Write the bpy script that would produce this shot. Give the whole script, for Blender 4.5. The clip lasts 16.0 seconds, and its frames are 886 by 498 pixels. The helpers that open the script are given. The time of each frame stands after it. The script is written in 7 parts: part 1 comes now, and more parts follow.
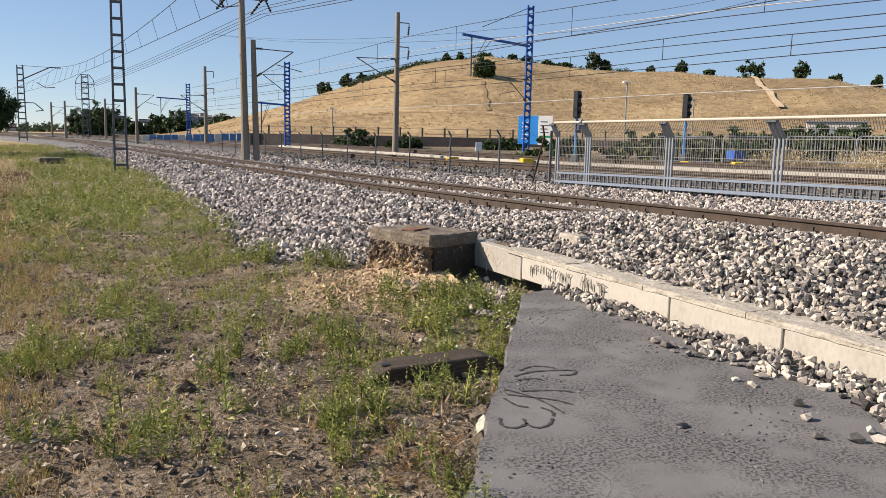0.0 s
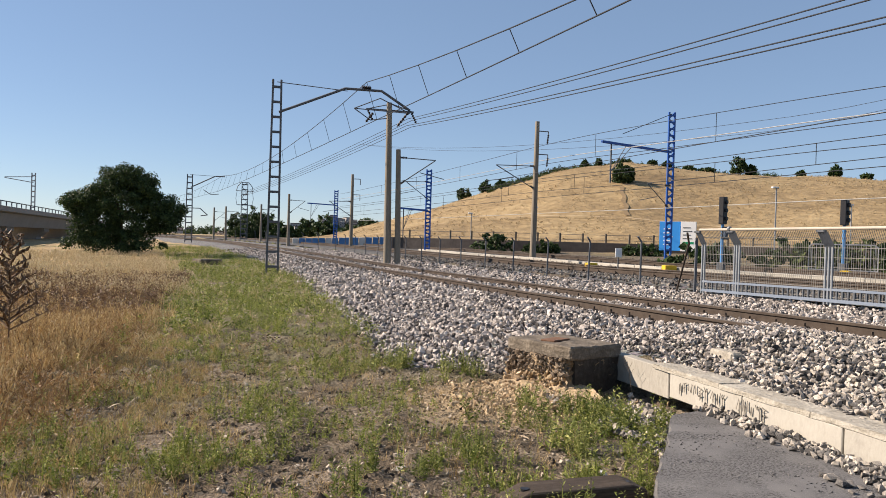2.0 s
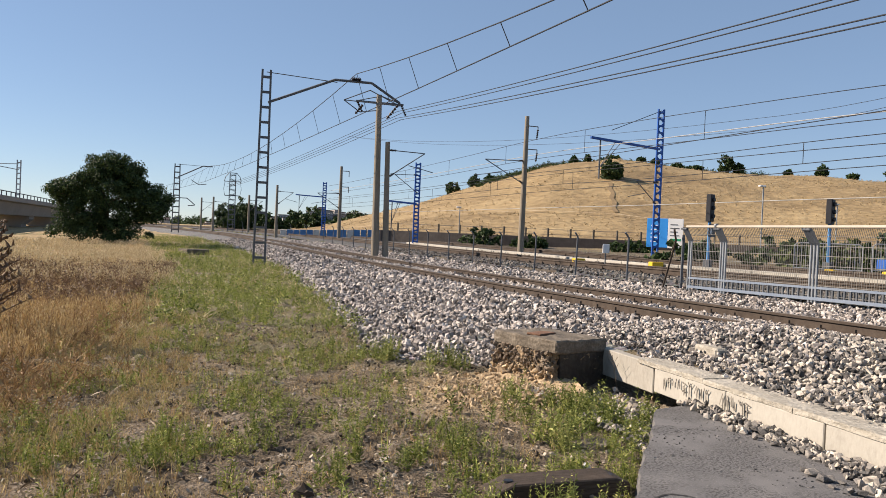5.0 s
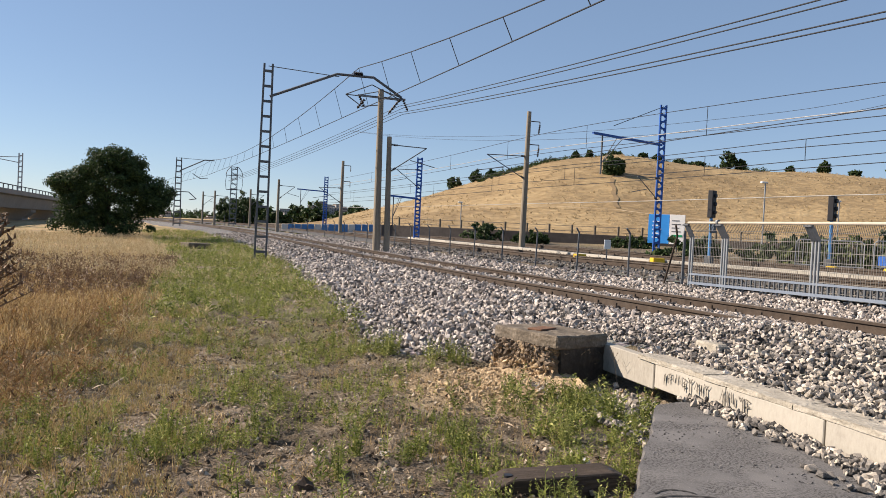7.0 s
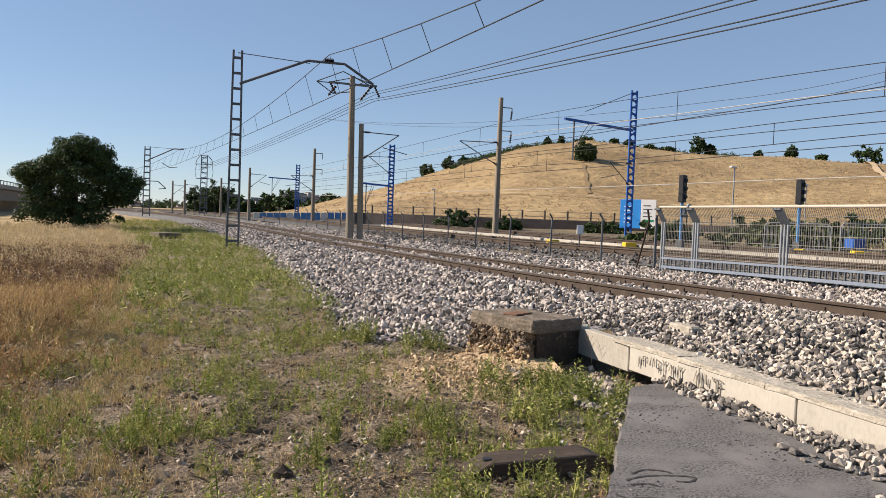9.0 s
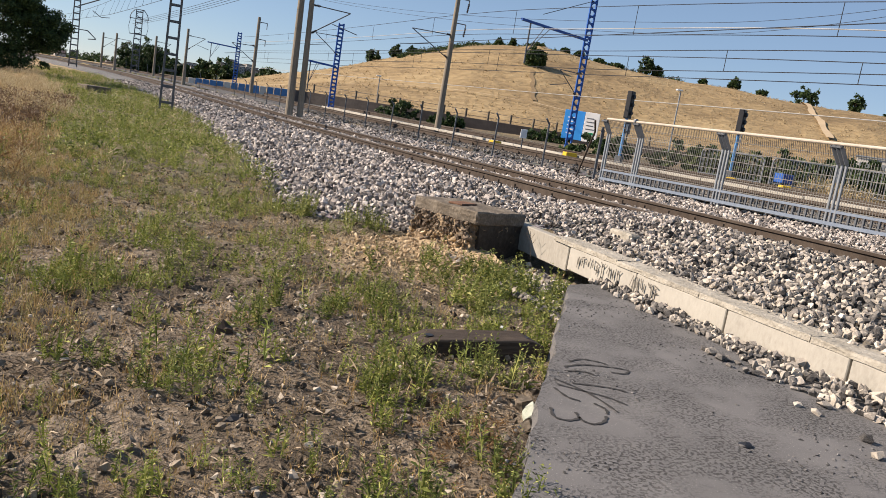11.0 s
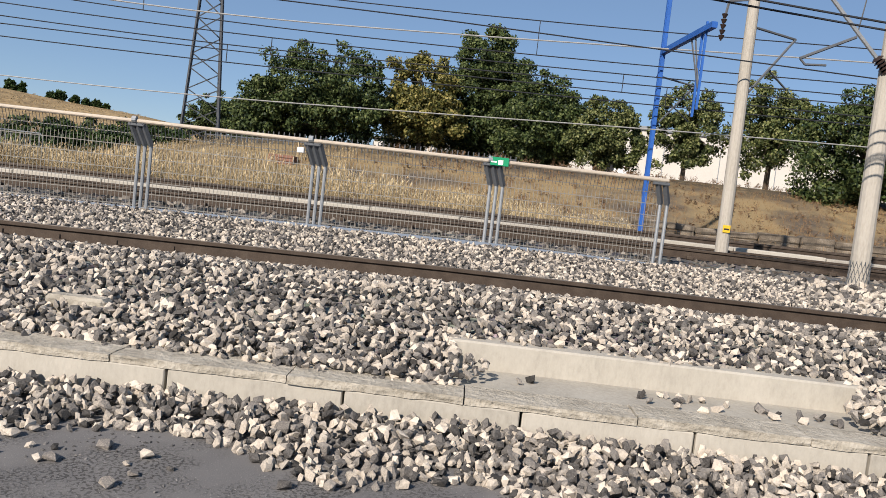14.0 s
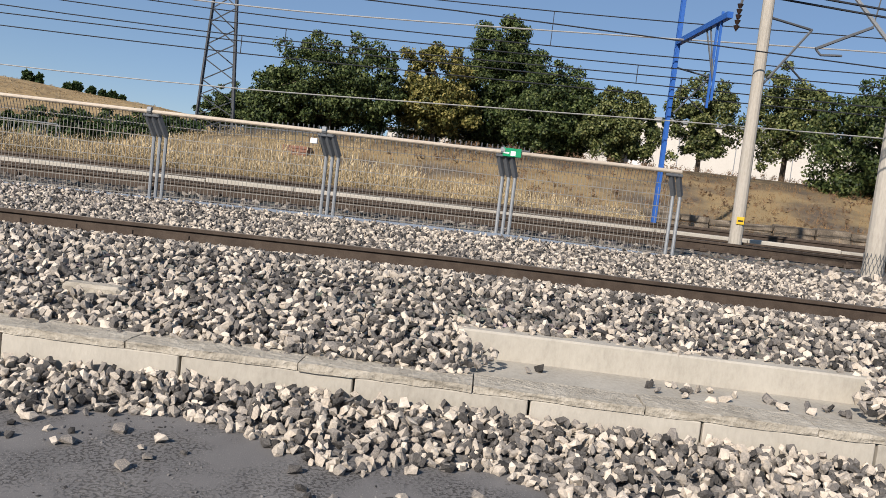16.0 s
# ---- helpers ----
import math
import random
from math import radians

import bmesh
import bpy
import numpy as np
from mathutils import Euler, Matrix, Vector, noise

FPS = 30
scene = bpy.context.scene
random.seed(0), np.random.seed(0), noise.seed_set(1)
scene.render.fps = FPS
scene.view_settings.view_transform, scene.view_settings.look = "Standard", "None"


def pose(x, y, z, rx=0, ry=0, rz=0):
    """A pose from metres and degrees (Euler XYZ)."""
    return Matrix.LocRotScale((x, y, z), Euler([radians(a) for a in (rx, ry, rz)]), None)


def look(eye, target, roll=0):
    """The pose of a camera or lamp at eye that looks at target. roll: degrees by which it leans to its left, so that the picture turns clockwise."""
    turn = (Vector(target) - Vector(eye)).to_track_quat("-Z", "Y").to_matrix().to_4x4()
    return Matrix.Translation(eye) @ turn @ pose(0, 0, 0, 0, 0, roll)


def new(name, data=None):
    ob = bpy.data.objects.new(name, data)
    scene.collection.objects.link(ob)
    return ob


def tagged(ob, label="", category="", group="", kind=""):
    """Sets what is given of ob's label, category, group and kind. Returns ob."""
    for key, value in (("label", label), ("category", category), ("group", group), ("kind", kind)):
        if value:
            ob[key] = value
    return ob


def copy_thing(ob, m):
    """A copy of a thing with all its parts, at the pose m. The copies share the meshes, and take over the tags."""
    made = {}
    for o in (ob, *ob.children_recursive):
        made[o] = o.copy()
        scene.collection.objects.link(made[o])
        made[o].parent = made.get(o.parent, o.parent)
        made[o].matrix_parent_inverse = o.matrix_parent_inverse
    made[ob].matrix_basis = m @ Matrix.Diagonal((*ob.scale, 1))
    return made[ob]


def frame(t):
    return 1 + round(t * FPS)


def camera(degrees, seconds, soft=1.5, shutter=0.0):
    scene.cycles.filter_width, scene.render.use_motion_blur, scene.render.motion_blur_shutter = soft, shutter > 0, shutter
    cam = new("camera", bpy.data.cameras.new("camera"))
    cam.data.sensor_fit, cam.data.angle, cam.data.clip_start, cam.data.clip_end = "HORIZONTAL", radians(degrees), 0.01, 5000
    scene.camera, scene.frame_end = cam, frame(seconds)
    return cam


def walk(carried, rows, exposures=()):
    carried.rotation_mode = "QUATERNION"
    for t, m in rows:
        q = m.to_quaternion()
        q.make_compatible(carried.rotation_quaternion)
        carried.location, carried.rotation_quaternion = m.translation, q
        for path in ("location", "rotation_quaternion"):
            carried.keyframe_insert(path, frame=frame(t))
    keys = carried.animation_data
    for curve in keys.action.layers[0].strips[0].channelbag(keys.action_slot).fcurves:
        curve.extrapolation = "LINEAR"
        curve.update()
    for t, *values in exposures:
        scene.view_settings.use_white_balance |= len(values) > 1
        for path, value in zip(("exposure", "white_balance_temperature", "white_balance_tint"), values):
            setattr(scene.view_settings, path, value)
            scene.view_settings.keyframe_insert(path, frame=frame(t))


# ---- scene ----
# ---- camera ----
cam = camera(58.9, 16.0, soft=0.5)
PATH = [
    (0.0, pose(-0.021, -0.140, 1.328, 82.260, -1.250, -24.792)),
    (0.5, pose(-0.084, -0.052, 1.363, 87.433, -1.226, -21.315)),
    (1.0, pose(-0.048, -0.019, 1.372, 88.811, -1.205, -15.663)),
    (1.5, pose(-0.018, -0.002, 1.379, 89.371, -1.506, -14.764)),
    (2.0, pose(-0.010, 0.004, 1.374, 89.554, -1.726, -14.857)),
    (2.5, pose(0.005, 0.006, 1.370, 89.695, -1.648, -16.297)),
    (3.0, pose(0.011, 0.007, 1.363, 89.726, -1.749, -16.539)),
    (3.5, pose(0.000, 0.000, 1.360, 89.681, -1.879, -16.330)),
    (4.0, pose(-0.001, 0.012, 1.358, 89.405, -2.167, -15.996)),
    (6.5, pose(0.006, 0.015, 1.357, 88.962, -2.758, -15.670)),
    (7.0, pose(0.002, 0.013, 1.356, 88.767, -2.811, -15.621)),
    (7.5, pose(0.001, 0.015, 1.357, 88.619, -2.659, -15.899)),
    (8.0, pose(0.003, 0.013, 1.357, 88.389, -2.563, -16.307)),
    (8.2, pose(0.002, 0.007, 1.357, 88.326, -2.534, -16.566)),
    (10.3, pose(-0.057, 0.067, 1.265, 83.416, -4.983, -20.696)),
    (10.5, pose(-0.065, 0.072, 1.246, 81.917, -6.509, -21.096)),
    (11.0, pose(-0.123, 0.151, 1.207, 80.686, -9.086, -21.912)),
    (11.5, pose(-0.171, 0.159, 1.237, 81.702, -8.505, -32.369)),
    (12.0, pose(-0.135, 0.015, 1.278, 83.149, -6.279, -48.023)),
    (12.5, pose(-0.073, -0.142, 1.283, 84.034, -6.788, -60.219)),
    (13.0, pose(-0.064, -0.204, 1.274, 84.708, -7.262, -66.740)),
    (13.5, pose(-0.086, -0.172, 1.283, 85.503, -5.990, -74.580)),
    (14.0, pose(-0.095, -0.184, 1.284, 86.213, -6.482, -87.979)),
    (14.5, pose(-0.110, -0.189, 1.281, 86.146, -6.605, -89.675)),
    (15.0, pose(-0.128, -0.198, 1.283, 85.972, -6.726, -89.433)),
    (15.5, pose(-0.138, -0.201, 1.279, 85.887, -6.817, -88.424)),
    (16.0, pose(-0.136, -0.209, 1.281, 85.462, -6.605, -86.953)),
]

walk(cam, PATH, [(0, 0.82, 6750, 16), (1.0, 0.82, 6850, 16), (8.0, 0.81, 6900, 16), (10.5, 0.74, 6850, 16), (11.0, 0.75, 6850, 16), (11.5, 0.86, 6850, 15), (12.0, 0.74, 6750, 15), (13.5, 0.64, 6450, 14), (14.0, 0.49, 6400, 13.5), (16, 0.44, 6350, 13.5)])

# ---- world and sun ----
SUN_DIR = Vector((-0.80, 0.42, 0.60)).normalized()
world = bpy.data.worlds.new("sky")
scene.world = world
world.use_nodes = True
_wn = world.node_tree.nodes
_bg = _wn["Background"]
_sky = _wn.new("ShaderNodeTexSky")
_sky.sky_type = "NISHITA"
_sky.sun_disc = False
_sky.sun_elevation = math.asin(SUN_DIR.z)
_sky.sun_rotation = math.atan2(SUN_DIR.x, SUN_DIR.y)
_sky.air_density, _sky.dust_density, _sky.ozone_density = 0.80, 0.0, 2.8
# thin summer haze evens out the clear sky
_haze = _wn.new("ShaderNodeMix")
_haze.data_type = "RGBA"
_haze.inputs["Factor"].default_value = 0.38
_haze.inputs["B"].default_value = (2.7, 4.35, 6.5, 1)
world.node_tree.links.new(_sky.outputs[0], _haze.inputs["A"])
world.node_tree.links.new(_haze.outputs["Result"], _bg.inputs[0])
_bg.inputs[1].default_value = 0.067
sun_data = bpy.data.lights.new("sun", "SUN")
sun_data.energy, sun_data.angle, sun_data.color = 5.0, radians(0.6), (1.0, 0.90, 0.76)
sun = new("sun", sun_data)
sun.matrix_world = look(SUN_DIR * 50, (0, 0, 0))

# ---- materials ----
def mat(name, cols, scale=4.0, rough=0.85, bump=0.3, metal=0.0, fine=60.0, per=None, spread=0.0, stretch=(1, 1, 1), dist=0.02, voronoi=0.0):
    """Two scales of noise over a colour ramp; per: 'object' or 'island' for a random shift."""
    m = bpy.data.materials.new(name)
    m.use_nodes = True
    nt = m.node_tree
    N, L = nt.nodes, nt.links
    b = N["Principled BSDF"]
    b.inputs["Roughness"].default_value, b.inputs["Metallic"].default_value = rough, metal
    b.inputs["Specular IOR Level"].default_value = 0.3
    tc = N.new("ShaderNodeTexCoord")
    mp = N.new("ShaderNodeMapping")
    mp.inputs["Scale"].default_value = stretch
    L.new(tc.outputs["Object"], mp.inputs[0])
    n1, n2 = N.new("ShaderNodeTexNoise"), N.new("ShaderNodeTexNoise")
    for n, s in ((n1, scale), (n2, fine)):
        n.inputs["Scale"].default_value, n.inputs["Detail"].default_value, n.inputs["Roughness"].default_value = s, 5, 0.62
        L.new(mp.outputs[0], n.inputs["Vector"])
    mix = N.new("ShaderNodeMath")
    mix.operation = "MULTIPLY_ADD"
    mix.inputs[1].default_value = 0.45
    half = N.new("ShaderNodeMath")
    half.operation = "MULTIPLY"
    half.inputs[1].default_value = 0.55
    L.new(n1.outputs[0], half.inputs[0])
    L.new(n2.outputs[0], mix.inputs[0])
    L.new(half.outputs[0], mix.inputs[2])
    fac = mix.outputs[0]
    if per:
        src = N.new("ShaderNodeObjectInfo") if per == "object" else N.new("ShaderNodeNewGeometry")
        o = src.outputs["Random"] if per == "object" else src.outputs["Random Per Island"]
        mm = N.new("ShaderNodeMapRange")
        mm.inputs["To Min"].default_value, mm.inputs["To Max"].default_value = -spread, spread
        L.new(o, mm.inputs["Value"])
        ad = N.new("ShaderNodeMath")
        L.new(mm.outputs[0], ad.inputs[0])
        L.new(fac, ad.inputs[1])
        fac = ad.outputs[0]
    r = N.new("ShaderNodeValToRGB")
    els = r.color_ramp.elements
    while len(els) < len(cols):
        els.new(0.5)
    k = len(cols)
    for i, c in enumerate(cols):
        els[i].position = 0.5 if k == 1 else (0.28 + 0.44 * i / (k - 1) if not per else 0.12 + 0.76 * i / (k - 1))
        els[i].color = (*c, 1)
    L.new(fac, r.inputs[0])
    L.new(r.outputs[0], b.inputs["Base Color"])
    if bump:
        bp = N.new("ShaderNodeBump")
        bp.inputs["Strength"].default_value, bp.inputs["Distance"].default_value = bump, dist
        h = n2.outputs[0]
        if voronoi:
            v = N.new("ShaderNodeTexVoronoi")
            v.inputs["Scale"].default_value = voronoi
            L.new(mp.outputs[0], v.inputs["Vector"])
            h = v.outputs["Distance"]
            mx = N.new("ShaderNodeMix")
            mx.data_type, mx.blend_type = "RGBA", "OVERLAY"
            mx.inputs["Factor"].default_value = 0.75
            L.new(r.outputs[0], mx.inputs["A"])
            L.new(v.outputs["Color"], mx.inputs["B"])
            hs = N.new("ShaderNodeHueSaturation")
            hs.inputs["Saturation"].default_value = 0.25
            L.new(mx.outputs["Result"], hs.inputs["Color"])
            L.new(hs.outputs[0], b.inputs["Base Color"])
        L.new(h, bp.inputs["Height"])
        L.new(bp.outputs[0], b.inputs["Normal"])
    return m


def leafy(name, cols, spread=0.32):
    m = mat(name, cols, 0.6, 0.6, 0, fine=3, per="island", spread=spread)
    b = m.node_tree.nodes["Principled BSDF"]
    b.inputs["Subsurface Weight"].default_value = 0.0
    t = m.node_tree.nodes.new("ShaderNodeBsdfTranslucent")
    a = m.node_tree.nodes.new("ShaderNodeMixShader")
    a.inputs[0].default_value = 0.18
    ramp = b.inputs["Base Color"].links[0].from_socket
    m.node_tree.links.new(ramp, t.inputs[0])
    out = m.node_tree.nodes["Material Output"]
    m.node_tree.links.new(b.outputs[0], a.inputs[1])
    m.node_tree.links.new(t.outputs[0], a.inputs[2])
    m.node_tree.links.new(a.outputs[0], out.inputs[0])
    return m


STONE = mat("ballast_stone", [(0.036, 0.034, 0.032), (0.082, 0.077, 0.073), (0.140, 0.131, 0.122), (0.235, 0.214, 0.192), (0.38, 0.338, 0.285), (0.49, 0.432, 0.36), (0.60, 0.54, 0.46)], 6, 0.9, 0.6, fine=90, per="island", spread=0.38, dist=0.008)
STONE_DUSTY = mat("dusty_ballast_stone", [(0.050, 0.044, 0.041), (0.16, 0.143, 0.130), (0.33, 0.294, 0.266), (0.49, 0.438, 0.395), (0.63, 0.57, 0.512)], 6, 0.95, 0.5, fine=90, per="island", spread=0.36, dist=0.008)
BED = mat("ballast_bed", [(0.04, 0.038, 0.036), (0.12, 0.113, 0.106), (0.24, 0.222, 0.204)], 10, 0.95, 0.8, fine=40, voronoi=14.0, dist=0.05)
BROWN_BED = mat("old_brown_ballast", [(0.035, 0.03, 0.026), (0.08, 0.07, 0.06), (0.15, 0.13, 0.115)], 3, 0.95, 0.8, fine=30, voronoi=11.0, dist=0.05)
CONCRETE = mat("pale_concrete", [(0.20, 0.185, 0.158), (0.37, 0.347, 0.30), (0.49, 0.462, 0.405)], 2.6, 0.92, 0.35, fine=38, stretch=(1, 1, 0.5), per="object", spread=0.10, dist=0.008)
ROUGH_CONC = mat("chipped_concrete", [(0.20, 0.18, 0.145), (0.36, 0.33, 0.275), (0.52, 0.485, 0.42)], 5, 0.95, 0.9, fine=28, dist=0.02)
# near-black: the shade on the footing's sunless side is put into the colour
DARK_CONC = mat("shade_dark_concrete", [(0.022, 0.018, 0.015), (0.05, 0.042, 0.034), (0.10, 0.084, 0.068)], 5, 1.0, 0.8, fine=30, dist=0.02)
OLD_CONC = mat("weathered_concrete", [(0.04, 0.033, 0.026), (0.135, 0.112, 0.086), (0.31, 0.265, 0.21)], 3.5, 0.95, 0.6, fine=35, dist=0.015)
CRUST = mat("brown_rubble_crust", [(0.11, 0.080, 0.052), (0.30, 0.22, 0.14), (0.52, 0.40, 0.265)], 9, 1.0, 1.0, fine=30, dist=0.05)
RUBBLE = mat("crumbling_sandy_rubble", [(0.17, 0.12, 0.072), (0.40, 0.295, 0.18), (0.60, 0.47, 0.315)], 5, 1.0, 0.9, fine=28, dist=0.04)
RAIL = mat("rusty_rail_steel", [(0.030, 0.022, 0.017), (0.062, 0.046, 0.035), (0.10, 0.078, 0.06)], 6, 0.75, 0.2, 0.2, fine=80, dist=0.003)
RAILTOP = mat("worn_rail_head", [(0.09, 0.075, 0.062), (0.16, 0.14, 0.12)], 3, 0.5, 0.05, 0.5, fine=50)
SLEEPER = mat("concrete_sleeper", [(0.22, 0.19, 0.16), (0.38, 0.34, 0.29)], 4, 0.95, 0.3, fine=50)
GALV = mat("galvanised_steel", [(0.22, 0.24, 0.26), (0.33, 0.35, 0.37)], 3, 0.55, 0.05, 0.4, fine=25)
GALV_DARK = mat("dull_grey_steel", [(0.07, 0.078, 0.088), (0.13, 0.14, 0.155)], 3, 0.7, 0.05, 0.2, fine=25)
BLUE = mat("blue_painted_steel", [(0.015, 0.075, 0.30), (0.028, 0.12, 0.42)], 2, 0.5, 0.05, fine=20)
POLE_OLD = mat("weathered_pole_concrete", [(0.15, 0.125, 0.095), (0.24, 0.205, 0.16), (0.32, 0.28, 0.23)], 1.5, 0.95, 0.2, fine=30, stretch=(1, 1, 0.2))
POLE = mat("concrete_pole", [(0.26, 0.24, 0.205), (0.38, 0.355, 0.31), (0.46, 0.43, 0.385)], 1.5, 0.9, 0.2, fine=40, stretch=(1, 1, 0.25))
WIRE = mat("dark_wire", [(0.018, 0.020, 0.025), (0.036, 0.039, 0.046)], 5, 0.8, 0, 0.2)
MESH = mat("bright_mesh_wire", [(0.17, 0.165, 0.15), (0.26, 0.25, 0.23)], 3, 0.5, 0, 0.2, fine=25)
# tan tone puts the warm sunlight on the fence's top pipe into its colour
PIPE = mat("warm_lit_handrail_pipe", [(0.36, 0.31, 0.25), (0.54, 0.48, 0.40)], 2, 0.55, 0.05, 0.25, fine=25)
BLUEGALV = mat("blue_grey_rail_paint", [(0.13, 0.165, 0.22), (0.20, 0.24, 0.30)], 3, 0.6, 0.05, fine=25)
PALEWIRE = mat("pale_wire", [(0.28, 0.28, 0.27), (0.36, 0.36, 0.35)], 5, 0.6, 0, 0.2)
INSUL = mat("brown_insulator", [(0.018, 0.013, 0.012), (0.04, 0.026, 0.022)], 5, 0.3, 0)
BLACK = mat("black_plastic", [(0.012, 0.013, 0.016), (0.03, 0.03, 0.034)], 5, 0.5, 0.05)
TIMBER = mat("dark_old_timber", [(0.020, 0.015, 0.011), (0.060, 0.044, 0.032), (0.145, 0.112, 0.083)], 3, 0.75, 0.6, fine=26, stretch=(0.35, 4, 4), dist=0.012)
BARK = mat("bark", [(0.05, 0.038, 0.028), (0.12, 0.095, 0.07)], 3, 0.95, 0.6, fine=20, stretch=(1, 1, 0.3))
LEAF = leafy("green_leaves", [(0.009, 0.019, 0.006), (0.028, 0.048, 0.013), (0.072, 0.100, 0.030), (0.15, 0.178, 0.062)], 0.38)
LEAF_OLIVE = leafy("olive_green_leaves", [(0.018, 0.030, 0.009), (0.055, 0.075, 0.022), (0.125, 0.145, 0.048), (0.24, 0.245, 0.10)], 0.38)
LEAF_DARK = leafy("dark_leaves", [(0.012, 0.026, 0.008), (0.030, 0.058, 0.016), (0.075, 0.112, 0.033)])
LEAF_YELLOW = leafy("yellowing_leaves", [(0.026, 0.036, 0.009), (0.14, 0.138, 0.034), (0.33, 0.28, 0.098)], 0.38)
WEED = leafy("weed_green", [(0.055, 0.082, 0.015), (0.155, 0.195, 0.036), (0.28, 0.315, 0.064), (0.43, 0.41, 0.13)], 0.36)
LUSH = leafy("lush_weed_green", [(0.045, 0.068, 0.015), (0.12, 0.152, 0.032), (0.24, 0.265, 0.065), (0.42, 0.40, 0.14)], 0.34)
STRAW = leafy("dry_straw", [(0.24, 0.15, 0.062), (0.49, 0.34, 0.15), (0.68, 0.53, 0.29)])
PALE_STRAW = leafy("pale_straw", [(0.30, 0.215, 0.105), (0.52, 0.41, 0.235), (0.70, 0.59, 0.39)])
OLIVE_STRAW = leafy("olive_dry_straw", [(0.20, 0.17, 0.055), (0.38, 0.32, 0.125), (0.58, 0.49, 0.25)])
DULL_STRAW = leafy("dull_brown_straw", [(0.14, 0.105, 0.058), (0.29, 0.225, 0.13), (0.43, 0.35, 0.225)])
RUST_STRAW = leafy("reddish_dry_weed", [(0.12, 0.068, 0.033), (0.29, 0.175, 0.078), (0.45, 0.295, 0.135)])
WHITE = mat("white_render", [(0.50, 0.475, 0.43), (0.60, 0.575, 0.53)], 0.4, 0.8, 0.05, fine=6)
SIGN_BLUE = mat("sign_blue", [(0.02, 0.24, 0.66), (0.03, 0.28, 0.72)], 1, 0.5, 0)
SIGN_WHITE = mat("sign_white", [(0.70, 0.71, 0.70), (0.78, 0.78, 0.77)], 1, 0.5, 0)
SIGN_GREEN = mat("sign_green", [(0.0, 0.23, 0.10), (0.01, 0.28, 0.13)], 1, 0.5, 0)
YELLOW = mat("yellow_paint", [(0.60, 0.38, 0.02), (0.72, 0.47, 0.04)], 4, 0.6, 0.1)
PAINT_BLACK = mat("black_spray_paint", [(0.030, 0.029, 0.028), (0.062, 0.058, 0.055)], 9, 0.85, 0.1)
PAINT_FADED = mat("faded_spray_paint", [(0.045, 0.04, 0.036), (0.13, 0.118, 0.10), (0.30, 0.275, 0.235)], 14, 0.9, 0.1, fine=60)
# distance haze is mixed into this greyed wall colour
HAZE_CITY = mat("far_building", [(0.24, 0.23, 0.235), (0.46, 0.42, 0.39)], 0.05, 0.9, 0, per="object", spread=0.2)
GLASS_DARK = mat("dark_window", [(0.05, 0.06, 0.075), (0.08, 0.09, 0.11)], 1, 0.2, 0)
DARKWALL = mat("dark_low_wall", [(0.05, 0.042, 0.04), (0.11, 0.095, 0.085)], 0.6, 0.95, 0.3, fine=5)
BRIDGE = mat("viaduct_concrete", [(0.22, 0.20, 0.18), (0.34, 0.31, 0.28)], 0.3, 0.95, 0.1, fine=4)
BLUE_PANEL = mat("blue_site_fence", [(0.05, 0.16, 0.34), (0.10, 0.24, 0.45)], 0.5, 0.7, 0, fine=3)


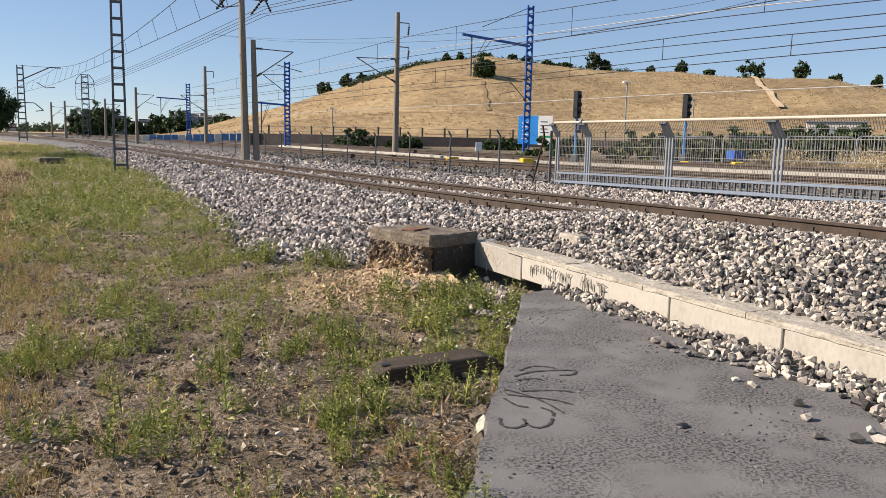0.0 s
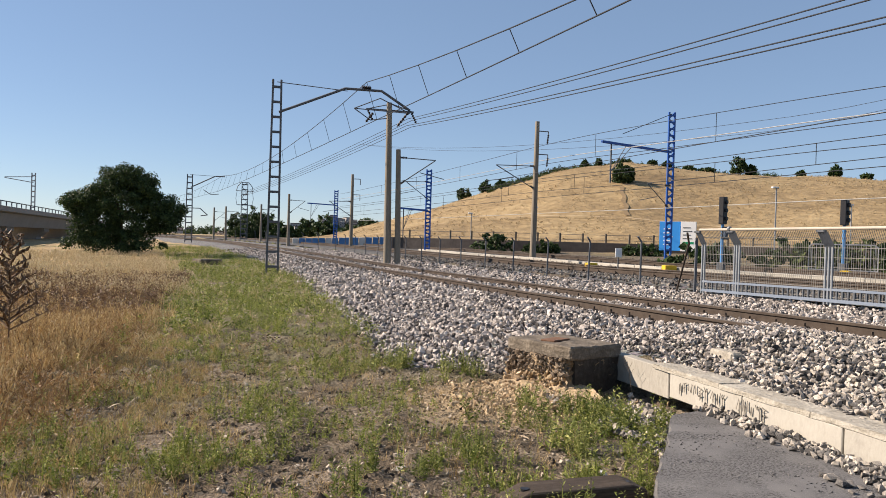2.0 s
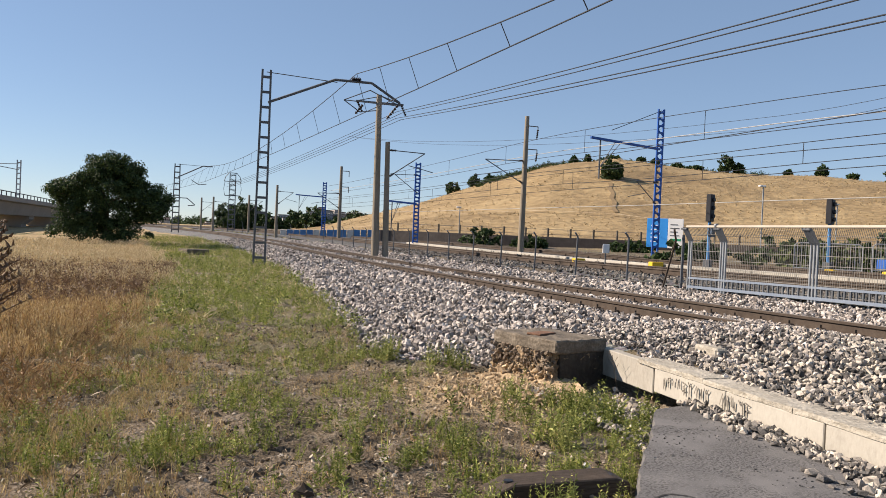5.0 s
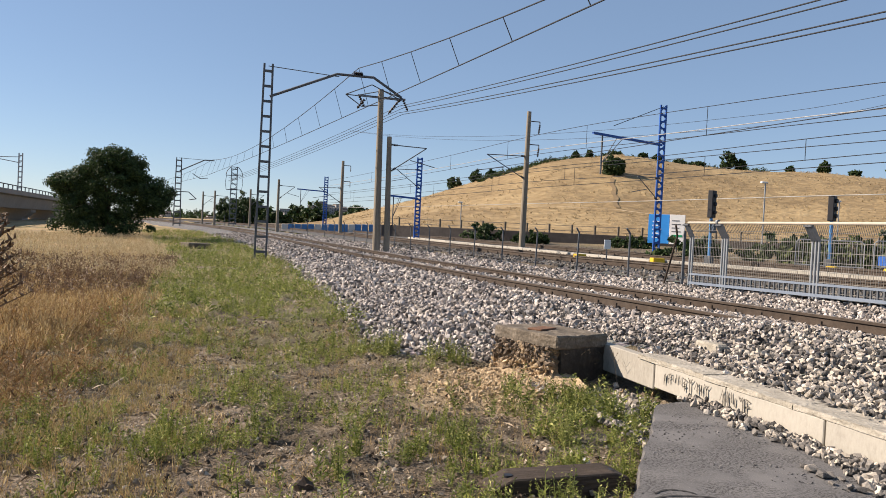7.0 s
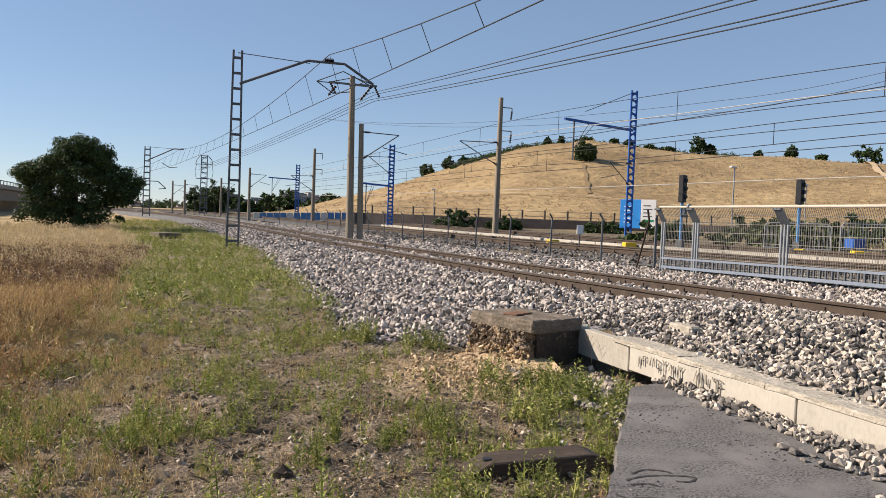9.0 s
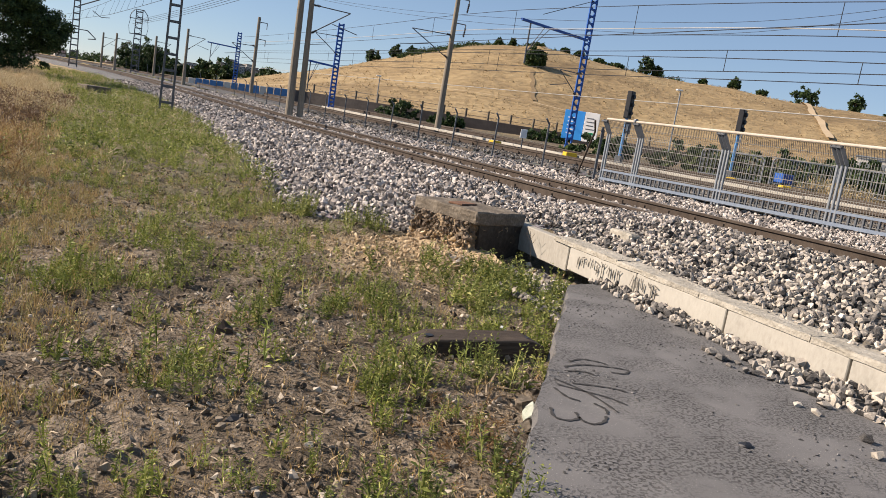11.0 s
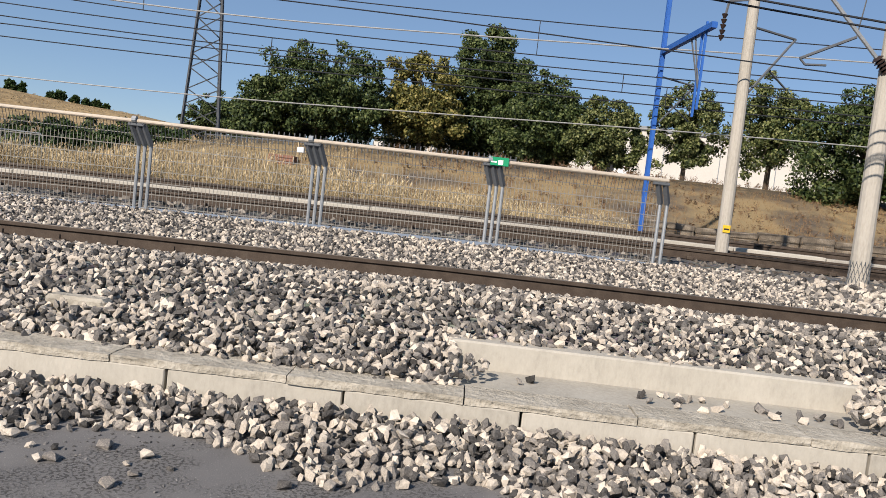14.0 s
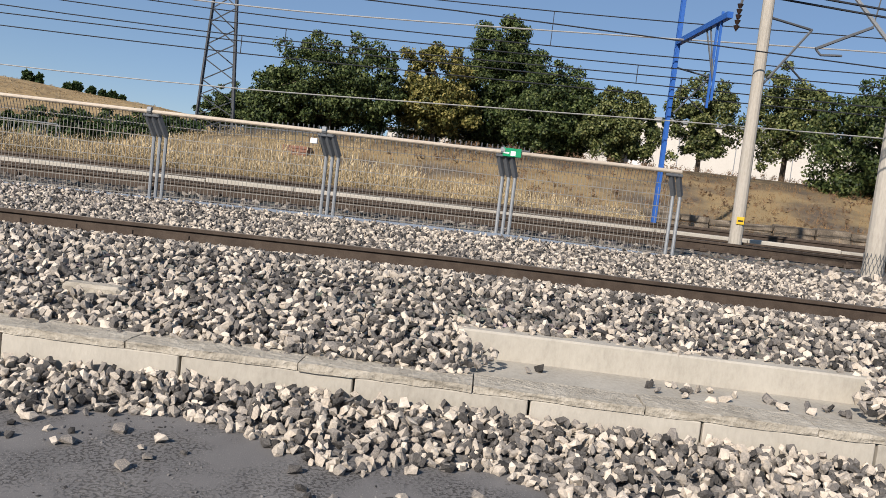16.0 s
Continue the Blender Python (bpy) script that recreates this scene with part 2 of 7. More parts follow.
def soil():
    """Dirt, with green and straw tints that follow where plants grow."""
    m = mat("stony_soil", [(0.020, 0.015, 0.011), (0.20, 0.156, 0.110), (0.56, 0.465, 0.36)], 2.3, 1.0, 1.0, fine=38, dist=0.07)
    N, L = m.node_tree.nodes, m.node_tree.links
    b = N["Principled BSDF"]
    ramp = b.inputs["Base Color"].links[0].from_socket
    ge = N.new("ShaderNodeNewGeometry")
    sp = N.new("ShaderNodeSeparateXYZ")
    L.new(ge.outputs["Position"], sp.inputs[0])

    def layer(base, col, lo, hi, axis, scale, amount):
        n = N.new("ShaderNodeTexNoise")
        n.inputs["Scale"].default_value, n.inputs["Detail"].default_value = scale, 6
        L.new(ge.outputs["Position"], n.inputs["Vector"])
        mr = N.new("ShaderNodeMapRange")
        mr.inputs["From Min"].default_value, mr.inputs["From Max"].default_value = lo, hi
        L.new(axis, mr.inputs["Value"])
        th = N.new("ShaderNodeMapRange")
        th.inputs["From Min"].default_value, th.inputs["From Max"].default_value = 0.36, 0.56
        L.new(n.outputs[0], th.inputs["Value"])
        mu = N.new("ShaderNodeMath")
        mu.operation = "MULTIPLY"
        L.new(mr.outputs[0], mu.inputs[0])
        L.new(th.outputs[0], mu.inputs[1])
        m2 = N.new("ShaderNodeMath")
        m2.operation = "MULTIPLY"
        m2.inputs[1].default_value = amount
        L.new(mu.outputs[0], m2.inputs[0])
        mx = N.new("ShaderNodeMix")
        mx.data_type = "RGBA"
        L.new(m2.outputs[0], mx.inputs["Factor"])
        L.new(base, mx.inputs["A"])
        mx.inputs["B"].default_value = (*col, 1)
        return mx.outputs["Result"]

    c = layer(ramp, (0.15, 0.165, 0.045), 5, 18, sp.outputs[1], 0.9, 0.9)
    # brown grit beside the farther tracks
    c = layer(c, (0.10, 0.085, 0.068), 7.5, 8.5, sp.outputs[0], 3.0, 1.0)
    c = layer(c, (0.13, 0.105, 0.08), 7.5, 8.5, sp.outputs[0], 0.7, 1.0)
    c = layer(c, (0.42, 0.30, 0.165), -1.0, -3.2, sp.outputs[0], 0.5, 0.95)
    c = layer(c, (0.36, 0.27, 0.14), 22, 30, sp.outputs[0], 0.4, 0.9)
    # shade under the trees on the berm, painted into the soil as dark tints
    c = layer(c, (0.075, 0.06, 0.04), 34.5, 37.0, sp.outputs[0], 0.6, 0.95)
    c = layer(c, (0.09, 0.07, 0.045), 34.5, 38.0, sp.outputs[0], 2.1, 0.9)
    # sandy apron of the crumbling footing
    vd = N.new("ShaderNodeVectorMath")
    vd.operation = "DISTANCE"
    L.new(ge.outputs["Position"], vd.inputs[0])
    vd.inputs[1].default_value = (2.55, 7.2, -0.15)
    c = layer(c, (0.56, 0.43, 0.27), 1.25, 0.4, vd.outputs["Value"], 9.0, 0.95)
    c = layer(c, (0.60, 0.46, 0.28), 1.15, 0.55, vd.outputs["Value"], 21.0, 0.9)
    L.new(c, b.inputs["Base Color"])
    return m


SOIL = soil()


def asphalt():
    """Worn asphalt: smooth skin broken by patches of small dark pits."""
    m = mat("grey_asphalt", [(0.095, 0.091, 0.09), (0.128, 0.124, 0.122), (0.148, 0.143, 0.141), (0.175, 0.169, 0.165)], 1.9, 0.9, 0.35, fine=150, dist=0.006)
    N, L = m.node_tree.nodes, m.node_tree.links
    b = N["Principled BSDF"]
    ramp = b.inputs["Base Color"].links[0].from_socket
    tc = N.new("ShaderNodeTexCoord")

    def grain(scale, lo, hi, detail=3):
        n = N.new("ShaderNodeTexNoise")
        n.inputs["Scale"].default_value, n.inputs["Detail"].default_value = scale, detail
        L.new(tc.outputs["Object"], n.inputs["Vector"])
        r = N.new("ShaderNodeMapRange")
        r.inputs["From Min"].default_value, r.inputs["From Max"].default_value = lo, hi
        L.new(n.outputs[0], r.inputs["Value"])
        return r.outputs[0]

    def times(a, c):
        k = N.new("ShaderNodeMath")
        k.operation = "MULTIPLY"
        L.new(a, k.inputs[0])
        if isinstance(c, float):
            k.inputs[1].default_value = c
        else:
            L.new(c, k.inputs[1])
        return k.outputs[0]

    def blend(base, col, f):
        mx = N.new("ShaderNodeMix")
        mx.data_type = "RGBA"
        L.new(f, mx.inputs["Factor"])
        L.new(base, mx.inputs["A"])
        mx.inputs["B"].default_value = (*col, 1)
        return mx.outputs["Result"]

    worn = grain(2.2, 0.42, 0.56, 7)
    pits = times(grain(58, 0.51, 0.56, 9), worn)
    specks = grain(120, 0.63, 0.70)
    c = blend(ramp, (0.045, 0.043, 0.041), times(pits, 0.85))
    c = blend(c, (0.27, 0.26, 0.245), times(grain(3.1, 0.52, 0.66, 6), 0.16))
    c = blend(c, (0.38, 0.365, 0.34), times(specks, 0.6))
    L.new(c, b.inputs["Base Color"])
    old = b.inputs["Normal"].links[0].from_node
    bp = N.new("ShaderNodeBump")
    bp.invert = True
    bp.inputs["Strength"].default_value, bp.inputs["Distance"].default_value = 0.8, 0.006
    L.new(pits, bp.inputs["Height"])
    L.new(old.outputs[0], bp.inputs["Normal"])
    L.new(bp.outputs[0], b.inputs["Normal"])
    return m


ASPHALT = asphalt()
HILL = mat("dry_hill_grass", [(0.10, 0.071, 0.038), (0.215, 0.150, 0.076), (0.325, 0.236, 0.122), (0.43, 0.328, 0.184)], 0.05, 1.0, 0.7, fine=0.55, stretch=(1, 1, 2.2), dist=0.9)

# ---- mesh helpers ----
def part(name, bm, material, parent=None, label="", smooth=False):
    """Links a bmesh as one mesh object, under a thing or part if given."""
    me = bpy.data.meshes.new(name)
    bm.to_mesh(me)
    bm.free()
    me.materials.append(material)
    if smooth:
        me.shade_smooth()
    ob = new(name, me)
    if parent is not None:
        ob.parent = parent
    return tagged(ob, label) if label else ob


def raw(name, verts, faces, material, parent=None, smooth=False):
    """A mesh of one polygon size from numpy arrays."""
    me = bpy.data.meshes.new(name)
    verts, faces = np.asarray(verts, dtype=np.float32), np.asarray(faces, dtype=np.int32)
    n, k = faces.shape
    me.vertices.add(len(verts))
    me.vertices.foreach_set("co", verts.ravel())
    me.loops.add(n * k)
    me.loops.foreach_set("vertex_index", faces.ravel())
    me.polygons.add(n)
    me.polygons.foreach_set("loop_start", np.arange(0, n * k, k, dtype=np.int32))
    me.polygons.foreach_set("loop_total", np.full(n, k, dtype=np.int32))
    me.update(calc_edges=True)
    me.materials.append(material)
    if smooth:
        me.shade_smooth()
    else:
        me.shade_flat()
    ob = new(name, me)
    if parent is not None:
        ob.parent = parent
    return ob


def thing(name, at, label, category, group="", kind="", rz=0.0):
    ob = new(name)
    ob.empty_display_size = 0.2
    ob.matrix_basis = pose(at[0], at[1], at[2], 0, 0, rz)
    return tagged(ob, label, category, group, kind)


def box(bm, lo, hi, bevel=0.0, m=None):
    r = bmesh.ops.create_cube(bm, size=1.0)
    c, s = (Vector(lo) + Vector(hi)) / 2, Vector(hi) - Vector(lo)
    t = Matrix.Translation(c) @ Matrix.Diagonal((*s, 1))
    bmesh.ops.transform(bm, matrix=(m @ t) if m else t, verts=r["verts"])
    if bevel:
        es = list({e for v in r["verts"] for e in v.link_edges})
        bmesh.ops.bevel(bm, geom=es, offset=bevel, segments=1, affect="EDGES")
    return bm


def bar(bm, a, b, w, h=None, sides=4, w2=None):
    """A straight member from a to b; square (or round) of width w."""
    a, b = Vector(a), Vector(b)
    d = b - a
    r = bmesh.ops.create_cone(bm, cap_ends=True, segments=sides, radius1=w / 2 * (1.414 if sides == 4 else 1), radius2=(w2 or w) / 2 * (1.414 if sides == 4 else 1), depth=d.length)
    q = d.to_track_quat("Z", "Y").to_matrix().to_4x4()
    turn = pose(0, 0, 0, 0, 0, 45) if sides == 4 else Matrix.Identity(4)
    bmesh.ops.transform(bm, matrix=Matrix.Translation((a + b) / 2) @ q @ turn, verts=r["verts"])
    return bm


def bars(segs, w, sides=4):
    bm = bmesh.new()
    for a, b in segs:
        bar(bm, a, b, w, sides=sides)
    return bm


def one(lo, hi, bevel=0.0):
    return box(bmesh.new(), lo, hi, bevel)


def rod(a, b, w, sides=8, w2=None):
    return bar(bmesh.new(), a, b, w, sides=sides, w2=w2)


def pipe(pts, w, sides=6):
    bm = bmesh.new()
    for a, b in zip(pts, pts[1:]):
        bar(bm, a, b, w, sides=sides)
    return bm


def sweep(xs, ys, prof, zfun, cfun):
    """A strip that carries the closed profile (offset, height) along the track."""
    bm = bmesh.new()
    rings = []
    for y in ys:
        c, z = cfun(y), zfun(y)
        rings.append([bm.verts.new((c + o, y, z + h)) for o, h in prof])
    k = len(prof)
    for r1, r2 in zip(rings, rings[1:]):
        for i in range(k):
            bm.faces.new((r1[i], r1[(i + 1) % k], r2[(i + 1) % k], r2[i]))
    bm.faces.new(rings[0][::-1])
    bm.faces.new(rings[-1])
    bmesh.ops.recalc_face_normals(bm, faces=bm.faces)
    return bm


def sstep(a, b, v):
    t = np.clip((np.asarray(v, dtype=float) - a) / (b - a), 0, 1)
    return t * t * (3 - 2 * t)


# ---- the lie of the land ----
K = 0.0009  # the line bends to the west as it goes north


def centre(y):
    return 7.13 - K * np.asarray(y, dtype=float) * np.abs(y) * (np.asarray(y) > 0)


def rail_z(y):
    return np.interp(y, [-30, 0, 8, 16, 30, 50, 90, 150, 300], [0.57, 0.57, 0.49, 0.39, 0.31, 0.40, 0.78, 1.1, 1.3])


def toe(y):
    """Offset of the ballast's foot from the centre line."""
    return np.interp(y, [6.6, 8.3, 8.6, 9.8, 16, 30, 60, 150], [-2.95, -2.95, -4.0, -5.15, -4.8, -4.1, -4.0, -4.0])


def west_z(x, y):
    dip = 0.25 * sstep(4, 16, -x) * sstep(30, 60, y)
    return -0.16 + 0.05 * np.sin(x * 0.9 + 1) * np.sin(y * 0.5) + np.interp(y, [-20, 5, 35, 90, 300], [0, 0, 0.03, 0.5, 1.0]) - dip


def ballast_z(x, y):
    """Top of the stones at x, y."""
    x, y = np.asarray(x, dtype=float), np.asarray(y, dtype=float)
    o, zr = x - centre(y), rail_z(y)
    near = np.interp(o, [-3.0, -2.3, -1.5, -0.95, -0.4, 0.3, 0.75, 1.1, 2.2, 4.1], [-0.30, -0.15, 0.0, 0.02, -0.06, -0.12, -0.155, -0.15, -0.06, 0.10])
    f = np.clip((o - toe(y)) / (-1.9 - toe(y)), 0, 1)
    foot = west_z(x, y) - zr
    slope = foot + f * (-0.17 - foot)
    far = np.where(o < -1.9, slope, np.interp(o, [-1.9, -1.1, 1.1, 2.0, 4.1], [-0.17, -0.15, -0.15, -0.15, -0.04]))
    b = np.maximum(sstep(7.2, 10.5, y), sstep(2.8, 3.7, -o))
    return zr + near * (1 - b) + far * b


def east_z(x, y):
    x, y = np.asarray(x, dtype=float), np.asarray(y, dtype=float)
    o = x - centre(y)
    base = rail_z(y) + 0.05 + 0.026 * np.maximum(o - 4, 0) * np.interp(y, [0, 40, 58, 82], [0.75, 1.0, 1.0, 0.35])
    base = np.minimum(base, 2.2)
    berm = 2.3 * sstep(25, 40, x) * (1 - sstep(8, 24, y))
    return base + berm


def ground_z(x, y):
    o = x - centre(y)
    w = west_z(x, y)
    e = east_z(x, y)
    te = np.where(y < 8.0, np.where(y > 6.1, -2.75, -3.0), toe(y))
    under = ballast_z(x, y) - 0.05 - 0.17 * sstep(0.1, 0.6, o - te)
    g = np.where(o > te, under, w)
    return np.where(o > 4.2, e, g)


def grid_axis(stops):
    out = []
    for a, b, s in stops:
        out += list(np.arange(a, b, s))
    return np.array(out + [stops[-1][1]])


def sheet(name, xs, ys, fz, material):
    X, Y = np.meshgrid(xs, ys, indexing="ij")
    Z = fz(X, Y)
    n, m = X.shape
    i = (np.arange(n - 1)[:, None] * m + np.arange(m - 1)[None, :]).ravel()
    return raw(name, np.stack([X, Y, Z], -1).reshape(-1, 3), np.stack([i, i + m, i + m + 1, i + 1], 1), material, smooth=True)


def rough_ground(X, Y):
    z = ground_z(X, Y)
    rr = np.random.RandomState(3)
    near = (np.abs(X) < 9) & (Y < 30)
    grain_ = rr.randn(*X.shape)
    if X.ndim == 2:
        grain_ = 0.45 * grain_ + 0.9 * (np.roll(grain_, 1, 0) + np.roll(grain_, 1, 1) + np.roll(grain_, (1, 1), (0, 1)) + grain_) / 2.6
    lump = 0.02 * np.sin(X * 5.1 + Y * 3.3) * np.sin(Y * 4.7 - X * 2.1) + 0.017 * grain_ * (0.75 + 0.45 * np.sin(X * 1.7) * np.sin(Y * 1.3)) * (X.ndim == 2)
    out = z + lump * near
    # under the paving and the wall the soil lies low
    paved_ = (X > 1.25 + (Y - 2.35) * 0.667 - 0.02) & (X < 4.9) & (Y < 6.2)
    out = np.where(paved_, np.minimum(out, -0.12), out)
    # the hollow below the broken wall
    pit = np.exp(-(((X - 3.6) / 0.6) ** 2 + ((Y - 6.9) / 0.7) ** 2))
    return out - 0.12 * pit


GX = grid_axis([(-2500, -300, 200), (-300, -40, 20), (-40, -8, 2), (-8, -4.2, 0.12), (-4.2, 4.2, 0.05), (4.2, 4.8, 0.1), (4.8, 12, 0.6), (12, 60, 2), (60, 300, 20), (300, 2500, 200)])
GY = grid_axis([(-2500, -200, 200), (-200, -20, 20), (-20, 0, 1), (0, 1.6, 0.2), (1.6, 9.5, 0.05), (9.5, 14, 0.1), (14, 30, 0.3), (30, 120, 3), (120, 300, 20), (300, 3000, 200)])
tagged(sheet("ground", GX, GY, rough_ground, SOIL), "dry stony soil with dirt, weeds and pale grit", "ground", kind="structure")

# ballast bed under the loose stones, from the wall to the fence line
BY = grid_axis([(-30, -6, 1.0), (-6, 12, 0.15), (12, 40, 0.3), (40, 160, 2.0)])
BO = np.linspace(0, 1, 60)


def bed_mesh():
    rr = np.random.RandomState(5)
    P = []
    for y in BY:
        a, b = (-2.8 if y < 8.3 else toe(y)), 4.3
        for u in BO:
            x = centre(y) + a + (b - a) * u
            z = ballast_z(x, y) - 0.05 + 0.008 * rr.randn() - (0.07 if y < 8 and x - centre(y) < -2.5 else 0)
            if -2.62 < y < -0.25 and x < 4.95:
                z = min(z, 0.08)
            P.append((x, y, z))
    m = len(BO)
    i = (np.arange(len(BY) - 1)[:, None] * m + np.arange(m - 1)[None, :]).ravel()
    return raw("ballast_bed", P, np.stack([i, i + 1, i + m + 1, i + m], 1), BED, smooth=True)


tagged(bed_mesh(), "bed of grey crushed stone under the railway track", "ballast bed", kind="structure")


# older brown ballast of the lines beyond the fence
def brown_bed():
    ys = grid_axis([(-60, 60, 1.0), (60, 200, 5.0)])
    P = []
    us = np.linspace(0, 1, 30)
    for y in ys:
        for u in us:
            x = centre(y) + 4.2 + 11.0 * u
            # the first row dips under the stones of the near line
            P.append((x, y, float(east_z(x, y)) + 0.03 if u > 0 else float(east_z(x, y)) - 0.05))
    m = len(us)
    i = (np.arange(len(ys) - 1)[:, None] * m + np.arange(m - 1)[None, :]).ravel()
    return raw("brown_ballast_bed", P, np.stack([i, i + 1, i + m + 1, i + m], 1), BROWN_BED, smooth=True)


tagged(brown_bed(), "old brown ballast under the farther tracks", "ballast bed", kind="structure")

# ---- hill ----
AZ = [3, 7, 10, 13, 18, 23, 28, 33, 38, 42, 46, 50, 54, 58, 62, 66, 70, 75, 80]
HT = [0.5, 3.0, 6.0, 8.6, 14.5, 19.8, 21.6, 19.8, 18.8, 18.3, 17.0, 16.6, 14.3, 13.7, 13.0, 12.3, 11.0, 9.0, 6.0]


def hill_z(x, y):
    a, r = math.degrees(math.atan2(x, y)), math.hypot(x, y)
    h = np.interp(a, AZ, HT)
    f = float(sstep(0.0, 1.0, (r - 84) / 116.0)) if r < 200 else 1 - 0.25 * float(sstep(200, 330, r))
    n = noise.fractal(Vector((x * 0.02, y * 0.02, 3)), 1.0, 2.0, 5)
    n2 = noise.noise(Vector((x * 0.2, y * 0.2, 7)))
    low = float(np.interp(a, [9.5, 13], [0.1, 1.3]))
    return low - 0.6 * (r < 80) + (h - low) * f + (1.3 * n + 0.30 * n2) * f * (0.35 if abs(r - 200) < 12 else 1.0)


def hill():
    P = []
    az = np.linspace(2, 82, 220)
    rs = np.linspace(70, 330, 80)
    for a in az:
        for r in rs:
            x, y = r * math.sin(radians(a)), r * math.cos(radians(a))
            P.append((x, y, hill_z(x, y)))
    m = len(rs)
    i = (np.arange(len(az) - 1)[:, None] * m + np.arange(m - 1)[None, :]).ravel()
    return raw("hill", P, np.stack([i, i + 1, i + m + 1, i + m], 1), HILL, smooth=True)


tagged(hill(), "low hill covered in dry golden grass", "hill", kind="structure")



def path_strip(pts, w, name, material, label, lift=0.4):
    P = []
    n = 40
    for i in range(n + 1):
        u = i / n * (len(pts) - 1)
        k = min(int(u), len(pts) - 2)
        a = pts[k][0] + (pts[k + 1][0] - pts[k][0]) * (u - k) + 0.06 * math.sin(i * 0.5)
        r = pts[k][1] + (pts[k + 1][1] - pts[k][1]) * (u - k)
        ww = w * (0.9 + 0.12 * math.sin(i * 0.7))
        for s in (-1, 1):
            aa = a + s * math.degrees(ww / r)
            x, y = r * math.sin(radians(aa)), r * math.cos(radians(aa))
            P.append((x, y, hill_z(x, y) + lift))
    F = [(2 * i, 2 * i + 1, 2 * i + 3, 2 * i + 2) for i in range(n)]
    return tagged(raw(name, P, F, material, smooth=True), label, "path", kind="structure")


PATHDIRT = mat("pale_path_dirt", [(0.36, 0.27, 0.165), (0.50, 0.39, 0.26)], 0.3, 1.0, 0.5, fine=2)
GULLY = mat("brown_gully", [(0.15, 0.105, 0.058), (0.26, 0.185, 0.10)], 0.3, 1.0, 0.5, fine=2)
path_strip([(45.5, 192), (46.3, 165), (47.7, 134)], 0.6, "dirt_path", PATHDIRT, "pale worn dirt path down the hill")
path_strip([(27.5, 145), (28.0, 121)], 0.4, "hill_gully", GULLY, "narrow brown gully below a bush", 0.15)
path_strip([(4, 130), (20, 122), (40, 112), (60, 104), (75, 100)], 0.5, "hill_track", PATHDIRT, "faint dirt track along the foot of the hill")

# ---- paving and retaining wall ----
def paving():
    bm = bmesh.new()
    edge = [(1.25 + (y - 2.35) * 0.667 + 0.012 * math.sin(y * 5.3) + 0.012 * math.sin(y * 13.1) + 0.010 * math.sin(y * 31), y) for y in np.arange(-14, 5.86, 0.12)]
    pts = edge + [(4.02, 5.98), (4.02, -14)]
    top = [bm.verts.new((x, y, 0.0)) for x, y in pts]
    low = [bm.verts.new((x - 0.03, y, -0.25)) for x, y in pts]
    bm.faces.new(top)
    for i in range(len(pts)):
        j = (i + 1) % len(pts)
        bm.faces.new((top[i], low[i], low[j], top[j]))
    bmesh.ops.recalc_face_normals(bm, faces=bm.faces)
    return part("pavement", bm, ASPHALT)


tagged(paving(), "worn grey asphalt paving with a ragged edge", "pavement", kind="structure")

wall = thing("retaining_wall", (4.0, 0, 0), "low pale concrete retaining wall in jointed sections", "wall", kind="structure")
JOINTS = [6.62, 5.52, 4.42, 3.36, 2.34, 1.33, 0.37, -0.58, -1.5, -2.41, -3.4, -4.4, -5.4, -6.4, -7.4, -8.4, -9.4, -10.4, -11.4, -12.4]
for ya, yb in zip(JOINTS, JOINTS[1:]):
    t = random.uniform(-0.006, 0.006)
    part("wall_panel", one((t, yb + 0.007, -0.02), (0.13, ya - 0.007, 0.205), 0.006), CONCRETE, wall)
    sh_ = 0.31
    cp = one((t - 0.006, yb + 0.004 + sh_, 0.207), (0.275, ya - 0.004 + sh_, 0.247 + random.uniform(-0.003, 0.006)))
    bmesh.ops.subdivide_edges(cp, edges=cp.edges[:], cuts=9, use_grid_fill=True)
    for v in cp.verts:
        q = noise.noise(Vector((v.co.x * 30, v.co.y * 21 + ya, v.co.z * 30)))
        v.co.z += 0.005 * q
        if v.co.x < 0.02:
            v.co.x += 0.014 * max(q, -0.1)
    part("coping", cp, ROUGH_CONC, wall)
part("wall_panel", one((0.02, 6.66, -0.05), (0.14, 7.95, 0.235), 0.008), CONCRETE, wall)
part("ledge", one((0.28, -13, 0.0), (0.80, 6.3, 0.243), 0.006), CONCRETE, wall)
part("riser", one((0.75, -2.75, 0.1), (1.0, -0.12, 0.415), 0.012), CONCRETE, wall)
for y0 in (2.0, 6.6):
    part("riser", one((0.66, y0, 0.1), (0.80, y0 + 0.38, 0.412 if y0 < 5 else 0.392), 0.02), ROUGH_CONC, wall)

def lettering(parent, strokes, w, material, m, name="spray_mark"):
    """Sprayed strokes as thin raised ribbons, two coordinates in the surface."""
    for s in strokes:
        bm = bmesh.new()
        pv = None
        for i, (u, v) in enumerate(s):
            a, b = s[max(i - 1, 0)], s[min(i + 1, len(s) - 1)]
            d = Vector((b[0] - a[0], b[1] - a[1], 0)).normalized()
            n = Vector((-d.y, d.x, 0)) * w * (0.35 + 0.15 * math.sin(i * 2.1))
            q = (bm.verts.new(m @ (Vector((u, v, 0.004)) + n)), bm.verts.new(m @ (Vector((u, v, 0.004)) - n)))
            if pv:
                bm.faces.new((pv[0], pv[1], q[1], q[0]))
            pv = q
        part(name, bm, material, parent)


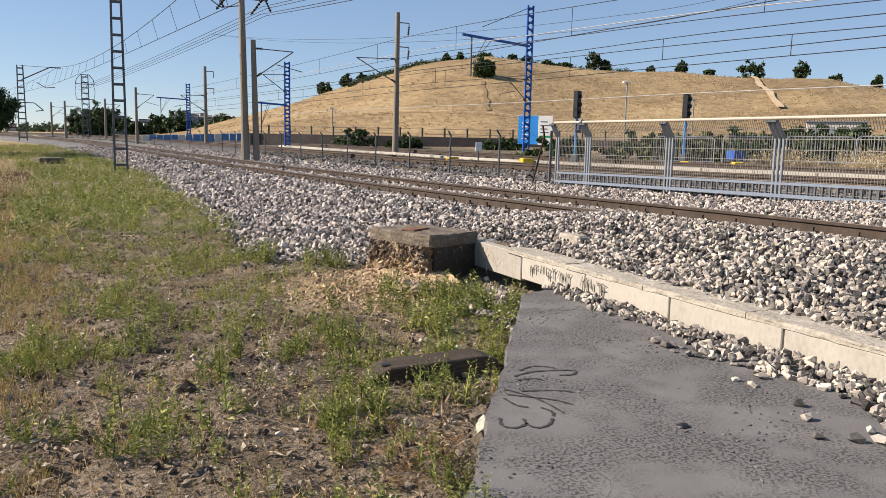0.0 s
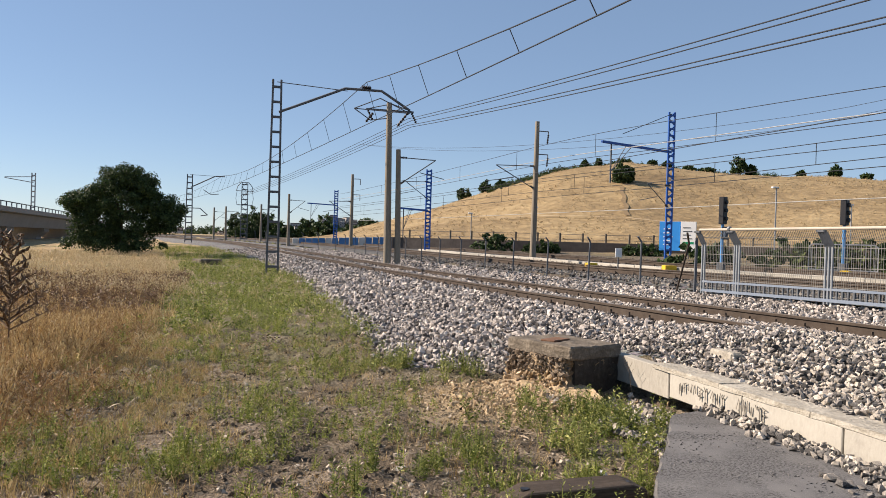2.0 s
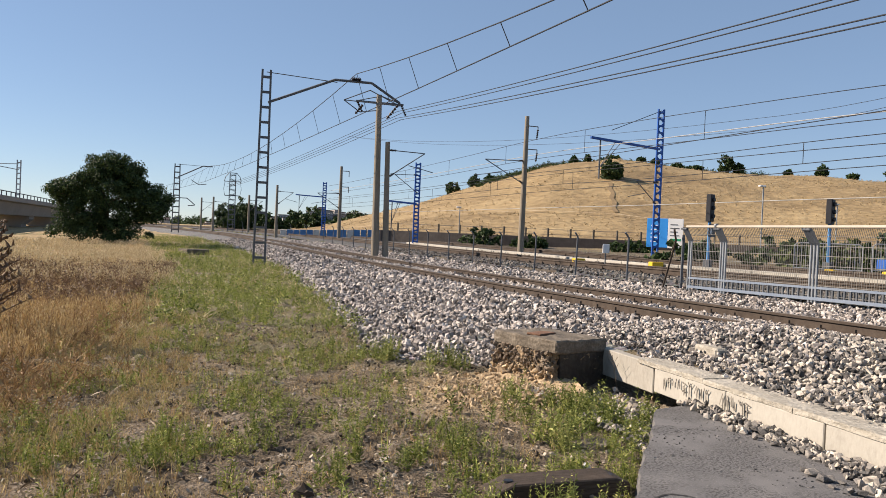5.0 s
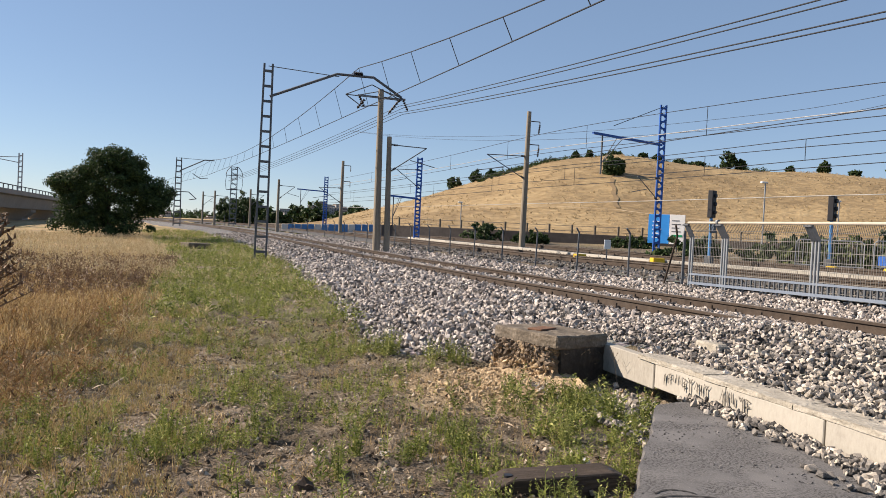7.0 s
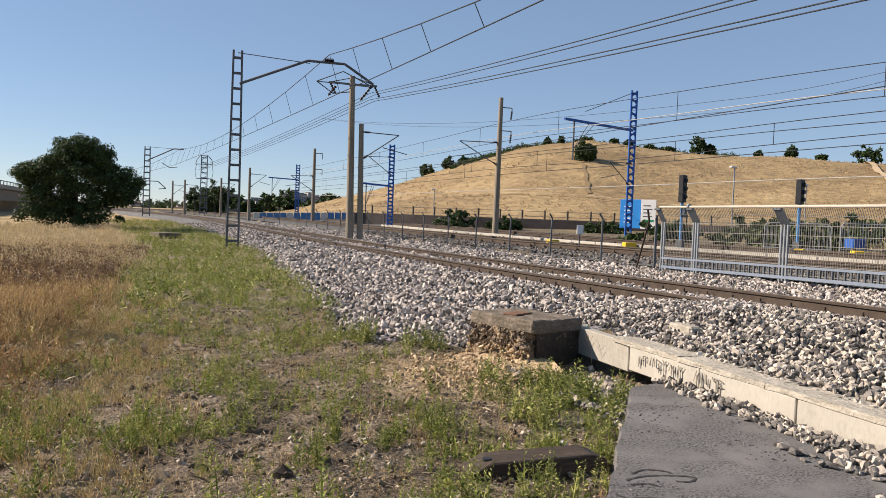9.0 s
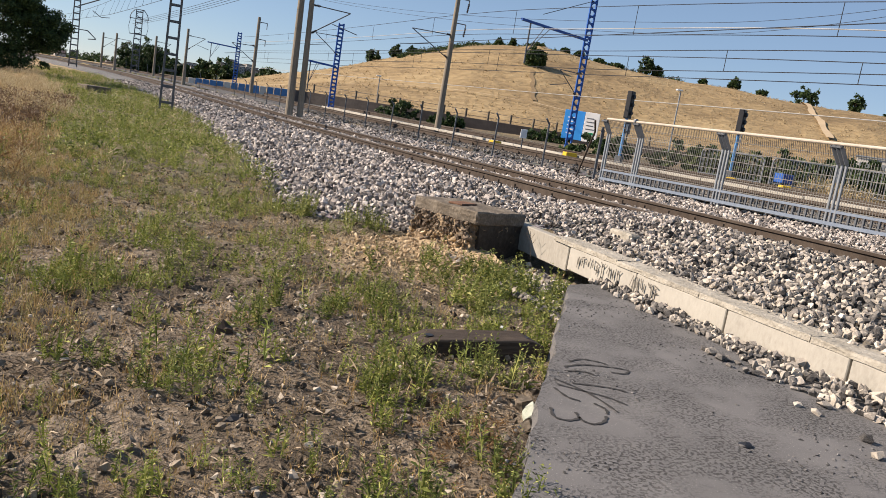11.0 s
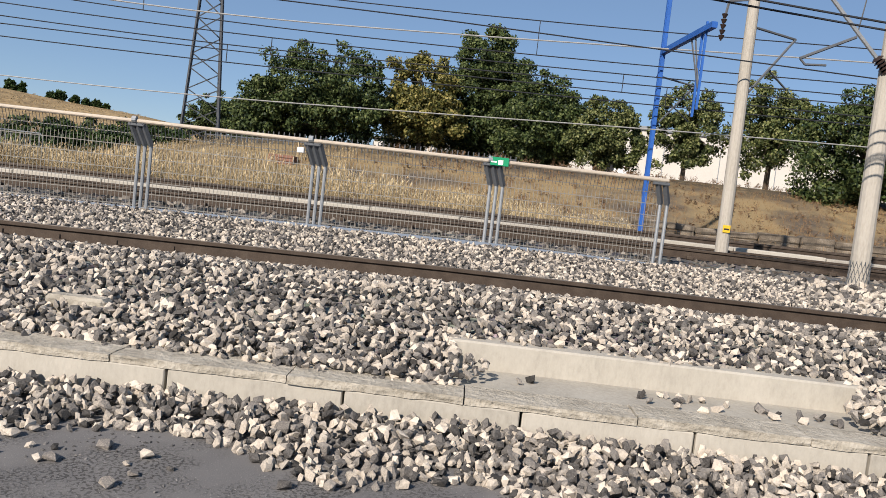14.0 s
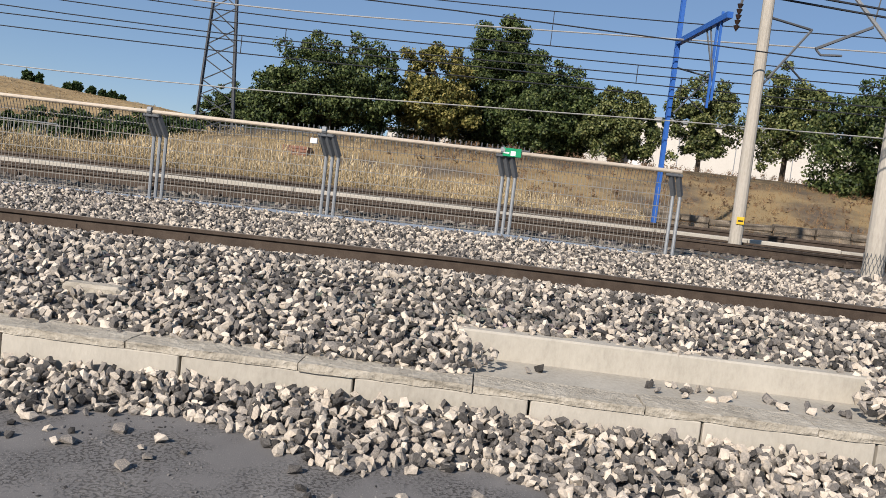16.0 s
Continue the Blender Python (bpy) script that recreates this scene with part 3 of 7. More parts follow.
# unreadable sprayed marks on the wall
gw = thing("wall_graffiti", (4.0, 0, 0), "black sprayed scrawl running down the concrete wall", "graffiti")
SCRAWL = (((0.9, 0.95), (0.15, 0.8), (0.8, 0.5), (0.1, 0.2)), ((0.4, 1.0), (0.45, 0.1)), ((0.0, 0.1), (0.1, 0.95), (0.45, 0.4), (0.8, 1.0), (0.9, 0.15)), ((0.1, 1.0), (0.8, 0.8), (0.2, 0.5), (0.85, 0.25), (0.1, 0.1)),
          ((0.0, 1.0), (0.45, 0.5), (0.9, 1.0)), ((0.0, 0.0), (0.45, 1.0), (0.9, 0.05)))
rg = random.Random(4)
strokes = []
u = -0.06
for k in (1, 0, 1, 2, 3, 4, 5, 1, 4, -1, -1, 5, 2, 1, 4, 3):
    if k < 0:
        u += 0.06
        continue
    top, low, wd = 0.185 - rg.random() * 0.02, 0.075 + rg.random() * 0.03, rg.uniform(0.055, 0.08)
    if k != 1:
        strokes.append([(u + a * wd, low + b * (top - low)) for a, b in SCRAWL[k]])
    else:
        strokes.append([(u + 0.02, top - 0.03), (u + 0.015, low)])
        wd = 0.035
    if rg.random() < 0.7:
        d0 = u + rg.uniform(0.0, wd)
        strokes.append([(d0, low + 0.06), (d0 + 0.003, low - 0.01), (d0 + 0.002, low - rg.uniform(0.02, 0.06))])
    u += wd + rg.uniform(0.012, 0.03)
lettering(gw, strokes, 0.018, PAINT_FADED, Matrix.Translation((-0.0095, 6.36, 0)) @ Matrix(((0, 0, -1, 0), (-1, 0, 0, 0), (0, 1, 0, 0), (0, 0, 0, 1))))
# sprayed marks on the paving: rings and strokes
gp = thing("paving_graffiti", (2.1, 3.3, 0), "black sprayed rings and strokes on the asphalt", "graffiti")
LOOPS = [[(2.30, 3.74), (2.41, 3.79), (2.50, 3.75), (2.53, 3.70)], [(2.21, 3.65), (2.35, 3.69), (2.50, 3.67), (2.61, 3.62), (2.55, 3.56), (2.47, 3.58)], [(2.19, 3.58), (2.29, 3.58), (2.33, 3.53)],
         [(2.04, 3.46), (2.09, 3.36), (2.13, 3.22), (2.135, 3.02)], [(2.01, 3.38), (2.10, 3.30), (2.20, 3.21), (2.25, 3.11)], [(2.11, 3.40), (2.22, 3.37), (2.32, 3.33), (2.37, 3.28)],
         [(1.965, 3.33), (1.97, 3.21), (2.01, 3.16)], [(1.80, 3.075), (1.76, 2.975), (1.81, 2.93), (1.89, 2.96)], [(1.90, 3.02), (1.88, 2.94), (1.91, 2.89), (1.98, 2.91), (2.04, 2.975)], [(2.07, 3.13), (2.09, 3.06), (2.06, 3.0)]]


def eased(pts, k=5):
    """Rounds a hand-drawn stroke."""
    out = []
    q = [pts[0]] + list(pts) + [pts[-1]]
    for a, b, c, d in zip(q, q[1:], q[2:], q[3:]):
        for i in range(k):
            t = i / k
            out.append(tuple(0.5 * (2 * b[j] + (c[j] - a[j]) * t + (2 * a[j] - 5 * b[j] + 4 * c[j] - d[j]) * t * t + (3 * b[j] - a[j] - 3 * c[j] + d[j]) * t ** 3) for j in (0, 1)))
    return out + [pts[-1]]


lettering(gp, [eased(p) for p in LOOPS], 0.021, PAINT_BLACK, Matrix.Translation((-2.1, -3.3, 0)))

# ---- broken concrete footing beside the wall ----
def footing():
    t = thing("concrete_footing", (3.38, 7.5, -0.30), "broken concrete footing with a weathered slab on crumbling rubble", "footing", rz=20)
    slab = one((-0.06, -0.06, 0.50), (0.70, 0.95, 0.64), 0.015)
    bmesh.ops.subdivide_edges(slab, edges=slab.edges[:], cuts=9, use_grid_fill=True)
    for v in slab.verts:
        n = noise.noise_vector(v.co * 7)
        v.co += n * 0.005 + noise.noise_vector(v.co * 27) * 0.011
    part("top_slab", slab, OLD_CONC, t)
    core = one((-0.07, 0.0, 0.05), (0.70, 0.90, 0.50))
    bmesh.ops.subdivide_edges(core, edges=core.edges[:], cuts=24, use_grid_fill=True)
    for v in core.verts:
        n = noise.noise_vector(v.co * 8) * 0.06 + noise.noise_vector(v.co * 19) * 0.035 + noise.noise_vector(v.co * 45) * 0.022
        v.co += n
        if v.co.x < 0.2:
            v.co.x -= 0.42 * max(0, 0.30 - v.co.z)
    part("rubble_core", core, CRUST, t)
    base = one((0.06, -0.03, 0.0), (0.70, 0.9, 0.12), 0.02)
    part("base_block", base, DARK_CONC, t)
    # face turned from the sun, its shade deepened by the dark colour
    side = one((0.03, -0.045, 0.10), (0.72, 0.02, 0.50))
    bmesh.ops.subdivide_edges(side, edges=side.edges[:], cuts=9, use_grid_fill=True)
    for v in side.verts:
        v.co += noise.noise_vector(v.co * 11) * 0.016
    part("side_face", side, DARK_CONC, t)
    return t


footing()
mound = bmesh.new()
bmesh.ops.create_icosphere(mound, subdivisions=5, radius=1.0)
for v in mound.verts:
    v.co = Vector((v.co.x * 0.62, v.co.y * 0.80, v.co.z * 0.035)) + noise.noise_vector(v.co * 4) * 0.035 + noise.noise_vector(v.co * 13) * 0.016 + noise.noise_vector(v.co * 34) * 0.012
mo = part("sand_spill", mound, RUBBLE, None, smooth=False)
mo.matrix_basis = pose(2.90, 7.42, -0.165, 0, -9, 20)
tagged(mo, "spilled sandy rubble against the broken footing", "rubble", kind="stuff")

# ---- old timber ----
def timber():
    t = thing("timber_beam", (1.98, 4.28, -0.17), "dark old sawn timber beam lying in weeds", "timber", rz=3)
    bm = bmesh.new()
    prof = [(-0.46, 0.0), (-0.47, 0.07), (-0.33, 0.13), (0.34, 0.135), (0.44, 0.10), (0.45, 0.0)]
    a = [bm.verts.new((x, -0.09, z)) for x, z in prof]
    b = [bm.verts.new((x * 0.96, 0.10, z + 0.012)) for x, z in prof]
    bm.faces.new(a)
    bm.faces.new(b[::-1])
    for i in range(len(prof)):
        j = (i + 1) % len(prof)
        bm.faces.new((a[i], b[i], b[j], a[j]))
    bmesh.ops.recalc_face_normals(bm, faces=bm.faces)
    bmesh.ops.bevel(bm, geom=bm.edges[:], offset=0.008, segments=1, affect="EDGES")
    part("beam", bm, TIMBER, t)
    for x in (-0.33, 0.33):
        part("bolt_hole", rod((x, -0.01, 0.125), (x, -0.01, 0.1385), 0.055, 10), BLACK, t)


timber()

# ---- tracks ----
RP = [(-0.075, -0.172), (0.075, -0.172), (0.075, -0.160), (0.012, -0.140), (0.010, -0.050), (0.036, -0.036), (0.036, -0.004), (0.028, 0.0), (-0.028, 0.0), (-0.036, -0.004), (-0.036, -0.036), (-0.010, -0.050), (-0.012, -0.140), (-0.075, -0.160)]
RY = list(np.arange(-40, 60, 2.0)) + list(np.arange(60, 300, 8.0))


def track(off, label, ylim=300, dz=0.0, name="railway_track", step=0.6, ys_near=(-8, 60), level=None):
    t = thing(name, (0, 0, 0), label, "railway track", kind="structure")
    zf = (lambda y: float(rail_z(y)) + dz) if level is None else level
    ys = [y for y in RY if y < ylim]
    for s in (-0.87, 0.87):
        rl = part("rail", sweep(None, ys, [(o + s + off, h) for o, h in RP], zf, lambda y: float(centre(y))), RAIL, t)
        part("rail_head", sweep(None, ys, [(s + off - 0.027, -0.002), (s + off + 0.027, -0.002), (s + off + 0.024, 0.003), (s + off - 0.024, 0.003)], zf, lambda y: float(centre(y))), RAILTOP, rl)
    sl = one((-1.3, -0.13, -0.40), (1.3, 0.13, -0.205), 0.02)
    sm = bpy.data.meshes.new("sleeper")
    sl.to_mesh(sm)
    sm.materials.append(SLEEPER)
    fb = bmesh.new()
    for sx in (-0.115, 0.115):
        box(fb, (sx - 0.05, -0.06, -0.186), (sx + 0.05, 0.06, -0.120), 0.012)
        bar(fb, (sx, 0, -0.12), (sx, 0, -0.075), 0.035, sides=6)
    fm = bpy.data.meshes.new("rail_clip")
    fb.to_mesh(fm)
    fm.materials.append(RAIL)
    y = ys_near[0]
    while y < ys_near[1]:
        c, z = float(centre(y)) + off, zf(y)
        yaw = math.degrees(math.atan(2 * K * max(y, 0)))
        so = new("sleeper", sm)
        so.parent = t
        so.matrix_basis = pose(c, y, z, 0, 0, yaw)
        for s in (-0.87, 0.87):
            if off == 0.0 and y < 2.6:
                continue
            fo = new("rail_clip", fm)
            fo.parent = t
            fo.matrix_basis = pose(c + s, y, z, 0, 0, yaw)
        y += step
    return t


track(0.0, "railway track with rusty rails on concrete sleepers in ballast")


def far_level(off):
    return lambda y: float(east_z(centre(y) + off, y)) + 0.20


for off in (7.2, 13.2):
    track(off, "farther railway track with rusty rails on brown ballast", step=1.2, ys_near=(-16, 40), level=far_level(off))

# kerb-like cable trough between the farther tracks
trough = thing("cable_trough", (0, 0, 0), "pale concrete cable trough along the farther track", "cable trough", kind="structure")
y = -30.0
while y < 60:
    n = 2.0
    c = float(centre(y))
    z = float(east_z(c + 10.3, y)) + 0.02
    ob = part("trough_lid", one((-0.28, 0.01, -0.1), (0.28, n - 0.01, 0.13 + random.uniform(-0.01, 0.02)), 0.015), CONCRETE, trough)
    ob.matrix_basis = pose(c + 10.3, y, z, 0, 0, math.degrees(math.atan(2 * K * max(y, 0))))
    y += n

# ---- the mesh fence between the tracks ----
FX = 11.22


def fence_x(y):
    return FX - 0.0014 * y * abs(y)


def fence_base(y):
    return float(np.interp(y, [-3.1, 0, 15.5, 17], [0.62, 0.65, 0.42, 0.40]))


fence = thing("trackside_fence", (0, 0, 0), "galvanised steel mesh fence with paired cranked posts and a top pipe", "fence")
POSTS = [-2.93, -0.53, 2.04, 4.59, 7.20, 9.92, 12.63, 15.33, 16.55]
TOP = 1.87
for k, y in enumerate(POSTS):
    x, zb = fence_x(y), fence_base(y)
    offs = (-0.09, 0.0, 0.09) if k not in (0, 8) else (-0.05, 0.05)
    for d in offs:
        part("post", rod((x, y + d, zb - 0.15), (x, y + d, TOP - 0.31), 0.052, 8), GALV, fence)
        part("crank_arm", rod((x, y + d, TOP - 0.33), (x - 0.12, y + d + 0.10, TOP - 0.02), 0.06, 4), GALV_DARK, fence)
    part("bracket", one((x - 0.15, y - 0.02, TOP - 0.075), (x - 0.09, y + 0.22, TOP - 0.03), 0.01), GALV_DARK, fence)
for a, b in zip(POSTS, POSTS[1:]):
    part("top_pipe", rod((fence_x(a) - 0.12, a, TOP), (fence_x(b) - 0.12, b, TOP), 0.06, 10), PIPE, fence)
for a, b in zip(POSTS, POSTS[1:]):
    p = new("mesh_panel")
    p.parent = fence
    xa, xb, za, zb = fence_x(a), fence_x(b), fence_base(a), fence_base(b)
    segs = []
    n = max(int((b - a - 0.2) / 0.055), 4)
    for i in range(n + 1):
        u = (0.1 + (b - a - 0.2) * i / n) / (b - a)
        x, y, z = xa + (xb - xa) * u, a + (b - a) * u, za + (zb - za) * u
        segs.append(((x, y, z + 0.04), (x, y, TOP - 0.24)))
    bmw = bars(segs, 0.0062)
    tagged(part("wire_mesh", bmw, MESH, p), kind="stuff")
    hs = []
    for z in np.linspace(0.08, 1.02, 7):
        hs.append(((xa, a + 0.05, za + z * (TOP - 0.2 - za)), (xb, b - 0.05, zb + z * (TOP - 0.2 - zb))))
    for ha, hb in hs:
        part("cross_wire", rod(ha, hb, 0.010, 4), MESH, p)
    part("bottom_rail", rod((xa, a, za + 0.03), (xb, b, zb + 0.03), 0.06, 4), BLUEGALV, p)
    if a > 7:
        part("kick_rail", rod((xa, a, za + 0.24), (xb, b, zb + 0.24), 0.045, 4), BLUEGALV, p)
        for u in np.linspace(0.03, 0.97, int((b - a) / 0.14)):
            part("kick_slat", rod((xa + (xb - xa) * u, a + (b - a) * u, za + 0.02), (xa + (xb - xa) * u, a + (b - a) * u, za + 0.24), 0.035, 4), GALV_DARK, p)
    # fine netting between panel and pipe
    tagged(part("upper_net", bars([((xa - 0.02 + (xb - xa) * u, a + (b - a) * u, TOP - 0.22), (xa - 0.11 + (xb - xa) * u, a + (b - a) * u, TOP - 0.01)) for u in np.linspace(0.02, 0.98, int((b - a) / 0.05))], 0.006), GALV_DARK, p), kind="stuff")
tilt = thing("leaning_stay", (fence_x(17.3), 17.3, 0.38), "rusty leaning stay bar at the fence end", "stay bar")
part("stay", pipe([(0, 0.35, -0.1), (-0.05, -0.25, 1.15), (-0.2, -0.4, 1.42)], 0.05, 6), RAIL, tilt)
part("strut", rod((0.05, -0.4, -0.1), (0.05, -0.42, 1.3), 0.07, 6), GALV_DARK, tilt)
gs = thing("fence_sign", (fence_x(-0.53) - 0.16, -0.53, TOP + 0.0), "small green plate with a white symbol on the fence", "sign")
part("plate", one((-0.01, -0.13, -0.06), (0.01, 0.13, 0.06), 0.004), SIGN_GREEN, gs)
part("symbol", one((-0.014, -0.05, -0.045), (-0.0105, 0.02, 0.02)), SIGN_WHITE, gs)
part("arrow", one((-0.014, 0.04, -0.02), (-0.0105, 0.12, 0.0)), SIGN_WHITE, gs)
for yy in (2.04, 4.59, 7.2, -0.53, 15.33):
    jb = thing("junction_cap", (fence_x(yy) - 0.13, yy + 0.13, TOP - 0.0), "small round clamp on the fence pipe", "clamp")
    part("clamp_body", rod((0, -0.03, 0.02), (0, 0.03, 0.02), 0.10, 10), GALV, jb)
wb = thing("white_box", (fence_x(2.04) - 0.13, 2.30, TOP - 0.16), "small white box on a fence post", "box")
part("box_body", one((-0.04, -0.05, -0.03), (0.03, 0.05, 0.05), 0.008), SIGN_WHITE, wb)

# plain cranked posts farther along the same line
def thin_post():
    t = thing("fence_post", (0, 0, 0), "thin cranked steel fence post in ballast", "fence post", "cranked posts along the track")
    part("shaft", pipe([(0, 0, -0.2), (0, 0, 1.32), (-0.14, -0.06, 1.46)], 0.055, 6), GALV_DARK, t)
    return t


tp = thin_post()
yy = 19.55
first = True
while yy < 120:
    x = float(centre(yy)) + 4.05
    m = pose(x, yy, float(rail_z(yy)) - 0.12, random.uniform(-1.5, 1.5), random.uniform(-1.5, 1.5), random.uniform(-8, 8))
    if first:
        tp.matrix_basis = m
        first = False
    else:
        copy_thing(tp, m)
    yy += 3.05 if yy < 60 else 6.1
for yy in (-7.2, -10.2, -13.2):
    copy_thing(tp, pose(11.6, yy, 0.5, 0, 0, 10))

# ---- masts ----
def lattice(h, w, n, thick, material, name, at, label, w2=None, rz=0, rungs=True, cross=False, group="catenary masts"):
    t = thing(name, at, label, "mast", group, rz=rz)
    w2 = w2 or w
    for sx in (-1, 1):
        part("upright", rod((sx * w / 2, 0, 0), (sx * w2 / 2, 0, h), thick * 1.5, 4), material, t)
    for i in range(n):
        z = h * (i + 0.5) / n
        ww = w + (w2 - w) * z / h
        if cross:
            za, zb = h * i / n, h * (i + 1) / n
            sg = 1 if i % 2 else -1
            part("brace", rod((-sg * ww / 2, 0, za), (sg * ww / 2, 0, zb), thick * 0.8, 4), material, t)
        if rungs:
            part("batten", one((-ww / 2, -thick * 0.8, z - thick * 0.9), (ww / 2, thick * 0.8, z + thick * 0.9), 0.004), material, t)
    return t


def insulator(parent, a, b, r=0.09):
    bm = bmesh.new()
    a, b = Vector(a), Vector(b)
    for i in range(5):
        u0, u1 = i / 5, (i + 0.7) / 5
        bar(bm, a.lerp(b, u0), a.lerp(b, u1), r * 2, sides=8, w2=r)
    bar(bm, a, b, r * 0.6, sides=6)
    part("insulator", bm, INSUL, parent)


m1 = lattice(8.0, 0.46, 13, 0.055, GALV_DARK, "catenary_mast", (1.50, 33, -0.12), "grey steel ladder mast with a bent arm over the track", 0.33)
part("bracket_arm", pipe([(0.1, 0, 6.67), (2.8, 0, 7.85), (4.35, 0, 7.86), (5.6, 0, 7.12)], 0.11, 6), GALV_DARK, m1)
part("tie_rod", pipe([(0, 0, 7.9), (2.9, 0, 7.75)], 0.035, 6), GALV_DARK, m1)
part("base_plate", one((-0.55, -0.35, -0.25), (0.5, 0.35, 0.06), 0.03), OLD_CONC, m1)
insulator(m1, (3.5, 0, 7.95), (3.9, 0, 7.95), 0.12)
part("frame", pipe([(3.2, 0, 7.05), (5.6, 0, 7.0), (4.3, 0, 7.55), (3.2, 0, 7.05), (3.9, 0, 6.6), (4.6, 0, 6.72)], 0.045, 5), GALV_DARK, m1)
insulator(m1, (5.5, 0, 7.0), (5.05, 0, 6.4), 0.07)
insulator(m1, (4.0, 0, 6.9), (3.7, 0, 6.5), 0.07)
m2 = lattice(7.3, 0.7, 12, 0.07, GALV_DARK, "catenary_mast", (-4.82, 88, 0.6), "grey steel ladder mast with a bent arm over the track", 0.5)
part("bracket_arm", pipe([(0.1, 0, 5.9), (2.6, 0, 7.2), (3.6, 0, 7.2)], 0.12, 6), GALV_DARK, m2)
part("tie_rod", pipe([(0, 0, 7.25), (2.6, 0, 7.2)], 0.04, 6), GALV_DARK, m2)
part("lower_arm", pipe([(-0.8, 0, 3.4), (0, 0, 3.7), (1.1, 0, 3.7), (1.9, 0, 3.0), (1.2, 0, 2.9)], 0.09, 6), GALV_DARK, m2)
part("steady_arm", pipe([(1.4, 0, 5.7), (2.2, 0, 5.2), (3.0, 0, 5.3)], 0.07, 6), GALV_DARK, m2)

# power line tower in the distance
pt = lattice(8.0, 0.9, 12, 0.07, GALV_DARK, "power_tower", (1.12, 110, 0.8), "grey lattice power tower with a domed head", 0.75, cross=True, group="")
part("dome", pipe([(-1.1, 0, 6.8), (-0.95, 0, 7.4), (-0.5, 0, 7.95), (0.5, 0, 7.95), (0.95, 0, 7.4), (1.1, 0, 6.8), (-1.1, 0, 6.8)], 0.1, 5), GALV_DARK, pt)
part("crossarm", rod((-1.0, 0, 4.9), (1.0, 0, 4.9), 0.1, 4), GALV_DARK, pt)
for sx in (-1.0, 1.0):
    part("drop_line", pipe([(sx, 0, 6.8), (sx * 1.15, 0, 5.8), (sx, 0, 4.9)], 0.05, 4), GALV_DARK, pt)


def concrete_mast(at, h, r1, r2, label, lean=(0, 0), material=None):
    t = thing("concrete_mast", at, label, "mast", "concrete masts")
    part("pole", rod((0, 0, -0.3), (lean[0], lean[1], h), r1 * 2, 14, r2 * 2), material or POLE_OLD, t)
    return t


ca = concrete_mast((7.50, 39.3, 0.25), 8.15, 0.20, 0.14, "tall concrete mast carrying feeder wires on a crossarm", lean=(-0.12, 0))
part("crossarm", rod((-1.3, 0, 7.75), (1.15, 0, 7.75), 0.09, 4), GALV_DARK, ca)
for sx in (-1.2, 1.05):
    insulator(ca, (sx, 0, 7.7), (sx + 0.25, 0, 7.2), 0.08)
part("stay_bar", pipe([(-1.3, 0, 7.75), (0, 0, 8.1), (1.15, 0, 7.75)], 0.05, 5), GALV_DARK, ca)
cb = concrete_mast((8.02, 39.2, 0.25), 5.8, 0.165, 0.12, "concrete mast with a catenary cantilever", lean=(-0.12, 0))


def cantilever(t, z, sx, reach=1.9, sy=0.0):
    """A tubular bracket that holds the wires; sx its side."""
    part("upper_tube", rod((0, 0, z), (sx * reach, sy, z - 0.05), 0.05, 6), GALV_DARK, t)
    part("diagonal_tube", rod((0, 0, z - 1.35), (sx * reach, sy, z - 0.05), 0.055, 6), GALV_DARK, t)
    part("steady_arm", pipe([(sx * reach * 0.55, sy * 0.5, z - 0.72), (sx * reach * 1.25, sy, z - 1.0)], 0.04, 6), GALV_DARK, t)
    insulator(t, (0, 0, z), (sx * 0.35, 0, z), 0.07)
    insulator(t, (0, 0, z - 1.35), (sx * 0.3, 0, z - 1.15), 0.07)


cantilever(cb, 5.4, 1, 1.85)
rp = concrete_mast((16.78, 42.85, 0.50), 8.1, 0.19, 0.125, "concrete mast with wire brackets beside the farther track", lean=(0.05, 0))
cantilever(rp, 5.5, -1, 2.4)
for z in (7.55, 6.2):
    part("wire_bracket", pipe([(0, 0, z), (0.75, 0, z), (0.75, 0, z - 0.25)], 0.06, 5), GALV_DARK, rp)
    insulator(rp, (0.75, 0, z - 0.2), (0.7, 0, z - 0.7), 0.07)
p5 = concrete_mast((9.92, 69.3, 0.6), 6.6, 0.17, 0.12, "distant concrete mast with two wire brackets")
for z in (6.2, 4.8):
    part("wire_bracket", pipe([(0, 0, z), (0.7, 0, z), (0.7, 0, z - 0.5)], 0.07, 5), GALV_DARK, p5)
cantilever(p5, 4.2, -1, 2.0)
for at, h in (((5.12, 79.8, 0.7), 5.1), ((3.0, 98, 0.8), 4.6), ((-1.2, 104, 0.8), 4.4), ((-3.0, 118, 0.9), 4.6)):
    q = concrete_mast(at, h, 0.15, 0.11, "distant concrete mast along the line")
    cantilever(q, h - 0.6, 1, 1.6)


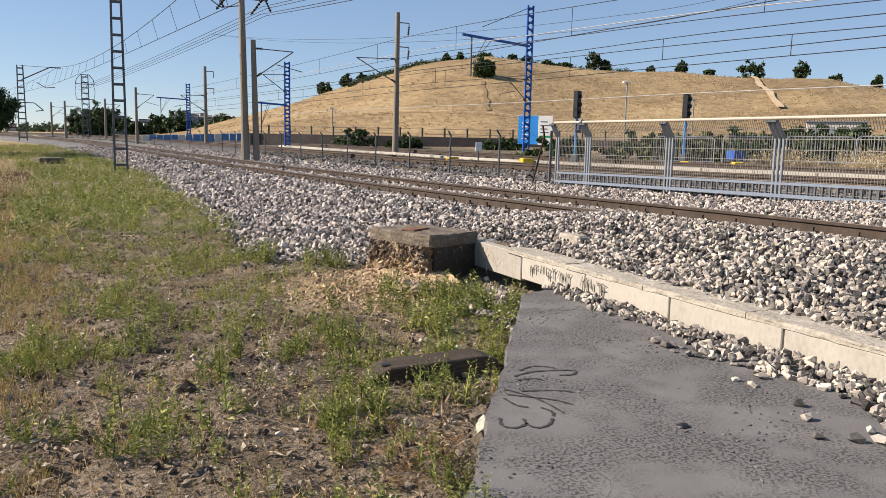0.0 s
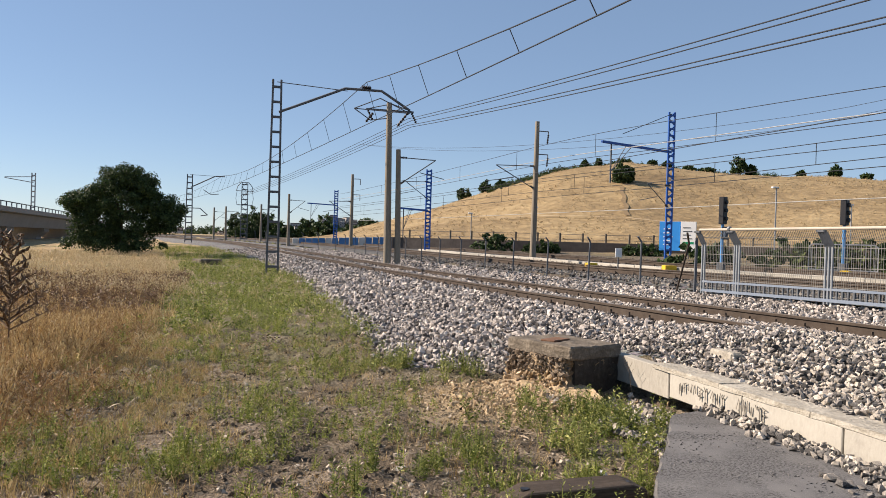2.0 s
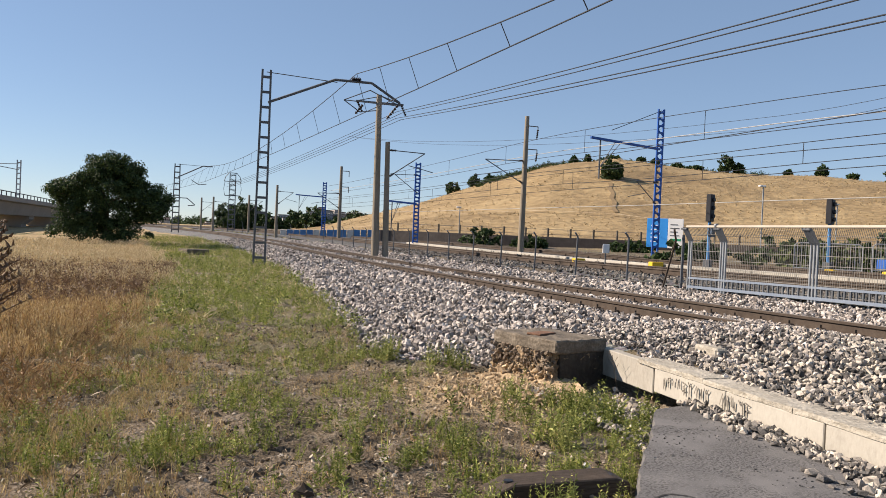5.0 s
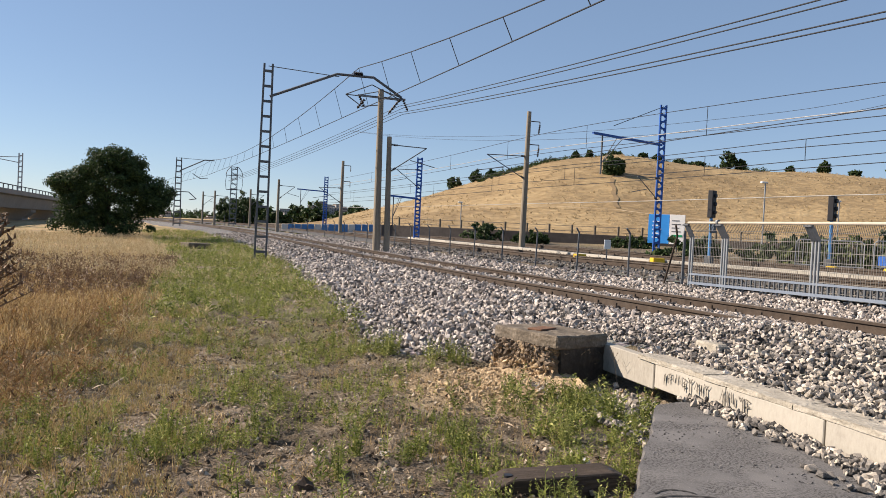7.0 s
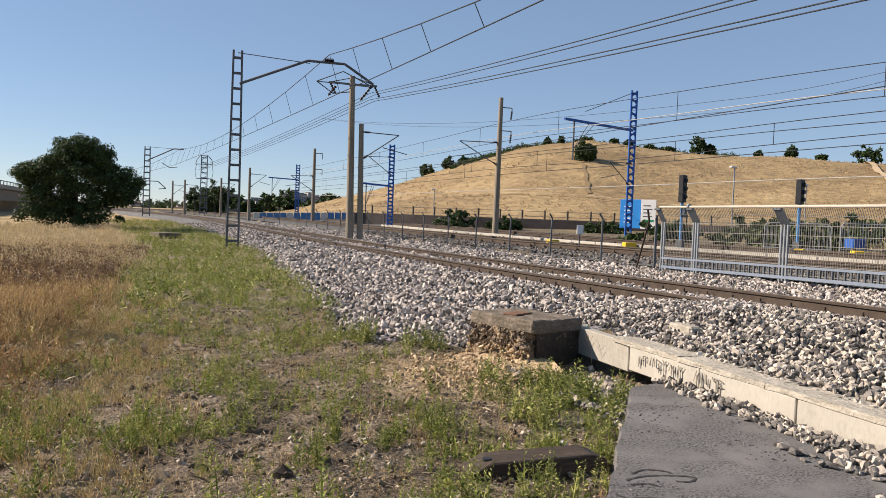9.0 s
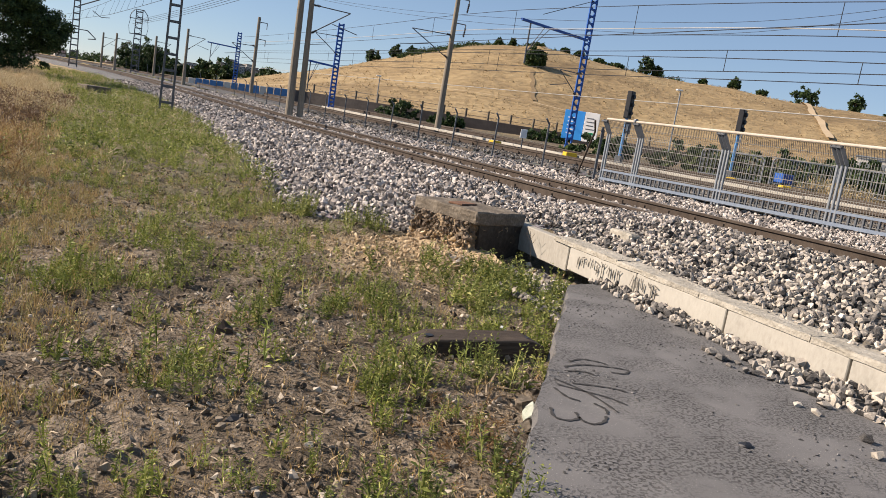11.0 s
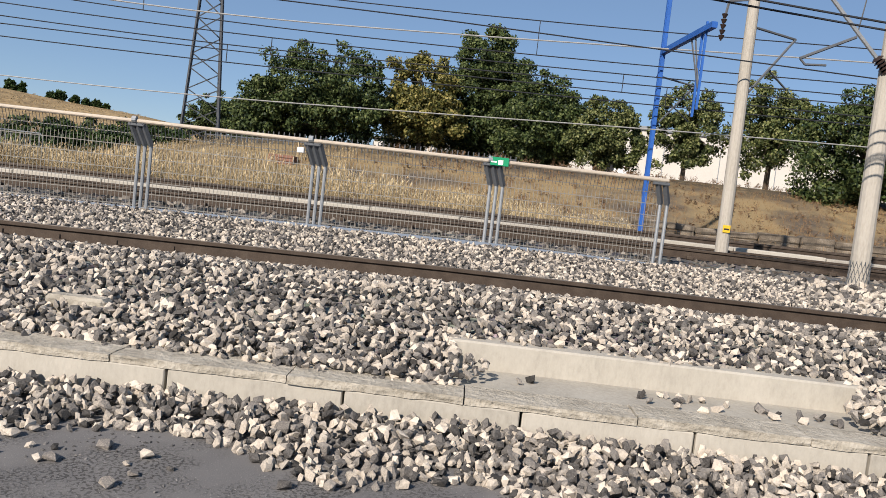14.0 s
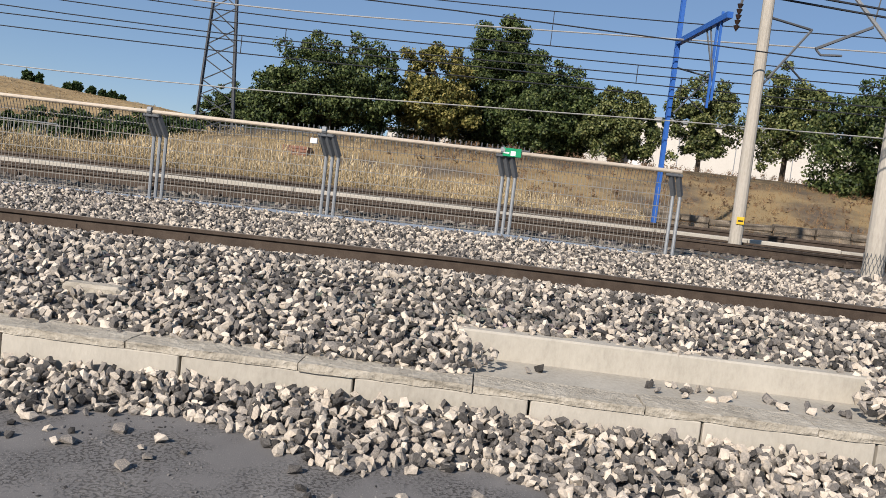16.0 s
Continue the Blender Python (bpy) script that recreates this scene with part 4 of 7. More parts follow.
def blue_mast(at, h, w, arm_dir, arm_z, reach, label, solid=False):
    t = lattice(h, w, 22 if not solid else 10, 0.06, BLUE, "blue_mast", at, label, w, cross=not solid, group="blue portal masts")
    if solid:
        part("web", one((-w / 2, -0.06, 0), (w / 2, 0.06, h), 0.01), BLUE, t)
    part("boom", rod((0, 0, arm_z), (arm_dir[0] * reach, arm_dir[1] * reach, arm_z + (0.12 if not solid else -0.07)), 0.13, 4), BLUE, t)
    ex = Vector((arm_dir[0], arm_dir[1], 0))
    part("hanger", rod(ex * reach * 0.87 + Vector((0, 0, arm_z + 0.1)), ex * reach * 0.87 + Vector((0, 0, arm_z - (2.1 if not solid else 1.85))), 0.07 if not solid else 0.05, 4), GALV_DARK if not solid else BLUE, t)
    for u in (0.68, 0.76):
        part("hanger_stay", rod(ex * reach * (u - 0.1) + Vector((0, 0, arm_z + 0.05)), ex * reach * 0.87 + Vector((0, 0, arm_z - 1.5)), 0.03, 4), GALV_DARK, t)
    return t


b1 = blue_mast((24.6, 41.2, 0.75), 8.7, 0.36, (-0.955, -0.297), 6.35, 5.5, "blue lattice mast with a long boom and hanger")
cantilever(b1, 4.4, -1, 1.9, -0.8)
part("top_stay", rod((0, 0, 8.6), (-4.2, -2.0, 6.9), 0.03, 4), WIRE, b1)
b3 = blue_mast((14.2, 58.3, 0.8), 6.15, 0.36, (-1, 0), 3.0, 2.2, "distant blue lattice mast")
cantilever(b3, 5.2, -1, 1.8)
blue_mast((11.6, 94.3, 1.0), 6.3, 0.4, (-1, 0), 4.5, 3.4, "distant blue mast with a boom")
b2 = blue_mast((21.0, -4.76, 0.78), 8.2, 0.13, (-1.0, -0.06), 4.93, 3.7, "blue steel mast behind the fence with a short boom", solid=True)
cantilever(b2, 4.3, 0.4, 1.6, -1.1)
part("hanger", rod((-2.9, -0.2, 4.9), (-2.9, -0.2, 2.95), 0.05, 4), BLUE, b2)
w1 = concrete_mast((11.55, -5.95, 0.42), 8.0, 0.145, 0.10, "white concrete mast beside the near track", (0.05, 0.0), POLE)
part("support_tube", rod((-0.05, 0.14, 3.45), (-0.05, 0.98, 4.32), 0.06, 8), GALV, w1)
insulator(w1, (-0.04, 0.06, 3.37), (-0.05, 0.24, 3.56), 0.09)
part("steady_arm", rod((-0.05, 1.30, 3.42), (-0.05, 0.55, 3.80), 0.045, 6), GALV_DARK, w1)
part("clamp", pipe([(-0.05, 1.30, 3.42), (-0.05, 1.22, 3.34), (-0.05, 0.92, 3.36)], 0.035, 6), GALV_DARK, w1)
part("upper_stay", rod((0, 0.1, 4.75), (-0.05, 0.98, 4.34), 0.03, 6), GALV_DARK, w1)
part("hanger_rod", rod((-0.05, 0.55, 3.80), (-0.05, 0.45, 4.6), 0.02, 5), GALV_DARK, w1)
net = []
for k in range(16):
    a0, a1 = k * 0.3927, k * 0.3927 + 1.2
    for sg in (1, -1):
        net.append(((0.152 * math.cos(a0), 0.152 * math.sin(a0), 0.0), (0.150 * math.cos(a0 + sg * 0.6), 0.150 * math.sin(a0 + sg * 0.6), 0.31)))
        net.append(((0.150 * math.cos(a0 + sg * 0.6), 0.150 * math.sin(a0 + sg * 0.6), 0.31), (0.148 * math.cos(a0 + sg * 1.2), 0.148 * math.sin(a0 + sg * 1.2), 0.62)))
tagged(part("net_sleeve", bars(net, 0.006), GALV_DARK, w1, "wire net round the foot"), kind="stuff")
w2 = concrete_mast((15.0, -5.04, 0.60), 8.0, 0.125, 0.09, "concrete mast with brackets between the tracks", (0.05, 0.02), POLE)
cantilever(w2, 4.5, 0.3, 1.5, -1.0)
part("bracket", pipe([(0, 0, 5.0), (0.1, 0.45, 4.95), (0.1, 0.5, 4.6)], 0.05, 5), GALV_DARK, w2)
insulator(w2, (0.1, 0.5, 4.7), (0.1, 0.52, 4.2), 0.06)
part("number_plate", one((-0.135, -0.07, 0.62), (-0.122, 0.07, 0.76), 0.004), YELLOW, w2)
part("plate_bars", one((-0.139, -0.05, 0.67), (-0.136, 0.05, 0.70)), BLACK, w2)

PYLON = mat("dark_pylon_steel", [(0.045, 0.05, 0.058), (0.085, 0.092, 0.102)], 2, 0.65, 0, 0.2, fine=12)
# big power pylon
py = thing("power_pylon", (65.8, 23.2, 2.0), "tall galvanised lattice power pylon", "pylon", rz=20)
HW = lambda z: 1.62 - 0.055 * z if z < 14 else 0.85
legs = [(-1, -1), (1, -1), (1, 1), (-1, 1)]
for sx, sy in legs:
    part("leg", rod((sx * HW(-0.5), sy * HW(-0.5), -0.5), (sx * HW(14), sy * HW(14), 14), 0.17, 4), PYLON, py)
    part("leg", rod((sx * HW(14), sy * HW(14), 14), (sx * 0.85, sy * 0.85, 24), 0.15, 4), PYLON, py)
for i in range(16):
    z0, z1 = i * 1.5, i * 1.5 + 1.5
    for (ax_, ay_), (bx_, by_) in zip(legs, legs[1:] + legs[:1]):
        if i % 2:
            part("brace", rod((ax_ * HW(z0), ay_ * HW(z0), z0), (bx_ * HW(z1), by_ * HW(z1), z1), 0.09, 4), PYLON, py)
        else:
            part("brace", rod((bx_ * HW(z0), by_ * HW(z0), z0), (ax_ * HW(z1), ay_ * HW(z1), z1), 0.09, 4), PYLON, py)

# ---- overhead wires ----
def wire(name, pts, w, material, label, sag=0.0, n=14):
    """A wire through its supports, as one tube with sag in each span."""
    P = []
    for a, b in zip(pts, pts[1:]):
        a, b = Vector(a), Vector(b)
        for i in range(n):
            u = i / n
            P.append(a.lerp(b, u) - Vector((0, 0, 4 * sag * u * (1 - u))))
    P.append(Vector(pts[-1]))
    bm = bmesh.new()
    rings = []
    for i, p in enumerate(P):
        d = (P[min(i + 1, len(P) - 1)] - P[max(i - 1, 0)]).normalized()
        s = d.cross(Vector((0, 0, 1))).normalized()
        u = s.cross(d)
        rings.append([bm.verts.new(p + (s * math.cos(k * 1.2566) + u * math.sin(k * 1.2566)) * w / 2) for k in range(5)])
    for r1, r2 in zip(rings, rings[1:]):
        for k in range(5):
            bm.faces.new((r1[k], r1[(k + 1) % 5], r2[(k + 1) % 5], r2[k]))
    bmesh.ops.recalc_face_normals(bm, faces=bm.faces)
    return tagged(part(name, bm, material), label, "wire", "overhead wires"), P


def catenary(contact, messenger, label, w=0.034, sags=(0.9, 1.0, 0.8)):
    """Contact wire and sagging messenger between supports, joined by droppers."""
    con, CP = wire("contact_wire", contact, w, WIRE, label, 0.1)
    mes, MP = [], []
    P = [Vector(messenger[0])]
    for a, b, sg in zip(messenger, messenger[1:], sags):
        a, b = Vector(a), Vector(b)
        P += [a.lerp(b, i / 14) - Vector((0, 0, 4 * sg * (i / 14) * (1 - i / 14))) for i in range(1, 15)]
    wire("messenger_wire", P, w, WIRE, "dark messenger wire above the contact wire", 0, 1)
    for i in range(1, len(CP) - 1):
        if (CP[i] - P[i]).length > 0.05:
            part("dropper", rod(CP[i], P[i], 0.018, 4), WIRE, con)


catenary([(8.5, -20, 5.0), (5.68, 33, 6.52), (-1.97, 88, 6.18), (-14, 150, 6.4)], [(8.75, -20, 5.35), (5.2, 33, 8.07), (-1.44, 88, 7.89), (-14, 150, 7.8)], "dark contact wire over the near track")
# the bundle of wires over the farther tracks, which hang lowest at mid-span
WY = (95, 44, 34, 20, 10, 0, -10, -40)
BUNDLE = ((6.9, 7.7, 7.44, 6.8, 6.05, 5.95, 6.2, 7.0), (6.3, 6.75, 6.41, 6.0, 5.22, 5.44, 5.9, 6.6), (6.0, 6.5, 6.13, 5.75, 5.15, 5.1, 5.3, 6.0), (5.4, 5.6, 5.36, 5.29, 4.86, 4.85, 5.0, 5.4),
          (5.2, 5.4, 5.2, 4.96, 4.52, 4.6, 4.8, 5.2), (4.6, 4.8, 4.53, 4.55, 4.42, 4.42, 4.5, 4.8), (4.2, 4.4, 4.3, 4.25, 4.08, 4.15, 4.3, 4.6), (3.6, 3.4, 3.3, 3.25, 3.05, 3.44, 3.8, 4.0))
made = []
for k, zs in enumerate(BUNDLE):
    ys = np.linspace(95, -40, 120)
    z = np.interp(-ys, [-v for v in WY], zs)
    z = np.convolve(np.pad(z, 5, "edge"), np.ones(11) / 11, "valid")
    pale = k in (1, 7)
    thick = 0.038 if k == 1 else 0.030
    ob, P = wire("overhead_wire", [(20.3 - (K * v * v if v > 0 else 0), v, h) for v, h in zip(ys, z)], thick, PALEWIRE if pale else WIRE, "pale slack wire over the farther tracks" if pale else "dark slack wire over the farther tracks", 0, 1)
    made.append((ob, P))
for up, dn, st_ in ((0, 2, 9), (3, 5, 8), (4, 6, 10)):
    for i in range(4 + up, 118, st_):
        part("dropper", rod(made[dn][1][i], made[up][1][i], 0.018, 4), WIRE, made[dn][0])
for xa, za, xb, zb in ((9.6, 3.7, 8.35, 7.65), (9.85, 3.7, 8.6, 7.6), (9.6, 3.2, 8.3, 7.3), (9.85, 3.2, 8.55, 7.25)):
    wire("feeder_wire", [(xa, -16, za), (xb, 39.3, zb), (xb - 8.0, 95, zb - 1.2)], 0.028, WIRE, "thin dark feeder wire on the concrete masts", sag=0.25)
wire("contact_wire", [(14.4, 42.8, 5.1), (14.5, 0.7, 4.5), (14.6, -7.4, 4.3), (14.7, -45, 4.9)], 0.026, WIRE, "dark contact wire over the middle track")
for dy in (0, 1.4):
    wire("power_line", [(65.3, 23.2 + dy, 22), (60, 80, 17.0 - dy), (30, 200, 26)], 0.05, WIRE, "thin power line from the pylon", sag=2.0)

# ---- plants ----
def quads(name, C, D, S, Wd, material, parent=None, sag=0.0):
    """Slim leaves: base C, direction D, length S, width Wd; each a bent four-corner blade."""
    rr = np.random.RandomState(len(C) % 9973)
    side = np.cross(D, rr.randn(len(C), 3))
    side /= np.linalg.norm(side, axis=1)[:, None] + 1e-9
    mid = C + D * (S * 0.5)[:, None]
    tip = C + D * S[:, None] - np.array([0, 0, 1.0]) * (S * sag)[:, None]
    V = np.stack([C, mid + side * (Wd * 0.5)[:, None], tip, mid - side * (Wd * 0.5)[:, None]], 1).reshape(-1, 3)
    F = np.arange(len(C) * 4).reshape(-1, 4)
    return raw(name, V, F, material, parent)


def weed_patch(name, X, Y, H, material, seed, leaves=11, stems=4, spread=0.35, base=None, lw=0.2, wid=0.24):
    """Leafy upright weeds: stems with leaves all the way up."""
    rr = np.random.RandomState(seed)
    n = len(X)
    Z = (base if base is not None else ground_z(X, Y)) - 0.01
    C, D, S, W = [], [], [], []
    for s in range(stems):
        lean = rr.randn(n, 2) * spread
        hs = H * rr.uniform(0.55, 1.0, n)
        root = np.stack([X, Y, Z], 1) + np.concatenate([rr.randn(n, 2) * 0.12 * H[:, None], np.zeros((n, 1))], 1)
        axis = np.concatenate([lean, np.ones((n, 1))], 1)
        axis /= np.linalg.norm(axis, axis=1)[:, None]
        C.append(root), D.append(axis), S.append(hs), W.append(hs * 0.035)
        for k in range(leaves):
            u = (k + rr.rand(n)) / leaves
            p = root + axis * (hs * u)[:, None]
            a = rr.rand(n) * 6.283
            d = np.stack([np.cos(a), np.sin(a), rr.uniform(0.15, 1.25, n)], 1)
            d /= np.linalg.norm(d, axis=1)[:, None]
            C.append(p), D.append(d)
            ln = hs * lw * (1.25 - 0.7 * u) * rr.uniform(0.7, 1.3, n)
            S.append(ln), W.append(ln * wid)
    return quads(name, np.concatenate(C), np.concatenate(D), np.concatenate(S), np.concatenate(W), material, sag=0.12)


def paved(x, y):
    return (x > 1.22 + (y - 2.35) * 0.667) & (y < 6.0)


def patchy(x, y, f, seed):
    return np.array([noise.noise(Vector((a * f, b * f, seed))) for a, b in zip(x, y)])


def green_points(n, x0, x1, y0, y1, seed, thr, f=0.9, pw=1.0):
    rr = np.random.RandomState(seed)
    y = y0 + (y1 - y0) * rr.rand(n) ** pw
    x = x0 + (x1 - x0) * rr.rand(n)
    west = np.interp(y, [0, 8, 12, 28, 52, 76], [-3.0, -1.9, -1.4, -1.5, -4.2, -7]) + rr.randn(n) * 0.35
    lim = centre(y) + np.where(y < 8.3, -3.1, toe(y)) + 0.25
    k = (x > west) & (x < lim) & ~paved(x, y) & (patchy(x, y, f, seed) > thr)
    k &= ~((np.abs(x - 3.1) < 0.5) & (np.abs(y - 7.7) < 0.7))
    k &= ~((np.abs(x - 1.98) < 0.50) & (y > 3.85) & (y < 4.42))
    # the sandy apron is nearly bare
    k &= ~((((x - 2.45) / 0.75) ** 2 + ((y - 7.1) / 0.95) ** 2 < 1) & (rr.rand(n) < 0.88))
    return x[k], y[k], rr


x, y, rr = green_points(1500, -2.6, 3.2, 2.1, 6.0, 31, 0.04, 2.0)
tagged(weed_patch("near_weeds", x, y, rr.uniform(0.07, 0.24, len(x)) * np.where(rr.rand(len(x)) < 0.25, 1.4, 0.8), WEED, 1, leaves=24, stems=5, spread=0.16, lw=0.17, wid=0.24), "scattered green weeds on bare stony soil", "weeds", kind="stuff")
x, y, rr = green_points(10000, -2.9, 3.4, 5.2, 21, 32, 0.0, 1.2, 1.15)
tagged(weed_patch("weed_carpet", x, y, rr.uniform(0.07, 0.21, len(x)), WEED, 2, leaves=12, stems=3, spread=0.16, lw=0.22, wid=0.27), "green weeds growing over stony soil", "weeds", kind="stuff")
x, y, rr = green_points(11000, -7.5, 3.0, 11, 76, 33, -0.22, 0.5, 1.4)
k = rr.rand(len(x)) < np.interp(y, [11, 20], [0.1, 1.0])
x, y = x[k], y[k]
tagged(weed_patch("weed_strip", x, y, rr.uniform(0.12, 0.38, len(x)), WEED, 3, leaves=6, stems=3, spread=0.25, lw=0.34, wid=0.28), "strip of bright green weeds beside the ballast", "weeds", kind="stuff")
k = rr.rand(len(x)) < 0.45
x, y = x[k] + 0.3, y[k] + 0.2
tagged(weed_patch("dry_weed_stalks", x, y, rr.uniform(0.12, 0.36, len(x)), PALE_STRAW, 16, leaves=4, stems=3, spread=0.3, lw=0.3, wid=0.2), "dry yellow stalks among the green weeds", "weeds", kind="stuff")
rr = np.random.RandomState(35)
n = 80
x, y = 3.0 + rr.randn(n) * 0.42, 5.9 + rr.randn(n) * 0.65
k = ~paved(x, y) & (x < 3.95) & (y < 7.4) & (y > 4.4) & ~((np.abs(x - 3.1) < 0.45) & (y > 7.0))
x, y = x[k], y[k]
tagged(weed_patch("hollow_weeds", x, y, rr.uniform(0.14, 0.34, len(x)), LUSH, 4, leaves=20, stems=6, spread=0.3, lw=0.2, wid=0.3), "dense leafy weeds in the hollow below the wall", "weeds", kind="stuff")
rr = np.random.RandomState(36)
n = 260
x, y = rr.uniform(1.3, 2.9, n), rr.uniform(3.9, 4.7, n)
k = ~paved(x, y) & ~((np.abs(x - 1.98) < 0.5) & (y < 4.42) & (rr.rand(n) < np.where(y < 4.14, 0.75, 1)))
x, y = x[k], y[k]
tagged(weed_patch("beam_weeds", x, y, rr.uniform(0.08, 0.22, len(x)), WEED, 5, leaves=18, stems=4, spread=0.2, lw=0.18, wid=0.26), "green weeds round the timber beam", "weeds", kind="stuff")
rr = np.random.RandomState(37)
x = np.concatenate([1.95 + rr.randn(14) * 0.10, 2.62 + rr.randn(12) * 0.09, rr.uniform(0.2, 2.4, 18)])
y = np.concatenate([9.35 + rr.randn(14) * 0.10, 8.65 + rr.randn(12) * 0.10, rr.uniform(9.0, 10.6, 18)])
tagged(weed_patch("toe_weeds", x, y, rr.uniform(0.2, 0.42, len(x)), LUSH, 6, leaves=20, stems=4, spread=0.15, lw=0.17, wid=0.26), "taller green weeds at the foot of the ballast", "weeds", kind="stuff")


TALL = [(-0.79, 2.86), (0.16, 3.57), (0.83, 4.97), (1.16, 4.92), (1.39, 3.75), (1.29, 2.74), (0.93, 2.43), (1.31, 2.37), (-0.46, 2.65), (0.30, 5.9), (1.15, 3.5), (0.67, 4.54), (1.95, 3.72), (1.75, 3.76), (2.15, 4.6), (1.7, 5.2), (2.5, 5.2)]
rr = np.random.RandomState(39)
tx = np.repeat([p[0] for p in TALL], 5) + rr.randn(5 * len(TALL)) * 0.055
ty = np.repeat([p[1] for p in TALL], 5) + rr.randn(5 * len(TALL)) * 0.055
tagged(weed_patch("tall_weeds", tx, ty, rr.uniform(0.16, 0.32, len(tx)), LUSH, 20, leaves=26, stems=4, spread=0.2, lw=0.16, wid=0.24), "bushy upright green weeds standing singly on soil", "weeds", kind="stuff")
tx, ty = 1.42 + rr.randn(160) * 0.14, 2.85 + rr.randn(160) * 0.30
k = ~paved(tx + 0.03, ty)
tagged(weed_patch("reddish_weeds", tx[k], ty[k], rr.uniform(0.04, 0.13, k.sum()), RUST_STRAW, 21, leaves=10, stems=3, spread=0.6, lw=0.35, wid=0.14), "reddish dead weeds at the paving edge", "weeds", kind="stuff")


def straw(name, X, Y, H, material, seed, blades=7, base=None, label="", wide=0.004):
    rr = np.random.RandomState(seed)
    n = len(X)
    Z = (base if base is not None else ground_z(X, Y)) - 0.02
    C, D, S, W = [], [], [], []
    for b in range(blades):
        p = np.stack([X + rr.randn(n) * 0.10 * H, Y + rr.randn(n) * 0.10 * H, Z], 1)
        d = np.concatenate([rr.randn(n, 2) * 0.28, np.ones((n, 1))], 1)
        d /= np.linalg.norm(d, axis=1)[:, None]
        h = H * rr.uniform(0.6, 1.05, n)
        C.append(p), D.append(d), S.append(h), W.append(h * 0.012 + wide)
        # seed heads
        C.append(p + d * (h * 0.82)[:, None]), D.append(d), S.append(h * 0.25), W.append(h * 0.03 + wide)
    return tagged(quads(name, np.concatenate(C), np.concatenate(D), np.concatenate(S), np.concatenate(W), material, sag=0.15), label, "dry grass", kind="stuff")


def west_points(n, y0, y1, seed, thr, f, off=0.0):
    rr = np.random.RandomState(seed)
    y = y0 + (y1 - y0) * rr.rand(n) ** 1.3
    edge = np.interp(y, [0, 8, 12, 28, 52, 70], [-1.6, -1.1, -1.1, -1.7, -4.4, -6]) - off
    x = edge - (2.5 + y * 0.30) * rr.rand(n) ** 1.2 + rr.randn(n) * 0.25
    k = patchy(x, y, f, seed) > thr
    return x[k], y[k], rr


x, y, rr = west_points(9500, 3.5, 30, 41, -0.2, 0.45)
k = rr.rand(len(x)) < np.clip(0.85 + 1.3 * patchy(x, y, 0.35, 77), 0.15, 1) * np.where((y > 15.5) & (y < 28.5), 0.35, 1.0)
x, y = x[k], y[k]
straw("dry_grass", x, y, rr.uniform(0.12, 0.34, len(x)), STRAW, 7, 9, label="golden dry grass on the open ground")
x, y, rr = west_points(5000, 20, 62, 42, -0.35, 0.25)
straw("far_dry_grass", x, y, rr.uniform(0.18, 0.40, len(x)), PALE_STRAW, 8, 7, wide=0.012, label="pale dry grass towards the viaduct")
x, y, rr = west_points(5500, 5, 27, 43, -0.05, 0.3, 0.2)
tagged(weed_patch("rusty_weeds", x, y, rr.uniform(0.15, 0.4, len(x)), RUST_STRAW, 9, leaves=7, stems=3, spread=0.5), "withered reddish brown weeds", "weeds", kind="stuff")
rr = np.random.RandomState(48)
x, y = rr.uniform(-13, -1.5, 2600), rr.uniform(15, 29, 2600)
k = patchy(x, y, 0.28, 31) > -0.18
x, y = x[k], y[k]
WITHERED = leafy("withered_brown_weed", [(0.07, 0.042, 0.026), (0.17, 0.105, 0.06), (0.30, 0.20, 0.115)])
tagged(weed_patch("withered_weeds", x, y, rr.uniform(0.25, 0.48, len(x)), WITHERED, 14, leaves=8, stems=4, spread=0.55, lw=0.3, wid=0.3), "dark brown withered weeds on the open ground", "weeds", kind="stuff")
rr = np.random.RandomState(44)
x, y = 2.9 - 6.0 * rr.rand(9000) ** 0.75, 2.2 + 10 * rr.rand(9000)
k = ~paved(x, y) & (x < centre(y) + np.where(y < 8.3, -3.2, toe(y))) & (patchy(x, y, 1.1, 4) > -0.12)
straw("soil_litter", x[k], y[k], rr.uniform(0.03, 0.10, k.sum()), STRAW, 10, 4, label="dry straw litter on the soil")
rr = np.random.RandomState(45)
x, y = 22.5 + 12.5 * rr.rand(13000) ** 1.4, rr.uniform(-5, 22, 13000)
k = patchy(x, y, 0.35, 5) + 0.3 * (x < 25) + 0.4 * patchy(x, y, 1.3, 15) > 0.0
x, y = x[k], y[k]
h = rr.uniform(0.35, 1.2, len(x)) * np.interp(y, [-12, -4, 0, 4, 9], [0.3, 0.45, 0.7, 0.85, 0.7]) * np.interp(x, [23, 28, 35], [1, 0.8, 0.45]) * (0.85 + 0.6 * patchy(x, y, 0.6, 25)) * np.interp(y, [1, 4, 12, 16], [1.0, 1.35, 1.35, 1.0])
k = (x < 28.5) | (y > 5)
x, y, h = x[k], y[k], h[k]
k = rr.rand(len(x)) < 0.48
straw("berm_grass", x[k], y[k], h[k], PALE_STRAW, 11, 8, east_z(x[k], y[k]), "tall dry golden grass behind the tracks", 0.006)
straw("berm_brown_grass", x[~k], y[~k], h[~k] * 0.8, DULL_STRAW, 22, 8, east_z(x[~k], y[~k]), "duller brown grass among the tall dry grass", 0.006)
x, y = rr.uniform(24, 36, 6000), rr.uniform(-26, 8, 6000)
straw("berm_stubble", x, y, rr.uniform(0.08, 0.32, 6000), RUST_STRAW, 12, 5, east_z(x, y), "short withered brown grass on the berm")

